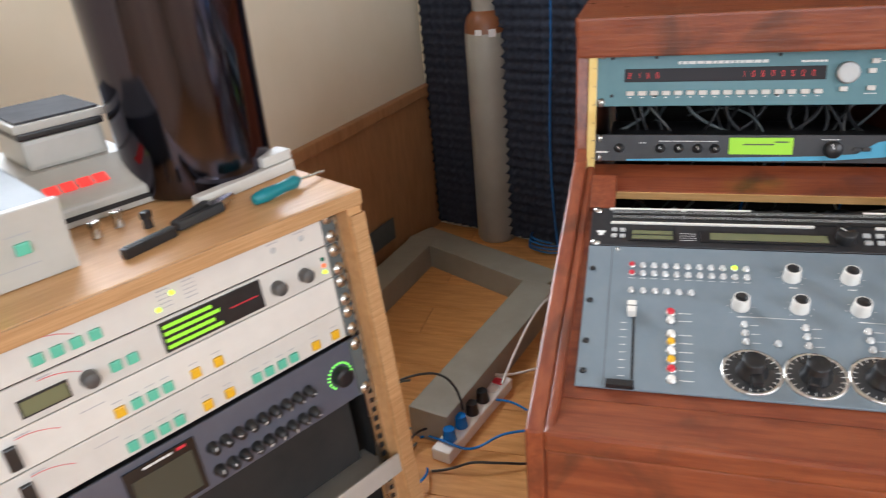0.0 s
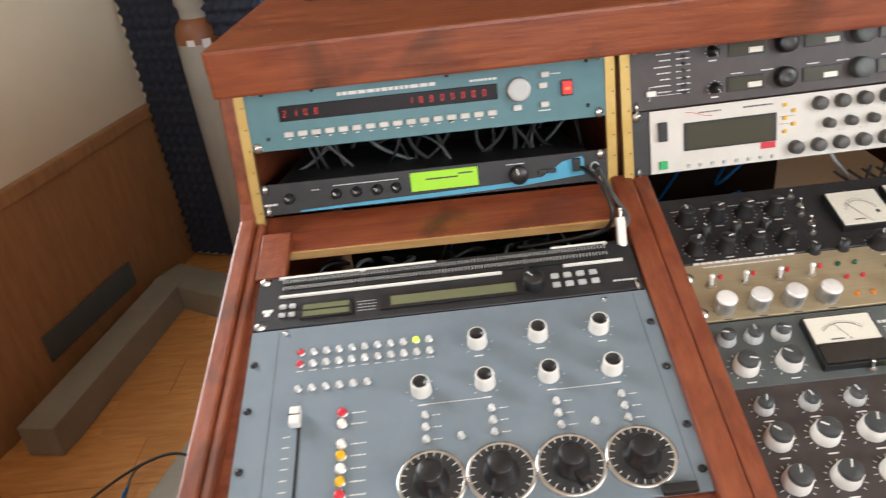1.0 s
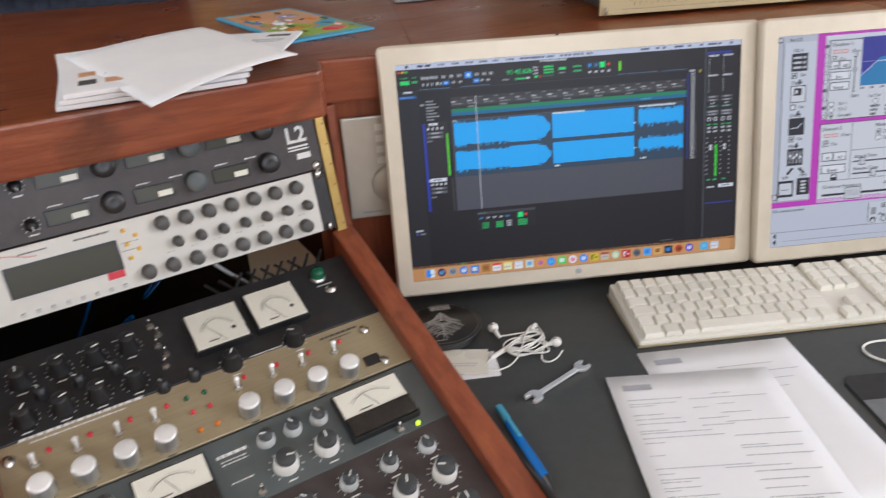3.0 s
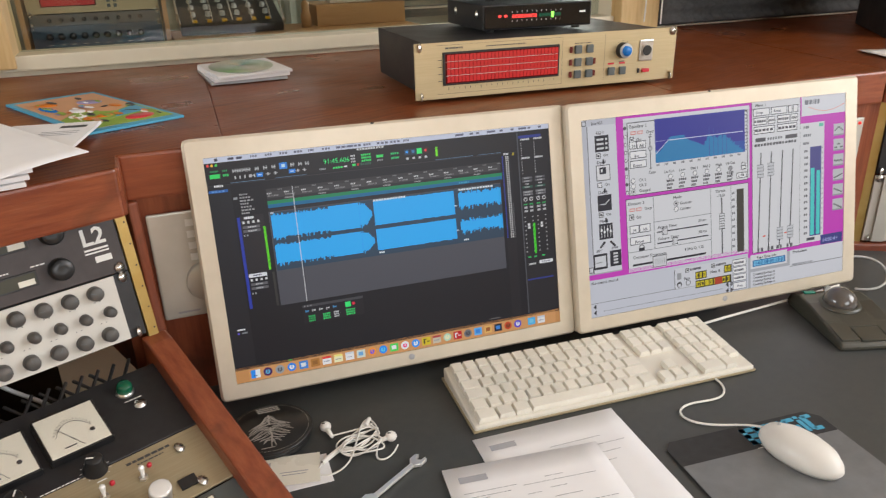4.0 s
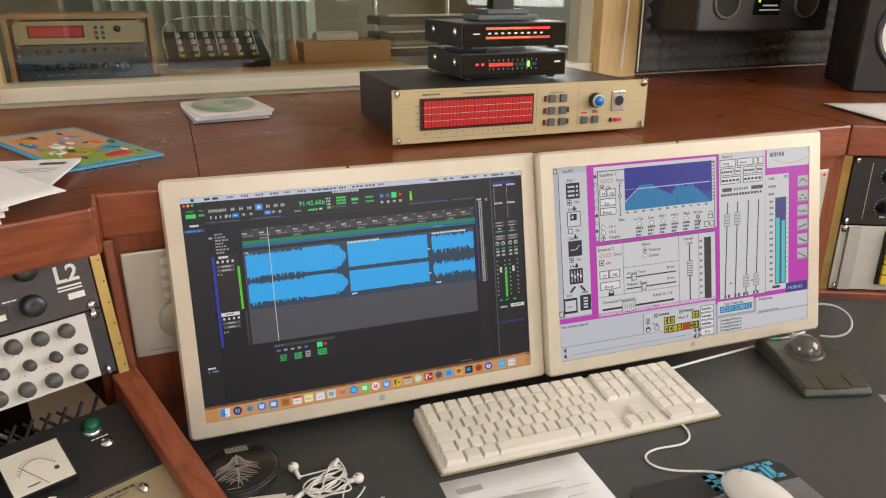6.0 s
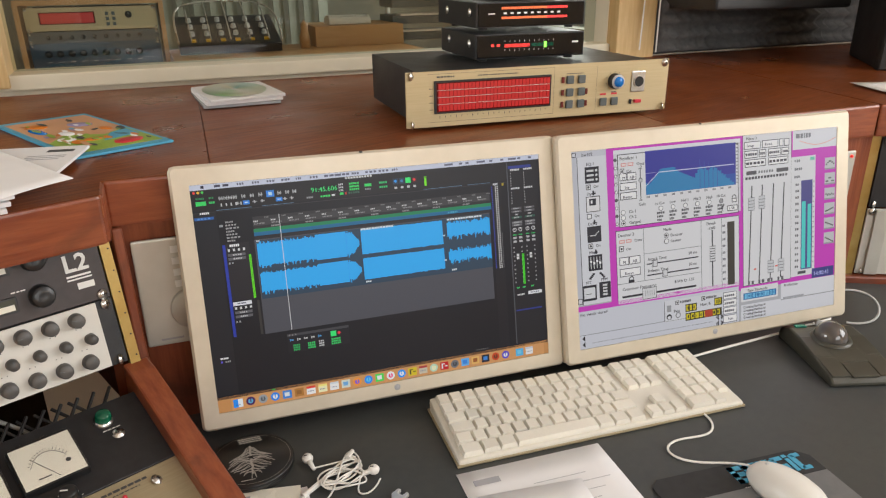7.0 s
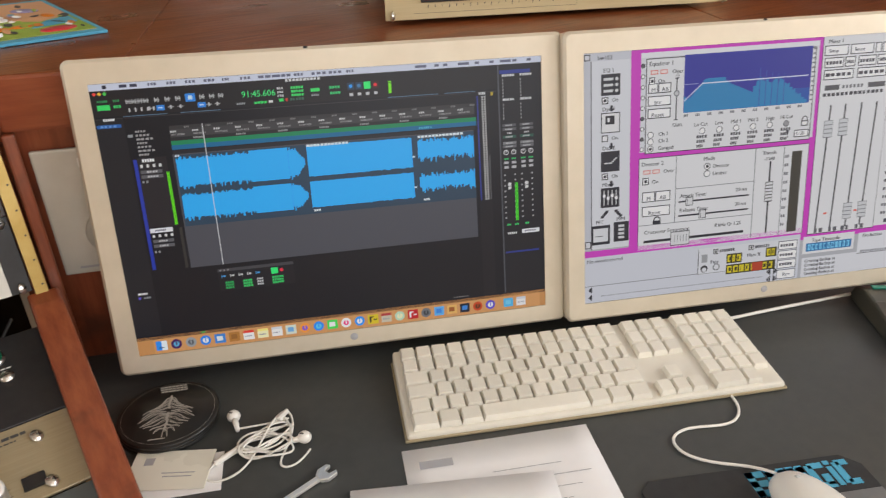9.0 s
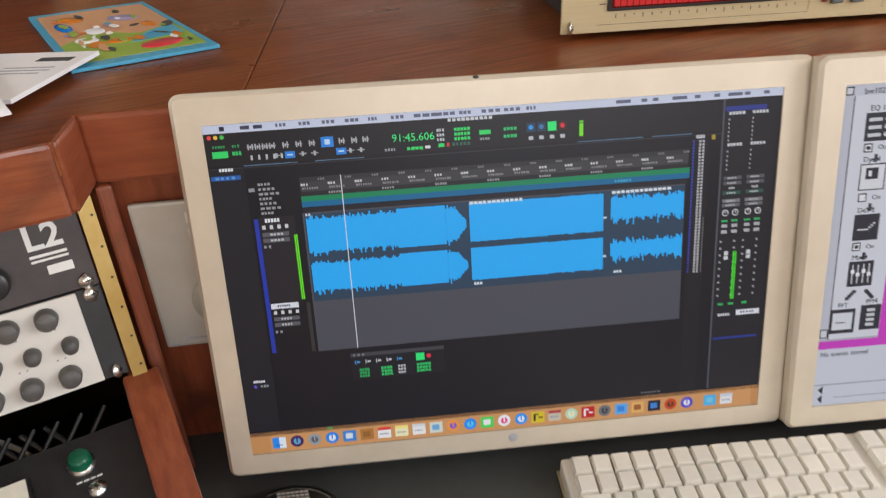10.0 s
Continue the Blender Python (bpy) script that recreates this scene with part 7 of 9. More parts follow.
pods = thing("earphones", pose(1.080, 0.935, DESKZ, 0, 0, -46), "tangled white wired earphones on the grey worktop", "earphones")
PM = pods.matrix_basis.inverted()


def on_desk(pts):
    return [tuple(PM @ Vector((x, y, DESKZ + z))) for x, y, z in pts]


random.seed(5)


def loops(cx, cy, ang, a, b, turns, shift):
    """Flat loops of cord about a long axis."""
    out = []
    for k in range(turns * 8):
        t = 2 * math.pi * k / 8
        w = 1 + 0.22 * math.sin(k * 0.7 + shift)
        p = Vector((a * w * math.cos(t), b * w * math.sin(t) + 0.004 * math.sin(k * 0.45 + shift), 0))
        p.rotate(Matrix.Rotation(radians(ang + 10 * math.sin(k * 0.3 + shift)), 3, "Z"))
        out.append((cx + p.x, cy + p.y, 0.003 + 0.009 * (0.5 + 0.5 * math.sin(k * 1.9 + shift))))
    return out


tube("cord", on_desk([(1.058, 0.970, 0.006)] + loops(1.083, 0.935, 5, 0.034, 0.013, 4, 0.3) + [(1.098, 0.915, 0.008), (1.108, 0.914, 0.008)]), 0.0012, WHITE, pods)
tube("cord", on_desk([(1.108, 0.956, 0.010)] + loops(1.072, 0.925, -30, 0.030, 0.016, 4, 1.7) + [(1.054, 0.939, 0.006)]), 0.0012, WHITE, pods)
tube("cord", on_desk([(1.020, 0.934, 0.005), (1.002, 0.928, 0.003), (1.005, 0.912, 0.002), (1.030, 0.905, 0.003), (1.055, 0.915, 0.006), (1.085, 0.945, 0.012), (1.110, 0.965, 0.010), (1.120, 0.960, 0.006), (1.110, 0.930, 0.006), (1.085, 0.905, 0.004), (1.070, 0.890, 0.002), (1.090, 0.880, 0.002), (1.112, 0.895, 0.003)]), 0.0012, WHITE, pods)
for bx, by, tx, ty in ((1.062, 0.990, 1.058, 0.968), (1.113, 0.910, 1.096, 0.917)):
    (hx, hy, hz), (qx, qy, qz) = on_desk([(bx, by, 0.0085), (tx, ty, 0.005)])
    put("earbud", Shape(WHITE, KNOBDARK).ball((hx, hy, hz), 0.0078, 0, 18, (1, 0.95, 0.9)).cyl((hx, hy, hz), (qx, qy, qz), 0.0042, 0.0024, seg=14).box((hx - 0.002, hy - 0.002, hz + 0.0068), (0.0045, 0.0016, 0.001), 1), pods, smooth=True)
(ax, ay, az), (bx, by, bz), (cx, cy, cz), (ex, ey, ez) = on_desk([(1.019, 0.934, 0.005), (1.055, 0.940, 0.007), (1.100, 0.951, 0.011), (1.115, 0.960, 0.010)])
put("inline_remote", Shape(WHITE).cyl((ax, ay, az), (bx, by, bz), 0.0034, seg=14), pods)
put("splitter", Shape(WHITE).cyl((cx, cy, cz), (ex, ey, ez), 0.0038, 0.0028, seg=14), pods)

wr = thing("spanner", pose(1.065, 0.845, DESKZ, 0, 0, 9) @ Matrix.Scale(0.86, 4), "small chrome double open-ended spanner on the worktop", "spanner")
put("shaft", Shape(ALU).box((0, 0, 0.004), (0.085, 0.008, 0.0045), bevel=0.0015), wr)
put("open_jaw", Shape(ALU).prism([(0.040, -0.005), (0.048, -0.011), (0.062, -0.010), (0.064, -0.005), (0.054, -0.004), (0.053, 0.004), (0.063, 0.006), (0.060, 0.011), (0.047, 0.011), (0.040, 0.005)], 0.006, m=pose(0, 0, 0.001)), wr, soft=0.001)
put("open_jaw", Shape(ALU).prism([(0.040, -0.005), (0.048, -0.012), (0.063, -0.011), (0.066, -0.005), (0.054, -0.004), (0.053, 0.004), (0.064, 0.007), (0.061, 0.012), (0.047, 0.012), (0.040, 0.005)], 0.006, m=pose(0, 0, 0.001, 0, 0, 180)), wr, soft=0.001)

pen = thing("ballpoint_pen", pose(0.955, 0.770, DESKZ + 0.0055, 0, 0, 79.5), "translucent blue ballpoint pen beside the wooden rail", "pen")
put("barrel", Shape(BLUE).cyl((-0.05, 0, 0), (0.045, 0, 0), 0.0048, 0.0052, seg=14), pen, smooth=False)
put("tip", Shape(BLACK).cyl((-0.068, 0, -0.002), (-0.05, 0, 0), 0.0012, 0.0046, seg=12), pen)
put("clip", Shape(CYAN).box((0.035, 0, 0.0065), (0.045, 0.004, 0.0016), bevel=0.0006).box((0.06, 0, 0.002), (0.03, 0.009, 0.009), bevel=0.003), pen)
tube("white_cable", [(1.50, 0.90, 0.755), (1.60, 0.84, 0.757), (1.75, 0.80, 0.757), (1.90, 0.74, 0.758), (2.02, 0.70, 0.76)], 0.0024, WHITE)
bpy.data.objects["white_cable"].matrix_basis = pose(-0.02, -0.035, -0.002)
tagged(bpy.data.objects["white_cable"], "thin white cable along the foot of the monitors", "cable")


# ---- things on the shelf ----
tubez = TOPZ + 0.0006
for nm, z, lab in (("level_meter_box", 0.0945, "small black meter box with green and red lights"), ("peak_meter_box", 0.1475, "small black meter box with orange bargraph")):
    r = thing(nm, pose(1.668, 1.137, TOPZ + z + 0.0015, 0, 0, -24.5 + (2 if z > 0.1 else 0)), lab, "meter box")
    put("case", Shape(BLACKPAINT).box((0, 0.095, 0.026), (0.212, 0.19, 0.042), bevel=0.002), r)
    put("front", Shape(BLACKGLOSS).box((0, -0.001, 0.026), (0.206, 0.004, 0.038), bevel=0.001), r)
    for x in (-0.085, 0.085):
        for y in (0.02, 0.15):
            put("foot", Shape(RUBBER).cyl((x, y, 0), (x, y, 0.006), 0.008, seg=14), r)
    for y in (0.03, 0.14):
        put("screw", shared("screw", screw_mesh), r, pose(-0.1062, y, 0.03, 0, -90, 0))
    if z < 0.1:
        s, q, gq = Shape(LEDRED), Shape(PRINT), Shape(DKGREEN, LEDGREEN)
        for k in range(22):
            s.quad(-0.052 + k * 0.0022, 0.024, -0.0505 + k * 0.0022, 0.030, -0.0034)
        for k in range(18):
            gq.quad(0.0 + k * 0.0024, 0.024, 0.0016 + k * 0.0024, 0.030, -0.0034, 0)
        gq.quad(0.024, 0.022, 0.029, 0.032, -0.0036, 1)
        for k in range(11):
            q.quad(-0.052 + k * 0.0094, 0.033, -0.0512 + k * 0.0094, 0.036, -0.0034)
            q.quad(-0.052 + k * 0.0094, 0.018, -0.0512 + k * 0.0094, 0.021, -0.0034)
        s.quad(-0.078, 0.026, -0.072, 0.030, -0.0034).quad(-0.067, 0.026, -0.061, 0.030, -0.0034)
        q.quad(0.080, 0.028, 0.092, 0.031, -0.0034)
        put("red_lights", s, r), put("green_lights", gq, r), put("print", q, r)
    else:
        s, q = Shape(LEDORANGE, LEDRED), Shape(PRINT)
        for zz in (0.018, 0.034):
            [s.quad(-0.060 + k * 0.0034, zz + 0.001, -0.0572 + k * 0.0034, zz + 0.005, -0.0034, 0 if k < 26 else 1) for k in range(38)]
        for k in range(9):
            q.quad(-0.056 + k * 0.013, 0.027, -0.050 + k * 0.013, 0.030, -0.0034)
        q.quad(-0.085, 0.027, -0.072, 0.029, -0.0034)
        put("bargraph", s, r, label="lit orange bargraph"), put("print", q, r)
dm = thing("small_screen", pose(1.690, 1.160, TOPZ + 0.196, 0, 0, -22), "small grey table display on the meter boxes", "display")
put("foot", Shape(SLATE).box((0, 0.06, 0.006), (0.125, 0.075, 0.010), bevel=0.003), dm)
put("foot", Shape(SLATE).box((0, 0.055, 0.016), (0.085, 0.06, 0.010), bevel=0.003), dm)
put("neck", Shape(BLACK).box((0, 0.06, 0.028), (0.045, 0.03, 0.022), bevel=0.003), dm)
put("bezel", Shape(SLATE).box((0, 0.05, 0.125), (0.175, 0.03, 0.17), bevel=0.004), dm)
put("screen", Shape(LCDGREY).box((0, 0.0345, 0.13), (0.15, 0.002, 0.13)), dm)

book = thing("picture_book", pose(1.010, 1.540, tubez, 0, 0, 4) @ Matrix.Diagonal((0.70, 1.60, 1, 1)), "thin children's picture book with blue border and bright cover", "book")
put("cover", Shape(CYAN).box((0, 0, 0.002), (0.215, 0.215, 0.004), bevel=0.0008), book)
random.seed(3)
GRASS = material("print_grass_green", (0.28, 0.42, 0.06), 0.45)
PEACH = material("print_peach", (0.62, 0.33, 0.18), 0.45)
LILAC = material("print_lilac", (0.33, 0.28, 0.46), 0.45)
put("printed_area", Shape(PEACH).box((0, 0, 0.0042), (0.192, 0.190, 0.0006)), book, label="peach printed field")
put("printed_area", Shape(GRASS).prism([(-0.096, -0.095), (0.096, -0.095), (0.096, -0.01), (0.03, -0.03), (-0.04, -0.005), (-0.096, -0.035)], 0.0006, m=pose(0, 0, 0.0042)), book)
put("printed_area", Shape(CYAN).prism([(0.0, -0.06), (0.09, -0.05), (0.09, -0.015), (0.04, -0.03)], 0.0006, m=pose(0, 0, 0.0045)), book)
for x, y, a, b, mt in ((0.035, 0.04, 0.026, 0.013, LILAC), (-0.03, 0.0, 0.016, 0.012, PAPER), (-0.055, -0.03, 0.018, 0.010, PAPER), (-0.01, -0.045, 0.02, 0.008, ORANGE), (0.04, -0.075, 0.034, 0.012, RED), (-0.05, 0.06, 0.022, 0.012, ORANGE), (0.06, 0.0, 0.012, 0.010, ORANGE), (-0.07, 0.03, 0.012, 0.02, BLUE)):
    put("printed_shape", Shape(mt).lathe([(1, 0), (1, 0.0004), (0, 0.0005)], seg=20, m=Matrix.Diagonal((a, b, 1, 1))), book, pose(x, y, 0.0048, 0, 0, random.uniform(-20, 20)))

ART = [GRASS, PEACH, LILAC, PAPER, ORANGE, CYAN, BLUE, DARKPRINT]
s = Shape(*ART)
for k in range(46):
    cx, cy, rw, rh, an = random.uniform(-0.085, 0.085), random.uniform(-0.085, 0.085), random.uniform(0.004, 0.016), random.uniform(0.003, 0.009), random.uniform(0, 180)
    if cy < -0.062 and 0.0 < cx < 0.08:
        continue
    n = random.randint(5, 9)
    s.prism([(rw * random.uniform(0.7, 1.2) * math.cos(2 * math.pi * i / n), rh * random.uniform(0.7, 1.2) * math.sin(2 * math.pi * i / n)) for i in range(n)], 0.0003, m=pose(cx, cy, 0.0049 + 0.00002 * k, 0, 0, an), mi=random.choice((0, 0, 1, 2, 3, 3, 4, 5, 6, 7)))
put("drawing", s, book, kind="stuff", label="small coloured drawings")

mag = thing("magazine_pile", pose(0.722, 1.305, tubez, 0, 0, -6), "pile of white magazines with photo covers on the shelf", "magazine")
for k in range(3):
    put("magazine", Shape(PAPER).box((0.002 * k, 0.003 * k, 0.004 + 0.006 * k), (0.215, 0.285, 0.0055), bevel=0.001), mag, pose(0, 0, 0, 0, 0, k * 1.5))
s = Shape(DARKPRINT, PEACH)
for k in range(5):
    s.box((-0.07 + 0.03 * (k % 3), -0.09 + 0.05 * (k // 3), 0.0192), (0.02, 0.025, 0.0005), k % 2)
put("print", s, mag, kind="stuff")
env = thing("envelope", pose(0.76, 1.30, tubez + 0.0205), "open white envelope lying askew on the magazines", "envelope")
s = Shape(PAPER)
n = 12
c00, c10, c11, c01 = (Vector(c) for c in ((-0.125, 0.115, 0.0), (-0.074, -0.240, -0.004), (0.135, -0.115, 0.0), (0.090, 0.205, 0.002)))
g = [[s.bm.verts.new((c00 * (1 - i / n) + c01 * (i / n)) * (1 - j / n) + (c10 * (1 - i / n) + c11 * (i / n)) * (j / n) + Vector((0, 0, 0.006 * math.sin(math.pi * i / n) * (0.4 + 0.6 * j / n) - 0.004 * max(0, i / n - 0.8)))) for i in range(n + 1)] for j in range(n + 1)]
for j in range(n):
    for i in range(n):
        s.bm.faces.new([g[j + 1][i], g[j + 1][i + 1], g[j][i + 1], g[j][i]])
ob = put("sheet", s, env, smooth=True)
ob.modifiers.new("thick", "SOLIDIFY").thickness = 0.001
put("letter", Shape(PAPER, DARKPRINT, INK).box((0, 0, 0.002), (0.12, 0.16, 0.004)).box((0.03, 0.05, 0.0042), (0.035, 0.014, 0.0003), 1).box((0.02, 0.02, 0.0042), (0.05, 0.003, 0.0003), 2).box((0.02, 0.01, 0.0042), (0.05, 0.003, 0.0003), 2).box((0.02, 0.0, 0.0042), (0.04, 0.003, 0.0003), 2), env, pose(0.125, 0.055, -0.012, 0, 0, -32))

cd = thing("disc_stack", pose(1.360, 1.680, tubez, 0, 0, -18) @ Matrix.Diagonal((1.06, 1.6, 1, 1)), "stack of disc cases with a loose silver disc on top", "disc")
for k in range(3):
    put("disc_case", Shape(PAPER if k else material("clear_grey_case", (0.42, 0.43, 0.44), 0.15)).box((0.002 * k, -0.003 * k, 0.004 + 0.0065 * k), (0.142, 0.125, 0.006), bevel=0.001), cd, pose(0, 0, 0, 0, 0, 3 * k))
# the iridescent sheen is painted into the base colour as radial sectors
DISC = material("iridescent_disc", (0.55, 0.58, 0.52), 0.3, 0.45)
nt = DISC.node_tree
tc, sp, ra = nt.nodes.new("ShaderNodeTexCoord"), nt.nodes.new("ShaderNodeTexGradient"), nt.nodes.new("ShaderNodeValToRGB")
sp.gradient_type = "RADIAL"
nt.links.new(tc.outputs["Object"], sp.inputs[0])
nt.links.new(sp.outputs["Fac"], ra.inputs[0])
ra.color_ramp.elements[0].color, ra.color_ramp.elements[1].color = (0.45, 0.5, 0.4, 1), (0.45, 0.5, 0.4, 1)
for p, c in ((0.15, (0.30, 0.48, 0.25, 1)), (0.3, (0.62, 0.6, 0.5, 1)), (0.5, (0.42, 0.5, 0.33, 1)), (0.65, (0.3, 0.5, 0.45, 1)), (0.8, (0.65, 0.6, 0.45, 1))):
    ra.color_ramp.elements.new(p).color = c
nt.links.new(ra.outputs[0], nt.nodes["Principled BSDF"].inputs["Base Color"])
put("disc", Shape(DISC).lathe([(0.0075, 0.0215), (0.060, 0.0215), (0.060, 0.0227), (0.0075, 0.0227), (0.0075, 0.0215)], seg=48), cd, pose(0.0, -0.005, 0))
sheet("paper_pile", pose(2.425, 0.80, tubez, 0, 0, -30), 0.21, 0.20, "white papers on the shelf by the loudspeaker", 0, False)
sheet("paper_pile", pose(2.43, 0.85, tubez + 0.004, 0, 0, -42), 0.21, 0.24, "white papers on the shelf by the loudspeaker", 0, False)


def loudspeaker(m, w, h, d, label, ports=False):
    r = thing("loudspeaker", m, label, "loudspeaker", "studio loudspeakers")
    if ports:
        put("cabinet", Shape(CABINET).box((0, d / 2, h / 2), (w, d, h), bevel=0.012, seg=3), r)
    else:
        put("cabinet", Shape(CABINET).box((0, d / 2 + 0.02, h / 2), (w, d - 0.04, h), bevel=0.006, seg=2), r)
        s = Shape(CABINET)
        cz, rad = h * 0.36, 0.103
        angs = sorted([2 * math.pi * k / 40 for k in range(40)] + [math.atan2(zc - cz, xc) % (2 * math.pi) for xc in (-w / 2, w / 2) for zc in (0.0, h)])
        loops = []
        for a in angs:
            c, q = math.cos(a), math.sin(a)
            far = min((w / 2) / max(abs(c), 1e-6), ((h - cz) if q > 0 else cz) / max(abs(q), 1e-6))
            e = far - 0.006
            loops.append([s.bm.verts.new((c * k, y, cz + q * k)) for k, y in ((rad, 0.038), (rad, 0.0), (e, 0.0), (far, 0.006), (far, 0.0405))])
        for i in range(len(loops)):
            p, q = loops[i], loops[(i + 1) % len(loops)]
            for k in range(4):
                s.bm.faces.new([p[k], q[k], q[k + 1], p[k + 1]])
        put("baffle", s, r)
    if ports:
        for x in (-w * 0.3, w * 0.3):
            put("port", Shape(KNOBDARK, DARK).lathe([(0.042, 0.0), (0.042, 0.006), (0.039, 0.008), (0.0355, 0.006), (0.035, 0.0015), (0, 0.0012)], ids=[0, 0, 0, 1, 1], seg=32), r, pose(x, 0.0, h * 0.24, 90))
        put("name_plate", Shape(BLACKGLOSS, PRINT, LEDYEL).box((0, -0.001, h * 0.22), (0.09, 0.003, 0.05), 0, bevel=0.001).box((0.01, -0.003, h * 0.22), (0.05, 0.0006, 0.004), 1).box((0.01, -0.003, h * 0.22 - 0.012), (0.07, 0.0006, 0.003), 1).box((-0.028, -0.003, h * 0.22 + 0.012), (0.006, 0.001, 0.006), 2), r)
    else:
        put("woofer", Shape(BLACK, material("pale_cone", (0.6, 0.57, 0.5), 0.6), RUBBER).lathe([(0.105, 0.0), (0.100, 0.006), (0.092, 0.004), (0.088, -0.002), (0.03, -0.03), (0.025, -0.022), (0, -0.016)], ids=[0, 0, 2, 1, 1, 1], seg=40), r, pose(0, 0.0, h * 0.36, 90))
        put("tweeter", Shape(BLACK, SLATE).lathe([(0.05, 0.0), (0.046, 0.004), (0.02, -0.004), (0, 0.004)], ids=[0, 0, 1], seg=32), r, pose(0, 0.0, h * 0.78, 90))
    return r


wallm = Matrix.Translation(CORNER) @ pose(0, 0, 0, 0, 0, BACK)
loudspeaker(wallm @ pose(4.075, -0.30, 1.264, 0, 0, -6), 0.45, 0.32, 0.26, "wide black loudspeaker box with two round ports on the wall", True)
loudspeaker(pose(2.788, 0.767, TOPZ, 0, 0, -61), 0.27, 0.42, 0.38, "black two-way studio loudspeaker standing on the shelf")
put("wall_bracket", Shape(BLACKPAINT).box((4.31, -0.03, 1.36), (0.12, 0.06, 0.08)), None, wallm)
tagged(bpy.data.objects["wall_bracket"], "black bracket that holds the wide loudspeaker", "bracket")

# ---- panel fittings in the middle of the desk ----
dm0 = pose(A1[0], A1[1], 0, 0, 0, math.degrees(math.atan2(va.y, va.x)))
for x in (0.079, 1.275):
    r = thing("wall_controller", dm0 @ pose(x, 0.005, 0.862), "silver remote panel with round selector knob", "control panel", "remote panels")
    put("plate", Shape(SILVER).box((0, -0.002, 0.096), (0.118, 0.006, 0.160), bevel=0.003), r)
    for k in range(4):
        put("label_field", Shape(PRINT).box((0.012, -0.0055, 0.108 + k * 0.017), (0.045, 0.0012, 0.010)), r)
    put("selector", Shape(SILVER, INK).lathe([(0.030, 0), (0.030, 0.006), (0.028, 0.008), (0, 0.008)], seg=36).box((0, 0, 0.011), (0.012, 0.050, 0.008), 0, bevel=0.003), r, pose(0.008, -0.005, 0.070, 90), "round selector knob")
    put("lamp", shared("led_rlit", led(LEDRED)), r, pose(0.046, -0.005, 0.166, 90))
    prints(r, INK, [(10, 27, 20, 35), (-40, 24, -10, 27)], -0.0055)

# ---- the right wing ----
MRB = pose(A2[0] + 0.005, A2[1] + 0.020, 0, 0, 0, -50)
put("carcass", Shape(WOOD_Z).box((0.40, 0.34, 0.53), (0.84, 0.60, 1.06)), right, MRB @ pose(0, 0.012, 0))
put("bay_lip", Shape(WOOD).box((0.42, 0.008, 0.7505), (0.86, 0.05, 0.030), bevel=0.004), right, MRB)
for x in (0.022, 0.575):
    put("rack_strip", Shape(BRASS).box((x, 0.004, 0.915), (0.026, 0.012, 0.30)), right, MRB)
r = rack_unit("passive_filter", MRB @ pose(0.297, -0.006, 0.915) @ Matrix.Scale(1.08, 4), 3, BLACKPAINT, "black rack unit with white printed dials", deep=0.004)
screws(r, 3)
for k in range(4):
    for z in (36, 96):
        kn(r, "black_skirt", -170 + k * 90, z, 20 * k)
ticks(r, PRINT, [(-170 + k * 90, z) for k in range(4) for z in (36, 96)], 16, 13, 3)
prints(r, PRINT, [(-206, 12, -205.4, 122)])
r = rack_unit("talkback_unit", MRB @ pose(0.297, -0.006, 0.768) @ Matrix.Scale(1.08, 4), 3, OFFWHITE, "cream rack panel with yellow square buttons", deep=0.004)
screws(r, 3)
put("ear_plate", Shape(SILVER).box((-0.215, -0.003, 0.066), (0.024, 0.005, 0.13), bevel=0.001), r)
put("button_frame", Shape(BLACK).box((-0.12, -0.002, 0.07), (0.075, 0.006, 0.112), bevel=0.001), r)
YELB = material("yellow_key", (0.72, 0.55, 0.02), 0.4)
for k in range(5):
    small(r, "button", "key_yel", button(YELB, 0.064, 0.0185, 0.008), -120, 26 + k * 21.5, -0.004)

# ---- cables about the console ----
random.seed(9)


def loose(name, pts, rad, mat, label):
    return tagged(tube(name, pts, rad, mat), label, "cable")


jp = upper(BAY1, 0) @ Vector((0.222, -0.03, 0.022))
loose("patch_cable", [tuple(jp), (0.375, 1.10, 0.90), (0.385, 1.075, 0.885), (0.392, 1.06, 0.880), (0.380, 1.045, 0.875)], 0.003, SLATE, "grey patch cable plugged into the effects unit")
loose("patch_cable", [(0.345, 1.145, 0.92), (0.355, 1.10, 0.93), (0.37, 1.07, 0.90), (0.372, 1.06, 0.87), (0.35, 1.09, 0.84), (0.25, 1.12, 0.82)], 0.003, BLACK, "black patch cable hanging into the bay")
pl = thing("adapter_plug", pose(0.375, 1.035, 0.856, -30, 0, -4) @ Matrix.Scale(0.8, 4), "white angled plug lying on the vented unit", "plug")
put("body", Shape(WHITE, STEEL).box((0, 0, 0.022), (0.013, 0.016, 0.044), 0, bevel=0.002).cyl((0, 0, 0.044), (0, 0, 0.058), 0.003, mi=1), pl)
for k in range(26):
    x0 = random.uniform(-0.08, 0.86)
    y0 = random.uniform(1.25, 1.6)
    z0 = random.uniform(0.72, 1.0)
    p = [(x0, y0, z0)]
    for _ in range(4):
        p.append((p[-1][0] + random.uniform(-0.12, 0.12), min(1.7, max(1.22, p[-1][1] + random.uniform(-0.1, 0.1))), min(1.04, max(0.6, p[-1][2] + random.uniform(-0.14, 0.08)))))
    loose("bay_cable", p, random.choice((0.002, 0.0028, 0.0035)), random.choice((BLACK, BLACK, SLATE, BLUE, RUBBER, KNOBGREY)), "tangled cable inside the dark equipment bay")
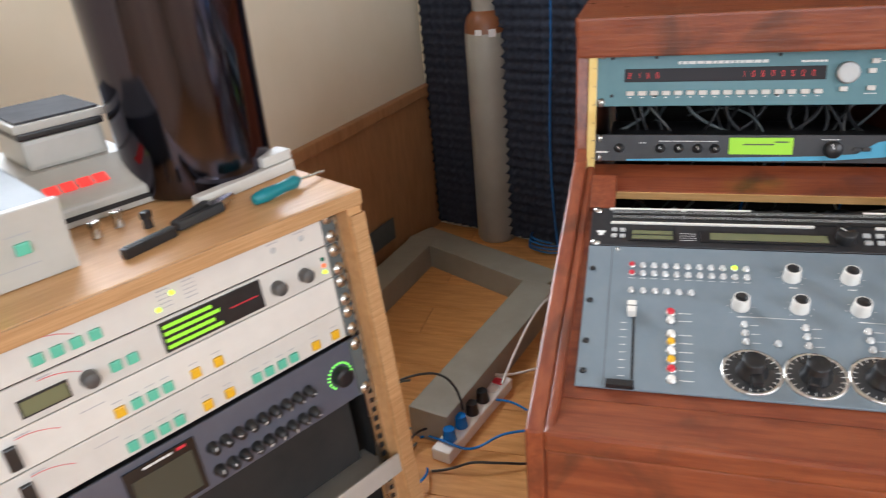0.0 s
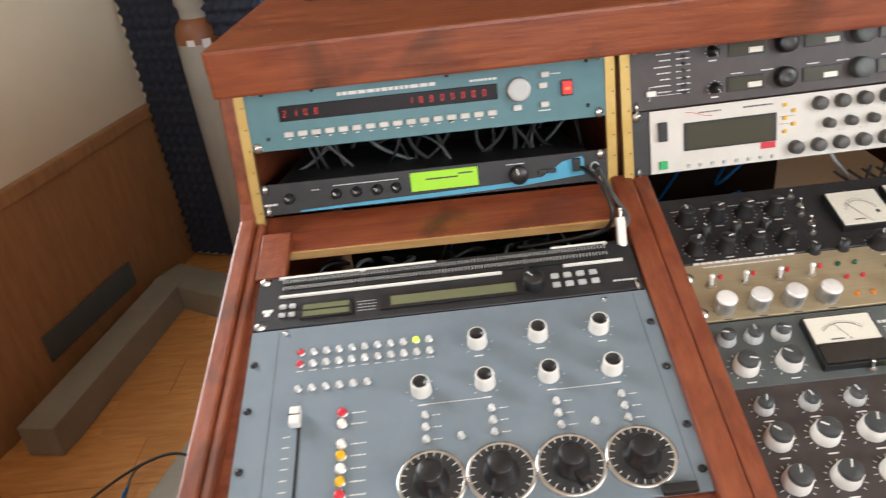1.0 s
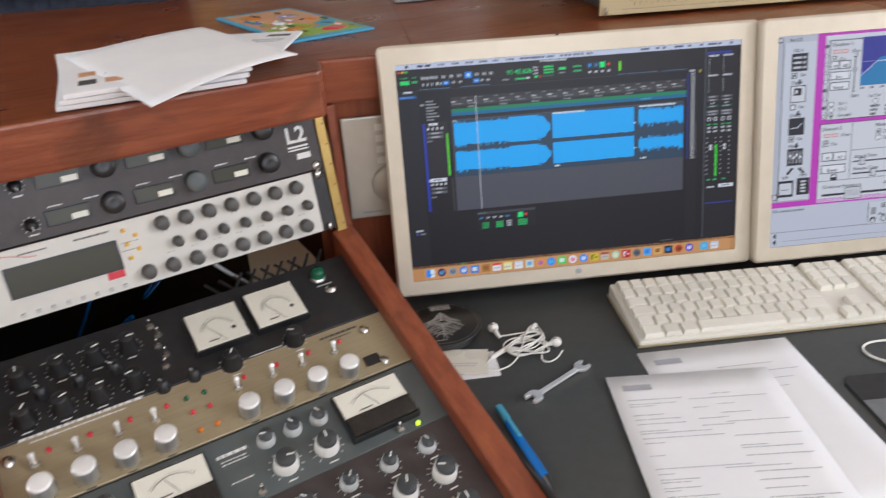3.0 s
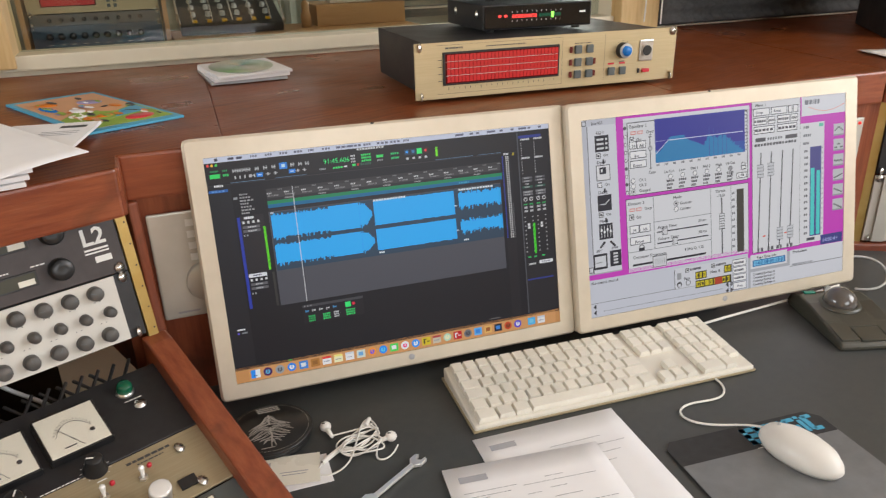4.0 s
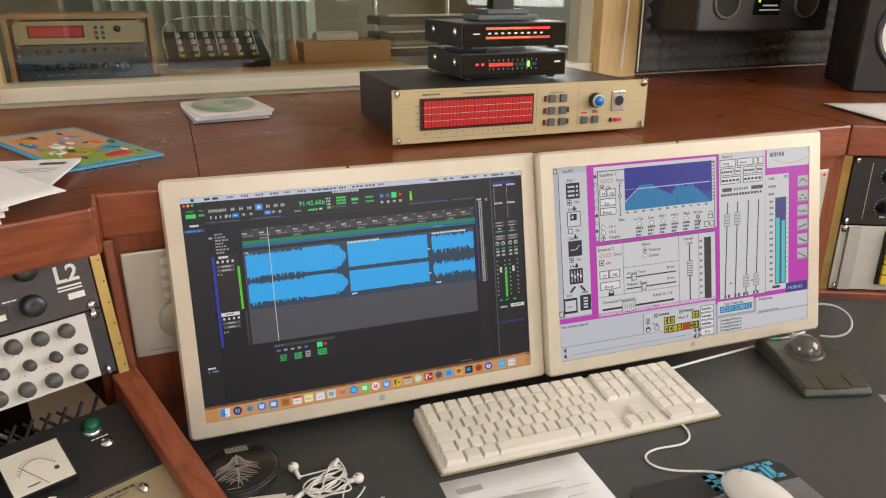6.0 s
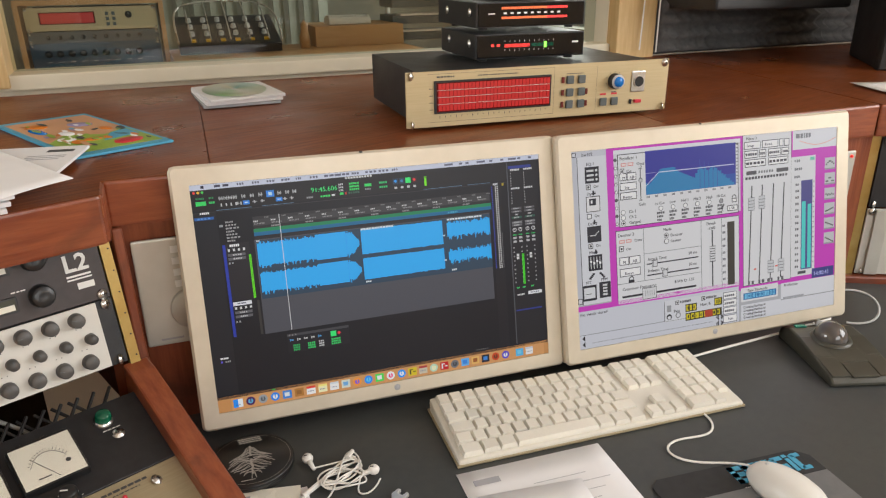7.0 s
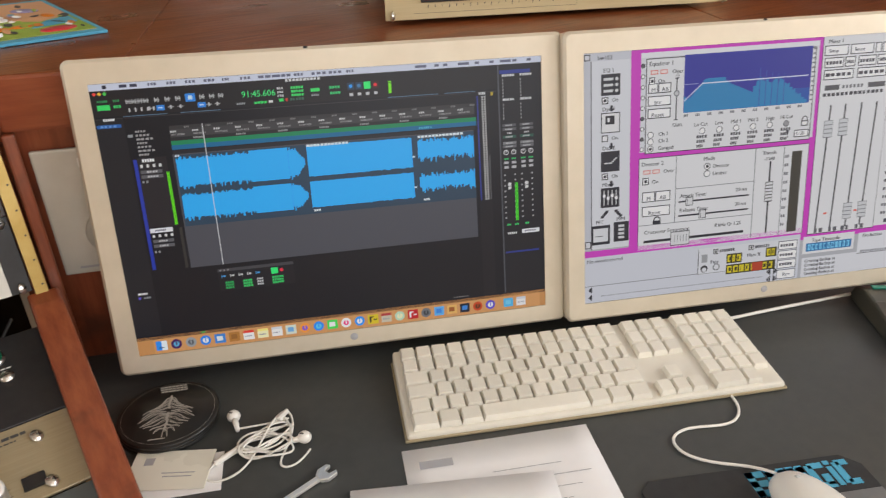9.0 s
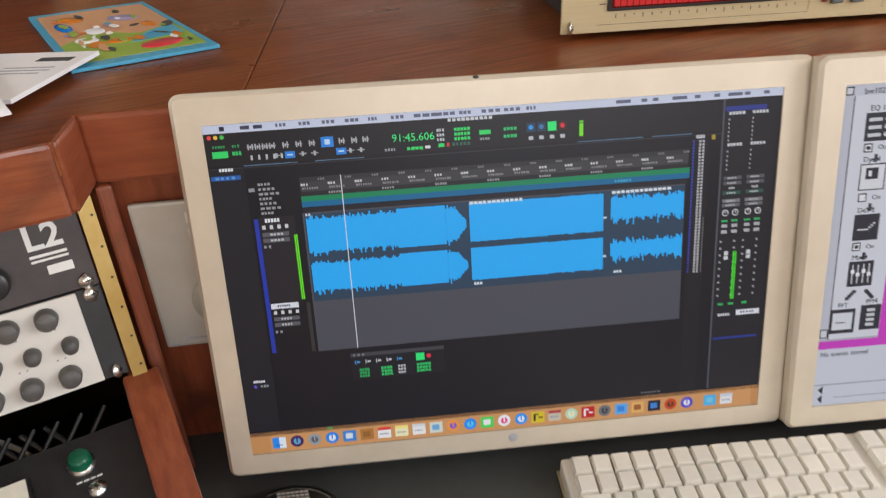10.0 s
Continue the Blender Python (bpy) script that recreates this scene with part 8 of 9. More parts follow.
for k in range(22):
    x0 = random.uniform(-0.07, 0.36)
    p = [(x0, 1.26, 1.03), (x0 + random.uniform(-0.04, 0.04), 1.235 + random.uniform(0, 0.08), 0.98), (x0 + random.uniform(-0.07, 0.07), 1.23 + random.uniform(0, 0.08), 0.935), (x0 + random.uniform(-0.08, 0.08), 1.27, 0.90)]
    loose("bay_cable", p, random.choice((0.0022, 0.003)), random.choice((BLACK, SLATE, RUBBER, KNOBDARK, BLACK)), "tangled cable inside the dark equipment bay")
for k in range(22):
    x0 = random.uniform(-0.06, 0.36) if k % 2 else random.uniform(0.47, 0.86)
    p = [(x0, 1.16, 0.80), (x0 + random.uniform(-0.05, 0.05), 1.13, 0.835 + random.uniform(-0.02, 0.01)), (x0 + random.uniform(-0.09, 0.09), 1.10, 0.81), (x0 + random.uniform(-0.12, 0.12), 1.16, 0.74)]
    loose("bay_cable", p, 0.003, random.choice((BLACK, SLATE, RUBBER)), "tangled cable inside the dark equipment bay")
fan = thing("fan_grille", pose(0.80, 1.150, 0.842, -60), "black wire fan guard inside the open bay", "fan guard")
for k in range(7):
    put("wire", shared("fan_wire", lambda: Shape(BLACK).cyl((0, 0, -0.045), (0, 0, 0.045), 0.0022, seg=8).mesh("wire")), fan, pose(-0.06 + k * 0.02, 0, 0.0, 0, 35, 0))
    put("wire", shared("fan_wire", None), fan, pose(-0.06 + k * 0.02, 0.003, 0.0, 0, -35, 0))


# ---- left side of the room ----
L_LEN = (Vector(ROOM[0]) - Vector(ROOM[3])).length
dado = thing("dado_panel", M_LEFT, "brown wood wall panelling with a moulded top rail", "panelling")
for k in range(2):
    x1, x0 = L_LEN - k * 2.6 - 0.002, L_LEN - (k + 1) * 2.6
    put("panel", Shape(DADO).box(((x0 + x1) / 2, -0.010, 0.30), (x1 - x0 - 0.003, 0.018, 0.60), bevel=0.002), dado)
put("top_rail", Shape(DADO).box((L_LEN / 2, -0.016, 0.620), (L_LEN - 0.004, 0.030, 0.045), bevel=0.006), dado)

rm = pose(-0.378, 0.799, 0, 0, 0, 61.2)
rack = thing("rack_cabinet", rm, "beech veneer equipment rack with open front and steel rails", "rack")
RW, RD, RH = 0.555, 0.42, 0.985
LF = pose(0, 0, RH) @ pose(0, 0, 0, -5.5) @ pose(0, 0, -RH)   # the sloping front
put("top_board", Shape(BEECH).box((-RW / 2 - 0.017, RD / 2 - 0.02, RH - 0.010), (RW, RD, 0.020), bevel=0.002), rack)
put("top_edge", Shape(PLY).box((-RW / 2 - 0.017, -0.022, RH - 0.010), (RW, 0.004, 0.0196), bevel=0.001), rack)
for x in (-0.029, -0.560):
    put("side_board", Shape(BEECH).prism([(-0.020, RH - 0.021), (-0.112, 0), (RD - 0.02, 0), (RD - 0.02, RH - 0.021)], 0.023, m=Matrix(((0, 0, 1, x - 0.0115), (1, 0, 0, 0), (0, 1, 0, 0), (0, 0, 0, 1)))), rack, soft=0.002)
    put("side_edge", Shape(PLY).box((x, -0.0215, (RH - 0.03) / 2), (0.0226, 0.003, RH - 0.036)), rack, LF)
# shade behind the units is put into this board's near-black colour
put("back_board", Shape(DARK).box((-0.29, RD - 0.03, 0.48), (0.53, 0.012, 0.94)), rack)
for x in (-0.049, -0.538):
    s = Shape(STEEL, BLACK).box((x, 0.012, 0.48), (0.018, 0.004, 0.94), 0)
    for k in range(58):
        s.box((x, 0.0096, 0.03 + k * 0.0159), (0.007, 0.002, 0.007), 1)
    put("rack_rail", s, rack, LF)
put("support_bracket", Shape(SILVER).box((-0.29, 0.03, 0.545), (0.50, 0.09, 0.004), bevel=0.001).box((-0.29, -0.014, 0.56), (0.50, 0.004, 0.032), bevel=0.001), rack, LF, label="galvanised steel bracket")
RX = -0.2935
# filler box and side sheets, added near-black as shade of the open compartment
put("blank_box", Shape(DARK).box((-0.2935, 0.16, 0.625), (0.44, 0.25, 0.115)), rack, LF, label="near-black filler box for the shaded compartment")
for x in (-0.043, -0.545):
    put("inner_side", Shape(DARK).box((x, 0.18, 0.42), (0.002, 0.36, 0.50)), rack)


def rack_at(name, z, units, mat, label, **kw):
    r = rack_unit(name, rm @ LF @ pose(RX, 0.002, z), units, mat, label, **kw)
    for x in (-0.2315, 0.2315):
        put("ear", Shape(SLATE).box((x, -0.0006, units * UNIT / 2), (0.0192, 0.003, units * UNIT - 0.001), bevel=0.0006, seg=1), r, label="dark grey rack ear")
    return r


def ear_screws(root, units):
    for x in (-0.232, 0.232):
        for z in (0.009, units * UNIT - 0.009):
            put("screw", shared("screw", screw_mesh), root, pose(x, -0.002, z, 90, 0, 15) @ Matrix.Scale(1.25, 4))


def curve_print(root, x, z):
    put("red_arc", Shape(RED).prism([(x / 1000 + k * 0.005, z / 1000 + 0.005 - 0.00007 * (k - 1) ** 2 * 3) for k in range(9)] + [(x / 1000 + k * 0.005, z / 1000 + 0.0042 - 0.00007 * (k - 1) ** 2 * 3) for k in range(8, -1, -1)], 0.0004, m=pose(0, 0.0002, 0, 90)), root)
    prints(root, INK, fake_text(x, x + 14, z + 6, 1.6))


r = rack_at("digital_unit", 0.9205, 1, OFFWHITE, "off-white rack unit with mint buttons and yellow lamps")
ear_screws(r, 1)
for k in range(4):
    small(r, "button", "mint_lit" if k == 0 else "mint", button(LEDGREEN if 0 else MINT, 0.012, 0.012, 0.004), -128 + k * 19, 15)
for x, z in ((17, 15), (36, 28)):
    small(r, "lamp", "led_yel", led(LEDYEL), x - 20, z - 4)
prints(r, INK, sum([fake_text(0, 14, 10 + 5 * k, 1.2) + fake_text(30, 44, 10 + 5 * k, 1.2) for k in range(5)], []) + fake_text(140, 156, 30, 1.4) + fake_text(180, 196, 30, 1.4))
for x in (148, 190):
    small(r, "indicator", "ind", lambda: Shape(KNOBGREY).lathe([(0.004, 0), (0.003, 0.001), (0, 0.001)], seg=12).mesh("ind"), x, 22)
curve_print(r, -130, 30)
r = rack_at("level_processor", 0.875, 1, OFFWHITE, "off-white rack unit with green level bars and knobs")
ear_screws(r, 1)
put("display", Shape(BLACK, LEDYEL, LEDGREEN).box((0.055, -0.0008, 0.023), (0.128, 0.003, 0.036), 0), r, label="dark display with green bars")
for j in range(4):
    put("level_bar", Shape(BARGREEN).quad(-0.006, 0.0085 + j * 0.0082, 0.062 - 0.008 * (j % 2), 0.0105 + j * 0.0082 + 0.0025, -0.0026), r, label="lit green level bar")
prints(r, RED, [(75, 22, 112, 23.5)], -0.0026)
for x in (141, 182):
    kn(r, "grey_small", x, 20, 30)
kn(r, "grey_small", -91, 18, 10)
for x in (-63, -45):
    small(r, "button", "mint", button(MINT, 0.012, 0.012, 0.004), x, 18)
put("lcd", Shape(BLACK, LCDOFF).box((-0.135, -0.0006, 0.018), (0.048, 0.003, 0.020), 0).box((-0.135, -0.0022, 0.018), (0.044, 0.0008, 0.016), 1), r)
small(r, "power_switch", "rocker_v", button(BLACK, 0.012, 0.026, 0.006), -205, 20)
for k, mt in enumerate((LEDYEL, LEDORANGE, DKGREEN)):
    small(r, "lamp", "led3_" + mt.name, led(mt), 212, 12 + k * 9)
curve_print(r, -135, 34)
for i, z0 in enumerate((0.830, 0.785)):
    r = rack_at("routing_unit", z0, 1, OFFWHITE, "off-white rack unit with amber and mint square buttons")
    ear_screws(r, 1)
    cols = [(-75, YELLOW), (-56, MINT), (-38, MINT), (-20, MINT), (14, YELLOW), (43, YELLOW)] if i == 0 else [(-75, MINT), (-56, MINT), (-38, MINT), (-20, MINT), (16, YELLOW), (45, YELLOW), (83, MINT), (101, MINT), (120, MINT), (138, MINT), (173, YELLOW), (205, YELLOW)]
    for x, mt in cols:
        small(r, "button", "sq_" + mt.name, button(mt, 0.012, 0.012, 0.004), x, 12)
        prints(r, INK, fake_text(x - 5, x + 5, 23, 1.2))
    small(r, "power_switch", "rocker_v", None, -180, 20)
    prints(r, INK, fake_text(-110, -85, 30, 1.2))
    curve_print(r, -172, 32)
r = rack_at("converter", 0.690, 2, material("graphite_panel", (0.075, 0.08, 0.105), 0.4, col2=(0.09, 0.095, 0.12), scale=30), "graphite rack unit with small screen and green ring knob")
ear_screws(r, 2)
kn(r, "disc_black", 198, 46)
s = Shape(LEDGREEN)
for k in range(18):
    a = radians(230 - 280 * k / 17)
    s.box((0.198 + 0.0185 * math.cos(a), -0.0008, 0.046 + 0.0185 * math.sin(a)), (0.002, 0.002, 0.002))
put("ring_light", s, r, label="ring of green lights")
for k in range(9):
    for j in range(2):
        kn(r, "black_small", 5 + k * 17.5, 52 - j * 33, 30 * k)
put("screen", Shape(BLACKGLOSS, LCDGREY).box((-0.055, -0.001, 0.044), (0.085, 0.004, 0.072), 0).box((-0.055, -0.0032, 0.04), (0.072, 0.0008, 0.052), 1), r)
prints(r, RED, [(-35, 74, -24, 78)], -0.0036)
prints(r, PRINT, fake_text(-75, -40, 74, 3), -0.0036)
for x in (-130, -115):
    kn(r, "black_small", x, 40)

# on top of the rack
TZ = RH + 0.0006
can = thing("steel_canister", rm @ pose(-0.112, 0.214, TZ), "tall polished dark steel canister with mirror finish", "canister")
# lighter vertical streaks in the base colour stand in for window reflections
CHROME = material("dark_mirror_steel", (0.062, 0.058, 0.078), 0.11, 1.0, col2=(0.12, 0.112, 0.145), scale=5, stretch=(3, 3, 0.12), rvar=0.05)
put("body", Shape(CHROME).lathe([(0, 0), (0.090, 0), (0.097, 0.004), (0.0985, 0.012), (0.099, 0.03), (0.1035, 0.275), (0.1045, 0.29), (0.103, 0.295), (0.100, 0.29), (0.096, 0.03), (0, 0.028)], seg=64), can)
put("rim", Shape(STEEL).lathe([(0.1035, 0.286), (0.1075, 0.288), (0.1075, 0.294), (0.1035, 0.296)], seg=64), can)
SCALEW = material("aged_white_plastic", (0.43, 0.415, 0.37), 0.45, col2=(0.47, 0.455, 0.41), scale=20)
sc = thing("digital_scale", rm @ pose(-0.262, 0.295, TZ, 0, 0, 0), "white digital scale with red digits and steel plate", "scale")
put("base", Shape(SCALEW).prism([(-0.115, 0), (0.115, 0), (0.115, 0.060), (-0.05, 0.060), (-0.115, 0.026)], 0.145, m=Matrix(((0, 0, 1, -0.0725), (1, 0, 0, 0), (0, 1, 0, 0), (0, 0, 0, 1)))), sc, soft=0.004)
put("dark_band", Shape(BLACK).box((0, -0.1155, 0.012), (0.142, 0.002, 0.006)), sc)
s = Shape(LEDRED)
for k in range(4):
    s.box((-0.046 + k * 0.020, 0, 0.0016), (0.016, 0.016, 0.001))
put("digits", s, sc, pose(0, -0.086, 0.0425, 27.5), "lit red digits")
put("lamp", shared("led_yel", led(LEDYEL)), sc, pose(-0.05, -0.105, 0.0315, 27))
prints(sc, INK, [])
put("pan_support", Shape(SCALEW).box((0, 0.02, 0.080), (0.100, 0.120, 0.040), bevel=0.006), sc)
put("pan_band", Shape(BLACK).box((0, 0.02, 0.105), (0.106, 0.126, 0.010), bevel=0.003), sc)
put("pan", Shape(SCALEW).box((0, 0.02, 0.1155), (0.112, 0.132, 0.011), bevel=0.003), sc)
put("steel_plate", Shape(material("dark_pan_plate", (0.055, 0.055, 0.06), 0.75, 0.0, spec=0.1, col2=(0.075, 0.075, 0.08), scale=30)).box((0, 0.02, 0.1225), (0.102, 0.122, 0.003), bevel=0.001), sc, label="dark brushed steel plate")
bx = thing("control_box", rm @ pose(-0.465, 0.060, TZ), "off-white control box with lit green buttons", "control box")
put("case", Shape(SLATE).box((0, 0.13, 0.040), (0.245, 0.24, 0.074), bevel=0.003), bx)
put("front", Shape(SCALEW).box((0, 0.006, 0.040), (0.25, 0.012, 0.08), bevel=0.002), bx)
small(bx, "button", "green_lit", button(LEDGREEN, 0.015, 0.013, 0.005), 35, 34, 0.0)
small(bx, "button", "mint_b", button(MINT, 0.015, 0.013, 0.005), 78, 40, 0.0)
prints(bx, INK, fake_text(20, 50, 48, 1.4) + fake_text(65, 90, 54, 1.4) + fake_text(-10, 90, 20, 1.2))
con = thing("connector_strip", rm @ pose(-0.270, 0.040, TZ, 0, 0, 12), "black multipin connector strip on the rack", "connector")
put("body", Shape(BLACK).box((0, 0, 0.006), (0.068, 0.011, 0.012), bevel=0.0015), con)
for k in range(10):
    put("pin", shared("pin", lambda: Shape(SLATE).box((0, 0, 0.0125), (0.003, 0.005, 0.002)).mesh("pin")), con, pose(-0.028 + k * 0.0062, 0, 0))
for x, y, lb in ((-0.297, 0.125, 0), (-0.266, 0.135, 0), (-0.245, 0.100, 1)):
    q = thing("jack_adapter" if lb == 0 else "black_plug", rm @ pose(x, y, TZ, 0, 0, 30), "small metal plug on the rack top" if lb == 0 else "small black angled plug on the rack top", "plug")
    put("body", Shape(STEEL if lb == 0 else BLACK).cyl((0, 0, 0), (0, 0, 0.012), 0.006, 0.005, seg=14).box((0, 0, 0.016), (0.012, 0.010, 0.010), bevel=0.002), q)
sol = thing("wood_block", rm @ pose(-0.10, 0.115, TZ, 0, 0, 8), "pale wooden batten lying on the rack top", "batten")
put("batten", Shape(OFFWHITE).box((0, 0, 0.008), (0.16, 0.016, 0.016), bevel=0.002), sol)
put("batten_end", Shape(OFFWHITE).box((0.055, 0.010, 0.024), (0.05, 0.03, 0.014), bevel=0.002), sol)
tl = thing("screwdriver", rm @ pose(-0.085, 0.050, TZ + 0.009, 0, 0, 10), "screwdriver with teal handle on the rack top", "screwdriver")
TEALH = material("teal_handle", (0.01, 0.20, 0.24), 0.35)
put("handle", Shape(TEALH).lathe([(0, -0.05), (0.007, -0.048), (0.009, -0.03), (0.0075, 0.0), (0.009, 0.02), (0.004, 0.03), (0, 0.031)], seg=16), tl, pose(0, 0, 0, 0, 90, 0))
put("blade", Shape(STEEL).cyl((0.03, 0, 0), (0.075, 0, -0.004), 0.002), tl)
pli = thing("pliers", rm @ pose(-0.175, 0.075, TZ, 0, 0, 20), "black-handled pliers on the rack top", "pliers")
for sgn in (-1, 1):
    put("handle", Shape(RUBBER).box((-0.025, sgn * 0.012, 0.007), (0.07, 0.010, 0.012), bevel=0.004, m=pose(0, 0, 0, 0, 0, sgn * 9)), pli)
put("jaw", Shape(STEEL).prism([(0.0, -0.010), (0.04, -0.004), (0.04, 0.004), (0.0, 0.010)], 0.008, m=pose(0, 0, 0.003)), pli, soft=0.001)

# floor objects
duct = thing("cable_duct_frame", pose(0, 0, 0), "taupe metal cable duct frame lying on the parquet", "cable duct")


def beam(name, a, b, w, h, mat, parent, z=0.0):
    a, b = Vector((*a, 0)), Vector((*b, 0))
    d = b - a
    m = Matrix.Translation((a + b) / 2 + Vector((0, 0, z))) @ pose(0, 0, 0, 0, 0, math.degrees(math.atan2(d.y, d.x)))
    return put(name, Shape(mat).box((0, 0, h / 2), (d.length, w, h), bevel=0.003), parent, m)


beam("duct", (-1.02, 1.70), (-0.895, 2.47), 0.11, 0.100, TAUPE, duct)
beam("duct", (-0.93, 2.52), (-0.33, 2.17), 0.13, 0.098, TAUPE, duct)
beam("duct", (-0.37, 2.14), (-0.555, 1.40), 0.12, 0.102, TAUPE, duct)
cp = thing("cover_plate", pose(0, 0, 0), "grey metal duct cover leaning against the panelling", "metal strip")
beam("plate", (-1.095, 1.98), (-1.0, 2.42), 0.006, 0.09, SLATE, cp, 0.116)
cy = thing("gas_cylinder", pose(-0.645, 2.715, 0), "grey gas cylinder with brown shoulder and brass valve", "gas cylinder")
CYLG = material("grey_cylinder_paint", (0.33, 0.32, 0.28), 0.45, col2=(0.38, 0.37, 0.325), scale=6, bump=0.05)
BRN = material("brown_cylinder_paint", (0.20, 0.07, 0.025), 0.35, col2=(0.24, 0.09, 0.035), scale=8)
put("body", Shape(CYLG).lathe([(0, 0.01), (0.078, 0.0), (0.083, 0.02), (0.083, 0.86), (0.082, 0.865)], seg=40), cy)
put("shoulder", Shape(BRN).lathe([(0.083, 0.865), (0.081, 0.895), (0.070, 0.925), (0.052, 0.942), (0.046, 0.946)], seg=40), cy)
put("neck", Shape(CYLG).lathe([(0.050, 0.940), (0.050, 0.975), (0.058, 0.985), (0.058, 1.11), (0.05, 1.13), (0, 1.13)], seg=24), cy)
put("label", Shape(PAPER).box((0, -0.0835, 0.868), (0.028, 0.002, 0.028)), cy, pose(0, 0, 0, 0, 0, 28))
put("label", Shape(PAPER).box((0, -0.0835, 0.872), (0.026, 0.002, 0.020)), cy, pose(0, 0, 0, 0, 0, -8))
st = thing("power_strip", pose(-0.455, 1.50, 0.0, 0, 0, 74), "white multi-way power strip with red switch and plugs", "power strip")
put("body", Shape(WHITE).box((0, 0, 0.020), (0.36, 0.055, 0.040), bevel=0.006), st)
put("switch", Shape(RED).box((0.145, 0, 0.042), (0.022, 0.030, 0.008), bevel=0.002), st)
for k, mt in enumerate((BLUE, BLUE, BLACK, BLACK)):
    q = put("plug", Shape(mt).cyl((-0.13 + k * 0.06, 0, 0.040), (-0.13 + k * 0.06, 0, 0.075), 0.019, 0.015, seg=16), st)
for k in range(5):
    put("socket", Shape(KNOBGREY).lathe([(0.020, 0.0402), (0.019, 0.041), (0.018, 0.0402)], seg=20), st, pose(-0.13 + k * 0.06, 0, 0))
random.seed(14)
for k in range(9):
    a = random.uniform(0, 6.28)
    x0, y0 = -0.53 + random.uniform(-0.07, 0.04), 1.36 + random.uniform(-0.10, 0.10)
    p = [(x0, y0, 0.01)]
    for q in range(7):
        a += random.uniform(-1.1, 1.1)
        p.append((p[-1][0] + 0.05 * math.cos(a), p[-1][1] + 0.05 * math.sin(a), random.uniform(0.005, 0.06)))
    loose("floor_cable", p, 0.0035, (BLUE, BLUE, SLATE, BLACK, BLUE)[k % 5], "loose blue network cable on the floor" if k % 5 in (0, 1, 4) else "dark loose cable on the floor")
BLUEC = material("blue_cable", (0.02, 0.13, 0.36), 0.4)
coil = [(-0.38 + 0.11 * math.cos(k * 0.5) + random.uniform(-0.01, 0.01), 2.62 + 0.09 * math.sin(k * 0.5), 0.01 + 0.0012 * k) for k in range(48)]
loose("cable_coil", coil, 0.004, BLUEC, "coil of blue network cable by the gas cylinder")
loose("wall_cable", [(-0.36, 2.55, 0.02), (-0.40, 2.60, 0.3), (-0.385, 2.58, 0.7), (-0.37, 2.56, 1.0), (-0.39, 2.55, 1.35)], 0.004, BLUEC, "blue network cable hanging down the foam wall")
loose("floor_cable", [(-0.40, 1.62, 0.05), (-0.37, 1.75, 0.12), (-0.34, 1.95, 0.14), (-0.30, 2.1, 0.10), (-0.22, 2.2, 0.04)], 0.004, WHITE, "white mains cable running to the console")
loose("floor_cable", [(-0.43, 1.66, 0.05), (-0.36, 1.70, 0.02), (-0.26, 1.80, 0.01), (-0.2, 1.95, 0.01)], 0.004, WHITE, "white mains cable running to the console")
loose("floor_cable", [(-0.47, 1.45, 0.08), (-0.50, 1.50, 0.16), (-0.60, 1.50, 0.17), (-0.72, 1.42, 0.13), (-0.80, 1.30, 0.12)], 0.0035, BLACK, "black mains cable over the duct")
# ---- foam, window and the far room ----


def foam(name, x0, x1, z0, z1, m, label, pitch=0.05, mat=FOAM, depth=0.040):
    """A sheet of convoluted foam on a wall; its front looks along -y."""
    ob = thing(name, m, label, "acoustic foam")
    s = Shape(mat)
    nx, nz = int((x1 - x0) / pitch * 4), int((z1 - z0) / pitch * 4)
    g = []
    for j in range(nz + 1):
        row = []
        for i in range(nx + 1):
            x, z = x0 + (x1 - x0) * i / nx, z0 + (z1 - z0) * j / nz
            d = 0.006 + depth * (0.5 + 0.5 * math.sin(2 * math.pi * (x + z) / (pitch * 1.41)) * math.sin(2 * math.pi * (x - z) / (pitch * 1.41))) if 0 < i < nx and 0 < j < nz else 0.0
            row.append(s.bm.verts.new((x, -0.012 - d, z)))
        g.append(row)
    for j in range(nz):
        for i in range(nx):
            f = s.bm.faces.new([g[j][i], g[j][i + 1], g[j + 1][i + 1], g[j + 1][i]])
            f.smooth = True
    put("foam_sheet", s, ob)
    put("backing", Shape(FOAM).box(((x0 + x1) / 2, -0.006, (z0 + z1) / 2), (x1 - x0, 0.010, z1 - z0)), ob)
    return ob


foam("foam_panel", 0.02, 1.05, 0.02, 2.1, M_BACK, "charcoal pyramid acoustic foam on the back wall", 0.055)
foam("foam_panel", 1.06, 2.05, 1.0, 2.1, M_BACK, "charcoal pyramid acoustic foam on the back wall", 0.055)
foam("foam_panel", 3.86, 4.92, 1.128, 1.9, M_BACK, "charcoal convoluted foam beside the studio window", 0.058, FOAMG, 0.062)

GLASS = bpy.data.materials.new("window_glass")
GLASS.use_nodes = True
nt = GLASS.node_tree
gl, tr, mx = (nt.nodes.new(n) for n in ("ShaderNodeBsdfGlossy", "ShaderNodeBsdfTransparent", "ShaderNodeMixShader"))
gl.inputs["Roughness"].default_value = 0.01
tr.inputs["Color"].default_value = (0.86, 0.90, 0.88, 1)
veil(nt, mx, 0.05)
nt.links.new(tr.outputs[0], mx.inputs[1])
nt.links.new(gl.outputs[0], mx.inputs[2])
nt.links.new(mx.outputs[0], nt.nodes["Material Output"].inputs[0])
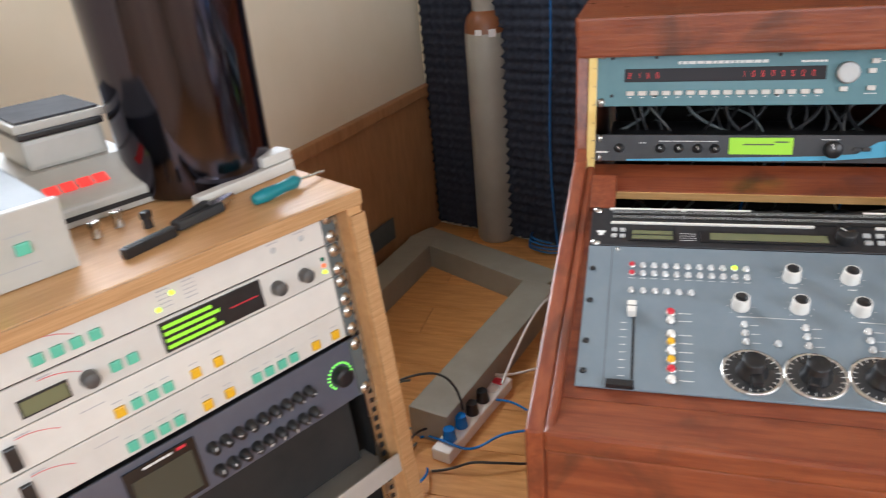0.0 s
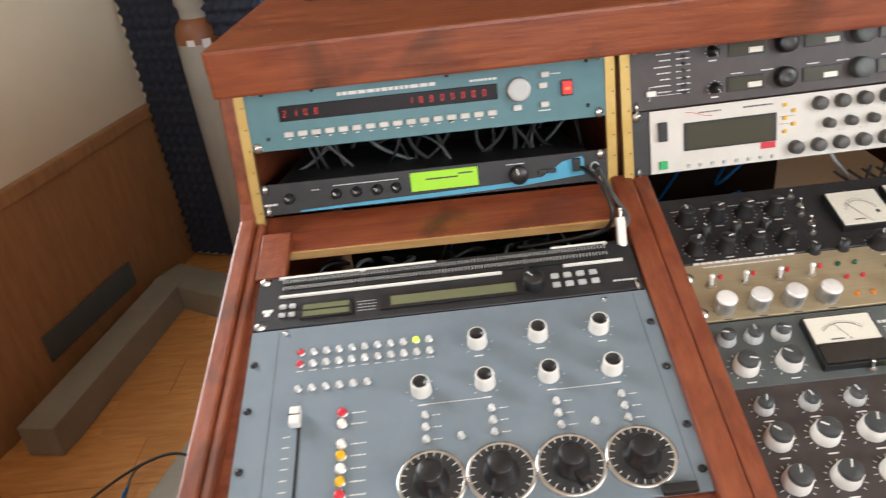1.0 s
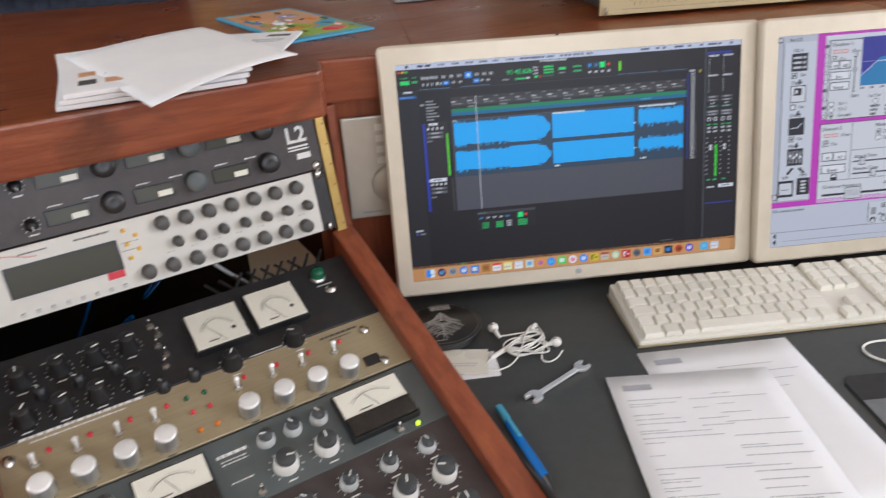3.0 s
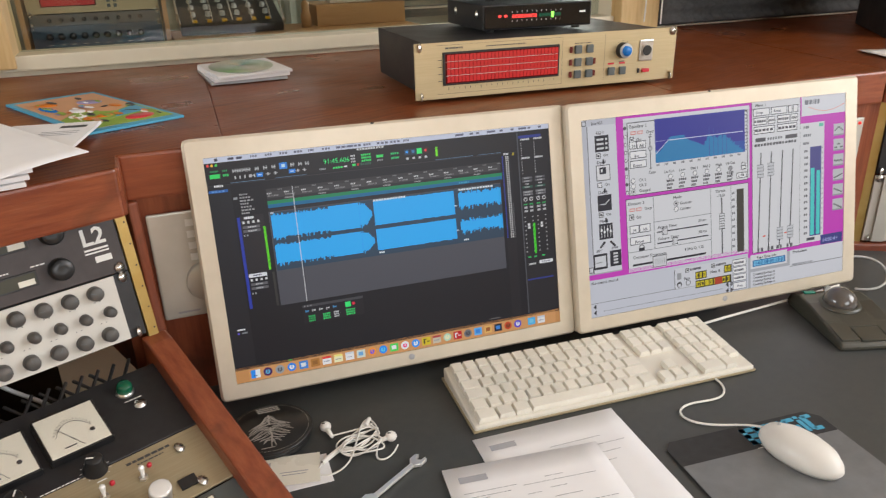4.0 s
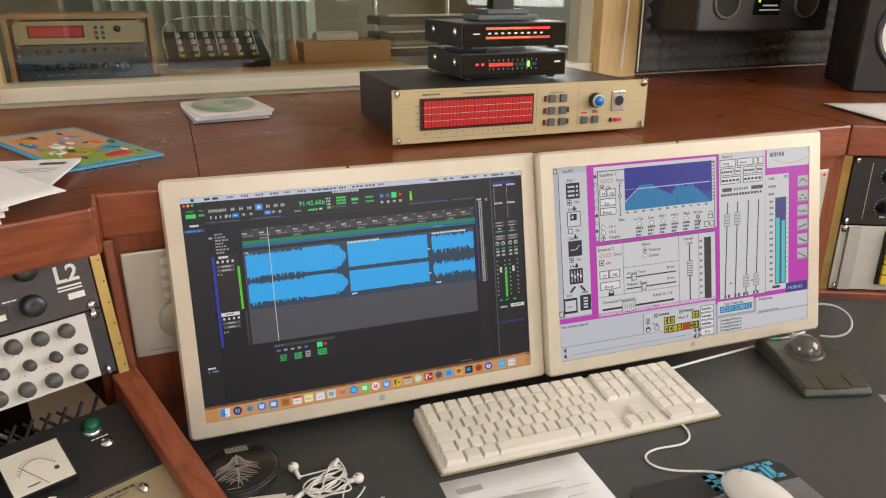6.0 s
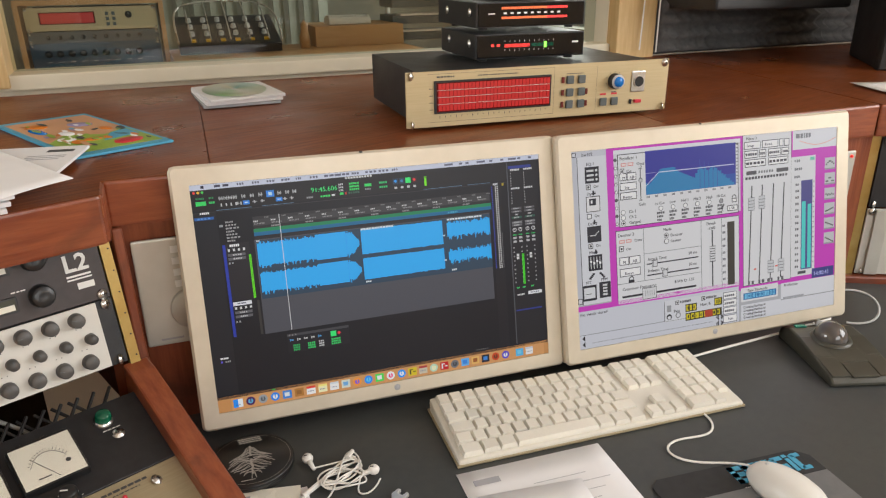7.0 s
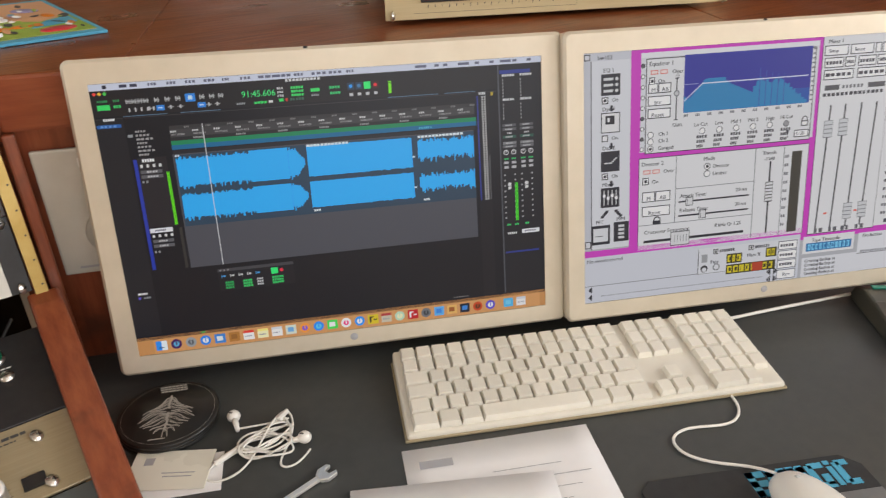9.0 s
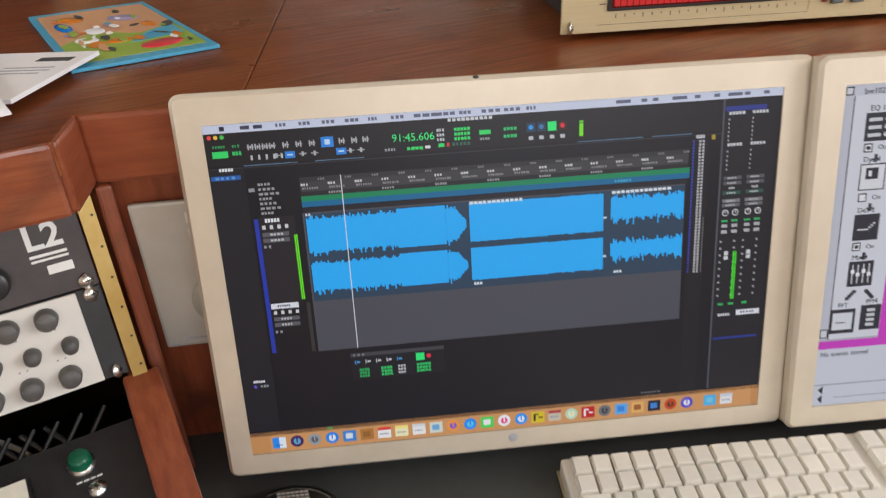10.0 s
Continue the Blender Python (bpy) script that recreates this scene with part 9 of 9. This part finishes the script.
PINE = material("pine_frame", (0.60, 0.40, 0.17), 0.45, col2=(0.68, 0.48, 0.23), scale=10, stretch=(10, 10, 1))
SILLW = material("cream_sill_paint", (0.72, 0.66, 0.50), 0.5, col2=(0.76, 0.70, 0.54), scale=12)
win = thing("window_1", M_BACK, "studio window with pine frame and cream sill", "window")
win["kind"] = "structure"
put("window_sill", Shape(SILLW).box((2.90, 0.030, 1.150), (1.60, 0.10, 0.034), bevel=0.004), win)
put("window_frame", Shape(PINE).box((2.105, 0.04, 1.68), (0.06, 0.14, 1.08), bevel=0.004), win)
put("window_frame", Shape(PINE).box((3.77, 0.02, 1.66), (0.135, 0.14, 1.08), bevel=0.004), win)
put("window_frame", Shape(PINE).box((2.90, 0.04, 2.19), (1.6, 0.14, 0.06), bevel=0.004), win)
pane = put("pane", Shape(GLASS).box((2.915, 0.06, 1.68), (1.56, 0.006, 1.03)), win)
pane.visible_shadow = False
loose("hanging_cord", [tuple(M_BACK @ Vector((3.79, -0.06, 2.3))), tuple(M_BACK @ Vector((3.795, -0.065, 1.7))), tuple(M_BACK @ Vector((3.77, -0.07, 1.15)))], 0.0022, WHITE, "thin white blind cord beside the window frame")
loose("hanging_cord", [tuple(M_BACK @ Vector((3.82, -0.06, 2.3))), tuple(M_BACK @ Vector((3.835, -0.065, 1.7))), tuple(M_BACK @ Vector((3.83, -0.07, 1.14)))], 0.0022, WHITE, "thin white blind cord beside the window frame")

# the far room, seen through the glass
sd = M_BACK @ pose(0, 0, 0)
tbl = thing("studio_table", sd, "honey-coloured wooden table in the room behind the glass", "table")
put("tabletop", Shape(BEECH).box((3.05, 1.35, 1.04), (1.05, 0.62, 0.03), bevel=0.004), tbl)
for x in (2.57, 3.52):
    for y in (1.1, 1.6):
        put("leg", Shape(BEECH).box((x, y, 0.51), (0.05, 0.05, 1.02)), tbl)
put("upper_shelf", Shape(BEECH).box((3.36, 1.60, 1.10), (0.42, 0.30, 0.09), bevel=0.003), tbl)
srk = thing("studio_rack", sd @ pose(2.25, 1.45, 0.92), "small wooden rack box with three rack units behind glass", "rack")
put("side_board", Shape(BEECH).box((-0.262, 0.12, 0.17), (0.018, 0.30, 0.36)), srk)
put("side_board", Shape(BEECH).box((0.262, 0.12, 0.17), (0.018, 0.30, 0.36)), srk)
put("top_board", Shape(BEECH).box((0, 0.12, 0.352), (0.54, 0.30, 0.018)), srk)
put("stand", Shape(DARK).box((0, 0.12, -0.46), (0.5, 0.28, 0.91)), srk)


def far_unit(name, z, units, mat, label):
    return rack_unit(name, sd @ pose(2.25, 1.445, z), units, mat, label, deep=0.2)


r = far_unit("spectrum_analyser", 1.165, 2, CHAMP, "pale gold analyser with red display in the far rack")
screws(r, 2)
put("display", Shape(REDGLASS, LCDRED).box((-0.09, -0.001, 0.048), (0.20, 0.003, 0.046), 0).box((-0.09, -0.003, 0.048), (0.19, 0.001, 0.038), 1), r)
for k in range(6):
    small(r, "key", "key_dk", None, 55 + (k % 2) * 24, 22 + (k // 2) * 20)
kn(r, "plain", 135, 56)
r = far_unit("patch_unit", 1.118, 1, SLATE, "grey rack unit with small controls in the far rack")
screws(r, 1)
for k in range(9):
    kn(r, "black_small", -170 + k * 42, 22, 20 * k)
r = far_unit("blue_preamp", 0.985, 3, material("navy_panel", (0.02, 0.06, 0.10), 0.4), "navy blue rack unit with two rows of knobs")
screws(r, 3)
for k in range(9):
    kn(r, "black_skirt", -180 + k * 42, 92, 25 * k)
    kn(r, "black_small", -180 + k * 42, 36, 25 * k)
prints(r, PRINT, sum([fake_text(-190 + 42 * k, -172 + 42 * k, 60, 2) for k in range(9)], []))
smx = thing("small_mixer", sd @ pose(2.77, 1.36, 1.056, 20), "compact mixing desk with wire guard behind the glass", "mixer")
put("body", Shape(BLACKPAINT).box((0, 0.15, 0.02), (0.42, 0.30, 0.04), bevel=0.004), smx)
for k in range(6):
    for j in range(3):
        put("knob", shared("mixknob", lambda: Shape(KNOBGREY).lathe([(0.012, 0), (0.010, 0.016), (0, 0.017)], seg=12).mesh("mk")), smx, pose(-0.15 + k * 0.06, 0.10 + j * 0.07, 0.04))
    put("key", shared("mixyel", lambda: Shape(YELLOW).box((0, 0, 0.004), (0.02, 0.015, 0.008)).mesh("my")), smx, pose(-0.15 + k * 0.06, 0.04, 0.04))
tube("wire_guard", [(-0.21, 0.0, 0.05), (-0.22, 0.15, 0.09), (-0.21, 0.30, 0.10), (0, 0.30, 0.11), (0.21, 0.30, 0.10), (0.22, 0.15, 0.09), (0.21, 0.0, 0.05)], 0.004, STEEL, smx)
for k in range(5):
    tube("wire_guard", [(-0.16 + k * 0.08, 0.02, 0.05), (-0.16 + k * 0.08, 0.16, 0.10), (-0.16 + k * 0.08, 0.30, 0.105)], 0.003, STEEL, smx)
skb = thing("white_keyboard", sd @ pose(3.33, 1.50, 1.1465), "white keyboard standing on the far table", "keyboard")
put("case", Shape(WHITE).box((0, 0.06, 0.015), (0.20, 0.10, 0.03), bevel=0.004), skb)
for k in range(12):
    put("key", shared("far_key", lambda: Shape(WHITE).box((0, 0, 0), (0.013, 0.06, 0.008), bevel=0.001, seg=1).mesh("fk")), skb, pose(-0.09 + k * 0.0165, 0.06, 0.034))
fig = thing("small_ornament", sd @ pose(3.10, 1.45, 1.056), "small brown carved ornament on the far table", "ornament")
put("ornament", Shape(BEECH).lathe([(0, 0), (0.022, 0), (0.024, 0.05), (0.016, 0.07), (0.018, 0.10), (0, 0.12)], seg=14), fig)
syn = thing("keyboard_stand", sd @ pose(3.80, 1.55, 0), "stand with stacked grey synthesizers behind the glass", "keyboard stand")
for k in range(3):
    put("synthesizer", Shape(SLATE, WHITE).box((0, 0.10, 1.08 + k * 0.075), (0.50, 0.20, 0.04), 0, bevel=0.005).box((0, 0.02, 1.103 + k * 0.075), (0.42, 0.06, 0.008), 1), syn)
for x in (-0.2, 0.2):
    put("upright", Shape(STEEL).cyl((x, 0.22, 0), (x, 0.22, 1.35), 0.012), syn)
blind = thing("vertical_blind", sd @ pose(2.3, 2.9, 0.35), "pale green vertical blind behind the far table", "blind")
SLATM = material("pale_green_blind", (0.30, 0.33, 0.27), 0.6, col2=(0.34, 0.37, 0.31), scale=8)
for k in range(14):
    put("slat", shared("blind", lambda: Shape(SLATM).box((0, 0, 0.9), (0.075, 0.006, 1.75)).mesh("blind")), blind, pose(0.095 * k, 0, 0, 0, 0, 25))
put("head_rail", Shape(ALU).box((0.62, 0, 1.79), (1.40, 0.04, 0.03)), blind)


# ---- floor boards, as far as the gap by the console shows them ----
random.seed(31)
for i in range(11):
    y0 = 0.95 + i * 0.175
    x = -1.30 + (i % 2) * 0.4
    while x < 0.0:
        ln = 0.80 if x > -1.2 else 0.55
        ob = put("plank", shared(("plank", ln), lambda: Shape(PARQUET).box((ln / 2, 0, 0), (ln - 0.0015, 0.1735, 0.006), bevel=0.0008, seg=1).mesh("plank")), bpy.data.objects["floor"], pose(x, y0, 0.0015))
        x += ln
